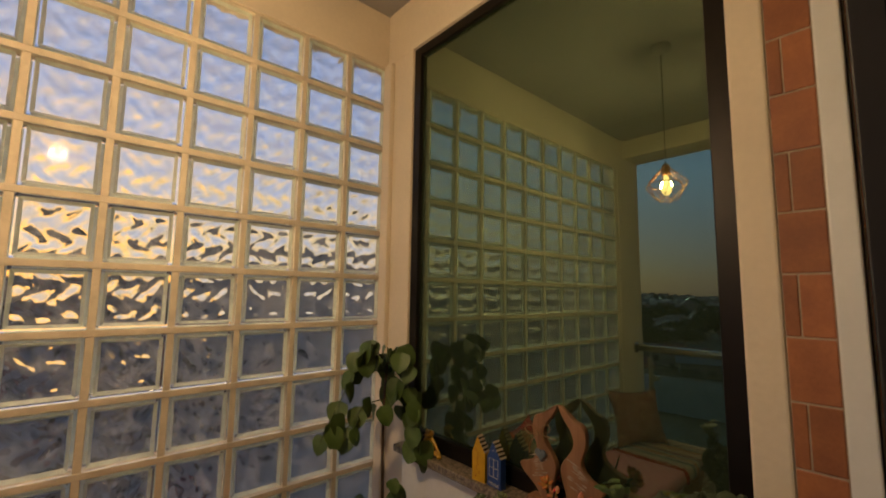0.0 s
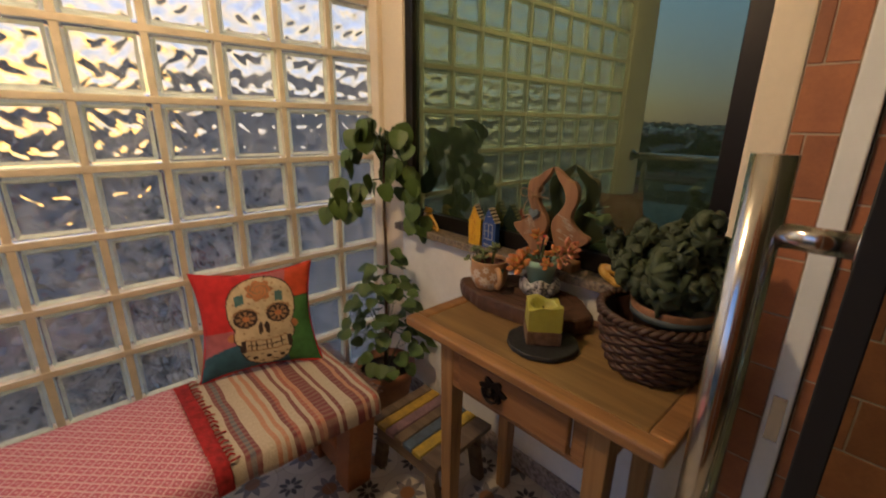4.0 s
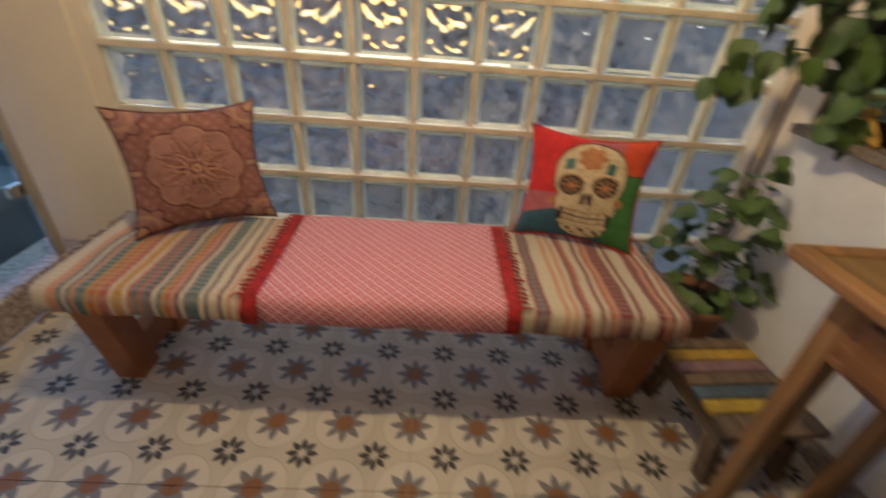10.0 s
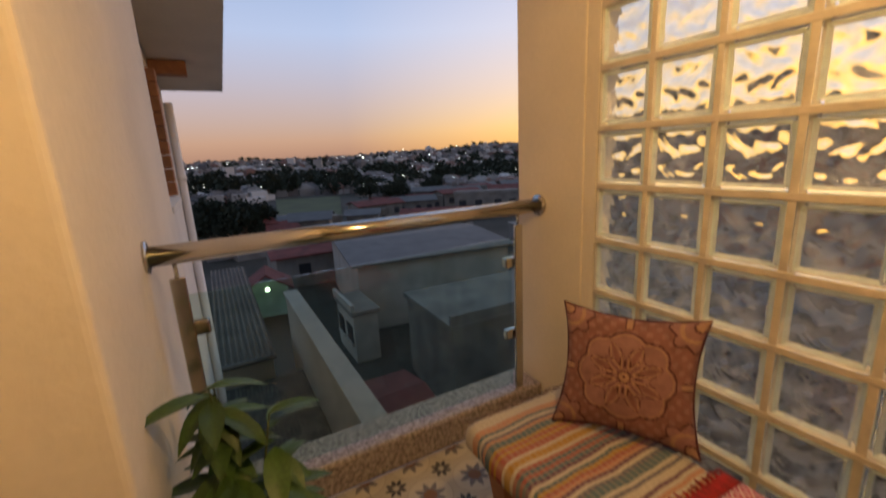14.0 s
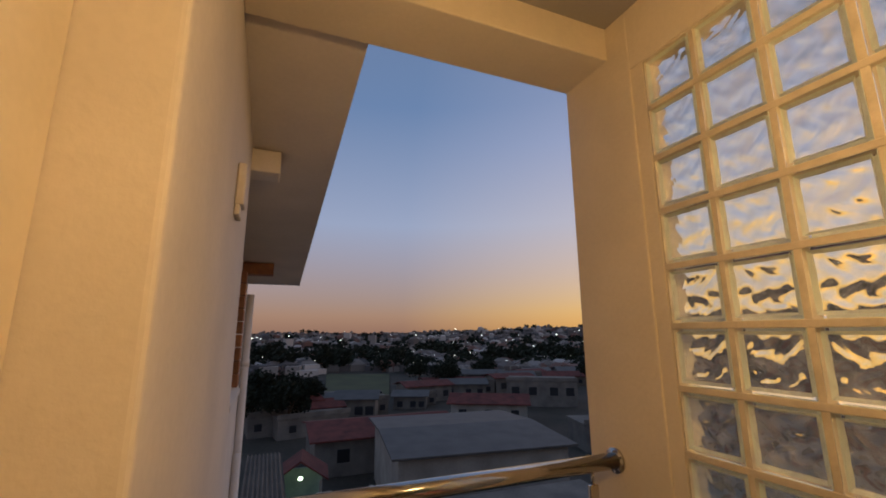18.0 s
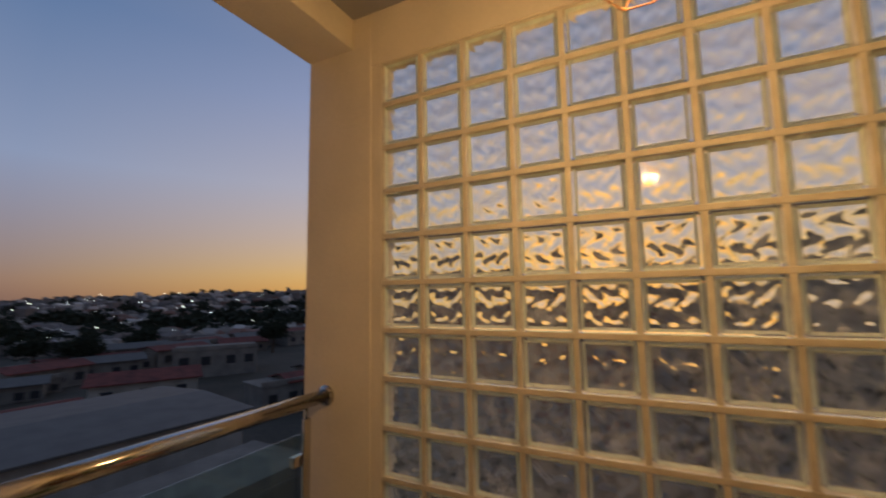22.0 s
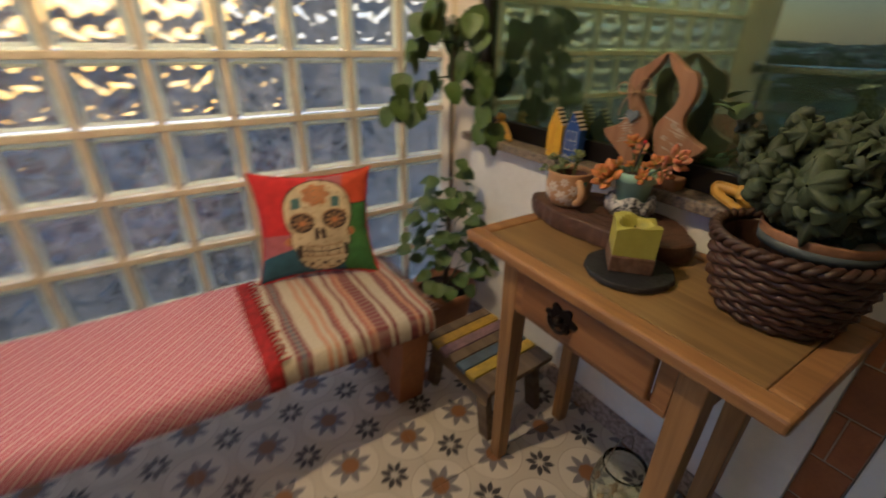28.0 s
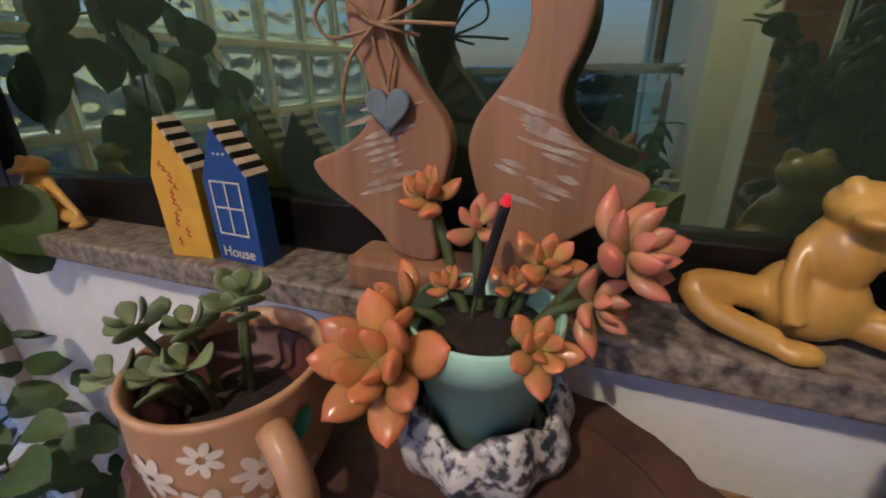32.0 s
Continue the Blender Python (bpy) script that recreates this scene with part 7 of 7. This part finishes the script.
building("block_house", "pale two-storey house with a flat roof", (-44, 30, -7.0), 55, 8, 5, 2.8, "flat", FAR_WALL, CONCRETE, ((-3, 1.3), (-1, 1.3), (1.4, 1.3), (3.2, 1.3)))
building("tiled_house", "low house with a dull red roof and pale walls", (-37, 19, -7.0), 60, 7, 4.5, 2.0, "gable", OFFWHITE, REDROOF, ((-2.4, 0.8), (0, 0.8), (2.4, 0.8)), 0.6)
building("grey_neighbour", "plain grey rendered neighbouring house behind the glass blocks", (8.2, 10.5, -7.0), -14, 9.5, 7, 8.6, "flat", OFFWHITE, CONCRETE, ((-3, 5.6), (1, 5.6)))
building("north_house", "low grey house with a metal roof north of the balcony", (-3.5, 14.5, -7.0), 4, 11, 7, 4.0, "gable", OFFWHITE, ZINC, ((-3.5, 1.6), (0, 1.6), (3.5, 1.6)), 1.1)
building("far_shed", "long pale shed with a red roof", (-9, 30, -7.0), 10, 15, 7, 3.4, "gable", OFFWHITE, REDROOF, ((-5, 1.3), (0, 1.3), (5, 1.3)), 1.4)


def town_material():
    m = bpy.data.materials.new("distant_house_walls")
    m.use_nodes = True
    n, l = m.node_tree.nodes, m.node_tree.links
    geo, ramp = n.new("ShaderNodeNewGeometry"), n.new("ShaderNodeValToRGB")
    cols = [(0.16, 0.13, 0.115), (0.30, 0.26, 0.23), (0.20, 0.10, 0.075), (0.21, 0.18, 0.155), (0.12, 0.105, 0.10), (0.52, 0.46, 0.41), (0.17, 0.14, 0.125)]
    ramp.color_ramp.interpolation = "CONSTANT"
    for i, c in enumerate(cols):
        e = ramp.color_ramp.elements[i] if i < 2 else ramp.color_ramp.elements.new(i / len(cols))
        e.position, e.color = i / len(cols), (*c, 1)
    l.new(geo.outputs["Random Per Island"], ramp.inputs[0])
    l.new(ramp.outputs[0], n["Principled BSDF"].inputs["Base Color"])
    n["Principled BSDF"].inputs["Roughness"].default_value = 0.9
    return m


def town():
    rnd = random.Random(77)
    verts, faces = [], []
    spots = []
    for k in range(8500):
        d = 1 / (1 / 520 + rnd.random() ** 1.5 * (1 / 85 - 1 / 520))
        a = radians(rnd.uniform(-62, 100))   # bearing west of north
        x, y = -d * math.sin(a), -1 + d * math.cos(a)
        w, dep, h = rnd.uniform(2, 4.6), rnd.uniform(2, 4), rnd.uniform(1.2, 2.4) + (rnd.random() < 0.03 and d > 160) * rnd.uniform(1, 4)
        if 72 < math.degrees(a) < 84 and d < 92:
            continue
        t = rnd.uniform(0, 3.14)
        z = land(x, y) - 0.4
        c, s = math.cos(t), math.sin(t)
        i = len(verts)
        for zz in (0, h):
            for px, py in ((-w, -dep), (w, -dep), (w, dep), (-w, dep)):
                verts.append((x + 0.5 * (px * c - py * s), y + 0.5 * (px * s + py * c), z + zz))
        faces += [(i, i + 1, i + 5, i + 4), (i + 1, i + 2, i + 6, i + 5), (i + 2, i + 3, i + 7, i + 6), (i + 3, i, i + 4, i + 7), (i + 4, i + 5, i + 6, i + 7)]
        if rnd.random() < 0.45:
            j = len(verts)
            verts.append((x - 0.3 * w * c, y - 0.3 * w * s, z + h + 0.8))
            verts.append((x + 0.3 * w * c, y + 0.3 * w * s, z + h + 0.8))
            faces += [(i + 4, i + 5, j + 1, j), (i + 6, i + 7, j, j + 1), (i + 5, i + 6, j + 1), (i + 7, i + 4, j)]
        if rnd.random() < (0.055 if d < 400 else 0.02):
            spots.append((x, y, z + h + rnd.uniform(0.2, 2.0), d))
    me = bpy.data.meshes.new("distant_town")
    me.from_pydata(verts, [], faces)
    me.materials.append(town_material())
    tagged(new("distant_town", me), "dense far town of small houses climbing the hills", "town", "", "stuff")
    # town lamps
    lm, n, lk, out = bare("street_lamp_glow")
    e = n.new("ShaderNodeEmission")
    e.inputs[0].default_value, e.inputs[1].default_value = (0.80, 0.93, 0.95, 1), 8.0
    lk.new(e.outputs[0], out.inputs[0])
    bm = bmesh.new()
    for x, y, z, d in spots:
        b = bmesh.new()
        bmesh.ops.create_icosphere(b, subdivisions=1, radius=0.0007 * d * rnd.uniform(0.45, 1.3))
        moved(b, Matrix.Translation((x, y, z)))
        merge(b, bm)
    tagged(mesh_object("distant_lamps", bm, lm), "pale street lamps scattered over the far town", "street lamp", "", "stuff")


town()


def far_trees():
    """Clumps of small leaves: one mesh for the woods, singles near."""
    leaf = material("dusky_foliage", (0.028, 0.036, 0.015), 0.9, vary=0.3, scale=0.6, bump=0, second=(0.02, 0.028, 0.012))
    rnd = random.Random(3)

    def crown(bm_v, bm_f, c, r, n, s):
        for _ in range(n):
            d = Vector((rnd.gauss(0, 1), rnd.gauss(0, 1), rnd.gauss(0, 0.7)))
            d = d.normalized() * r * rnd.uniform(0.45, 1.05) * (1 + 0.25 * math.sin(3 * math.atan2(d.y, d.x)))
            p = Vector(c) + Vector((d.x, d.y, d.z * 0.75))
            u = Vector((rnd.gauss(0, 1), rnd.gauss(0, 1), rnd.gauss(0, 1))).normalized() * s * rnd.uniform(0.6, 1.3)
            v = u.orthogonal().normalized() * u.length
            i = len(bm_v)
            bm_v += [tuple(p + u), tuple(p + v), tuple(p - u * 0.8), tuple(p - v)]
            bm_f.append((i, i + 1, i + 2, i + 3))
    for x, y, r in ((-43, -1.5, 2.9), (-45, 1.6, 2.6), (-40, -3.5, 2.6), (-38, 0.6, 2.0), (-60, 24, 2.6), (-64, 32, 2.6), (-67, 22, 2.4), (-50, 43, 2.4), (3.5, 20, 2.4)):
        z = land(x, y)
        t = empty("tree", "dark leafy tree standing between the houses", "tree", (x, y, z), 0, "trees between the houses")
        part("trunk", tube([(0, 0, -0.1), (0.1, 0.05, 1.2), (0.05, 0.1, 2.6)], 0.20, 8, None, 0.09), STEM, t)
        for k in range(4):
            a = k * 1.6 + 0.4
            part("limb", tube([(0.05, 0.08, 1.8 + 0.2 * k), (0.6 * math.cos(a), 0.6 * math.sin(a), 2.6 + 0.2 * k), (1.1 * math.cos(a), 1.1 * math.sin(a), 3.1 + 0.2 * k)], 0.07, 6, None, 0.03), STEM, t)
        vs, fs = [], []
        for k in range(7):
            crown(vs, fs, (rnd.uniform(-0.55, 0.55) * r, rnd.uniform(-0.55, 0.55) * r, 3.0 + rnd.uniform(-0.3, 0.45) * r), r * rnd.uniform(0.4, 0.65), 300, 0.16)
        me = bpy.data.meshes.new("crown")
        me.from_pydata(vs, [], fs)
        me.materials.append(leaf)
        cr = new("crown", me)
        cr.parent = t
    vs, fs = [], []
    # a belt of larger trees beyond the field
    for k in range(80):
        d, a = rnd.uniform(90, 118), radians(rnd.uniform(30, 98))
        x, y = -d * math.sin(a), -1 + d * math.cos(a)
        r = rnd.uniform(1.6, 3.3)
        crown(vs, fs, (x, y, land(x, y) + r * 0.9), r, 170, 0.16 * r)
    for k in range(520):
        d = 1 / (1 / 520 + rnd.random() ** 1.3 * (1 / 88 - 1 / 520))
        a = radians(rnd.uniform(-60, 100))
        x, y = -d * math.sin(a), -1 + d * math.cos(a)
        r = rnd.uniform(1.6, 3.2)
        if 71 < math.degrees(a) < 85 and d < 90:
            continue
        crown(vs, fs, (x, y, land(x, y) + r * 0.8), r, 60, 0.25 * r)
    me = bpy.data.meshes.new("far_woods")
    me.from_pydata(vs, [], fs)
    me.materials.append(leaf)
    tagged(new("far_woods", me), "dark tree clumps between the houses of the far town", "trees", "", "stuff")


far_trees()
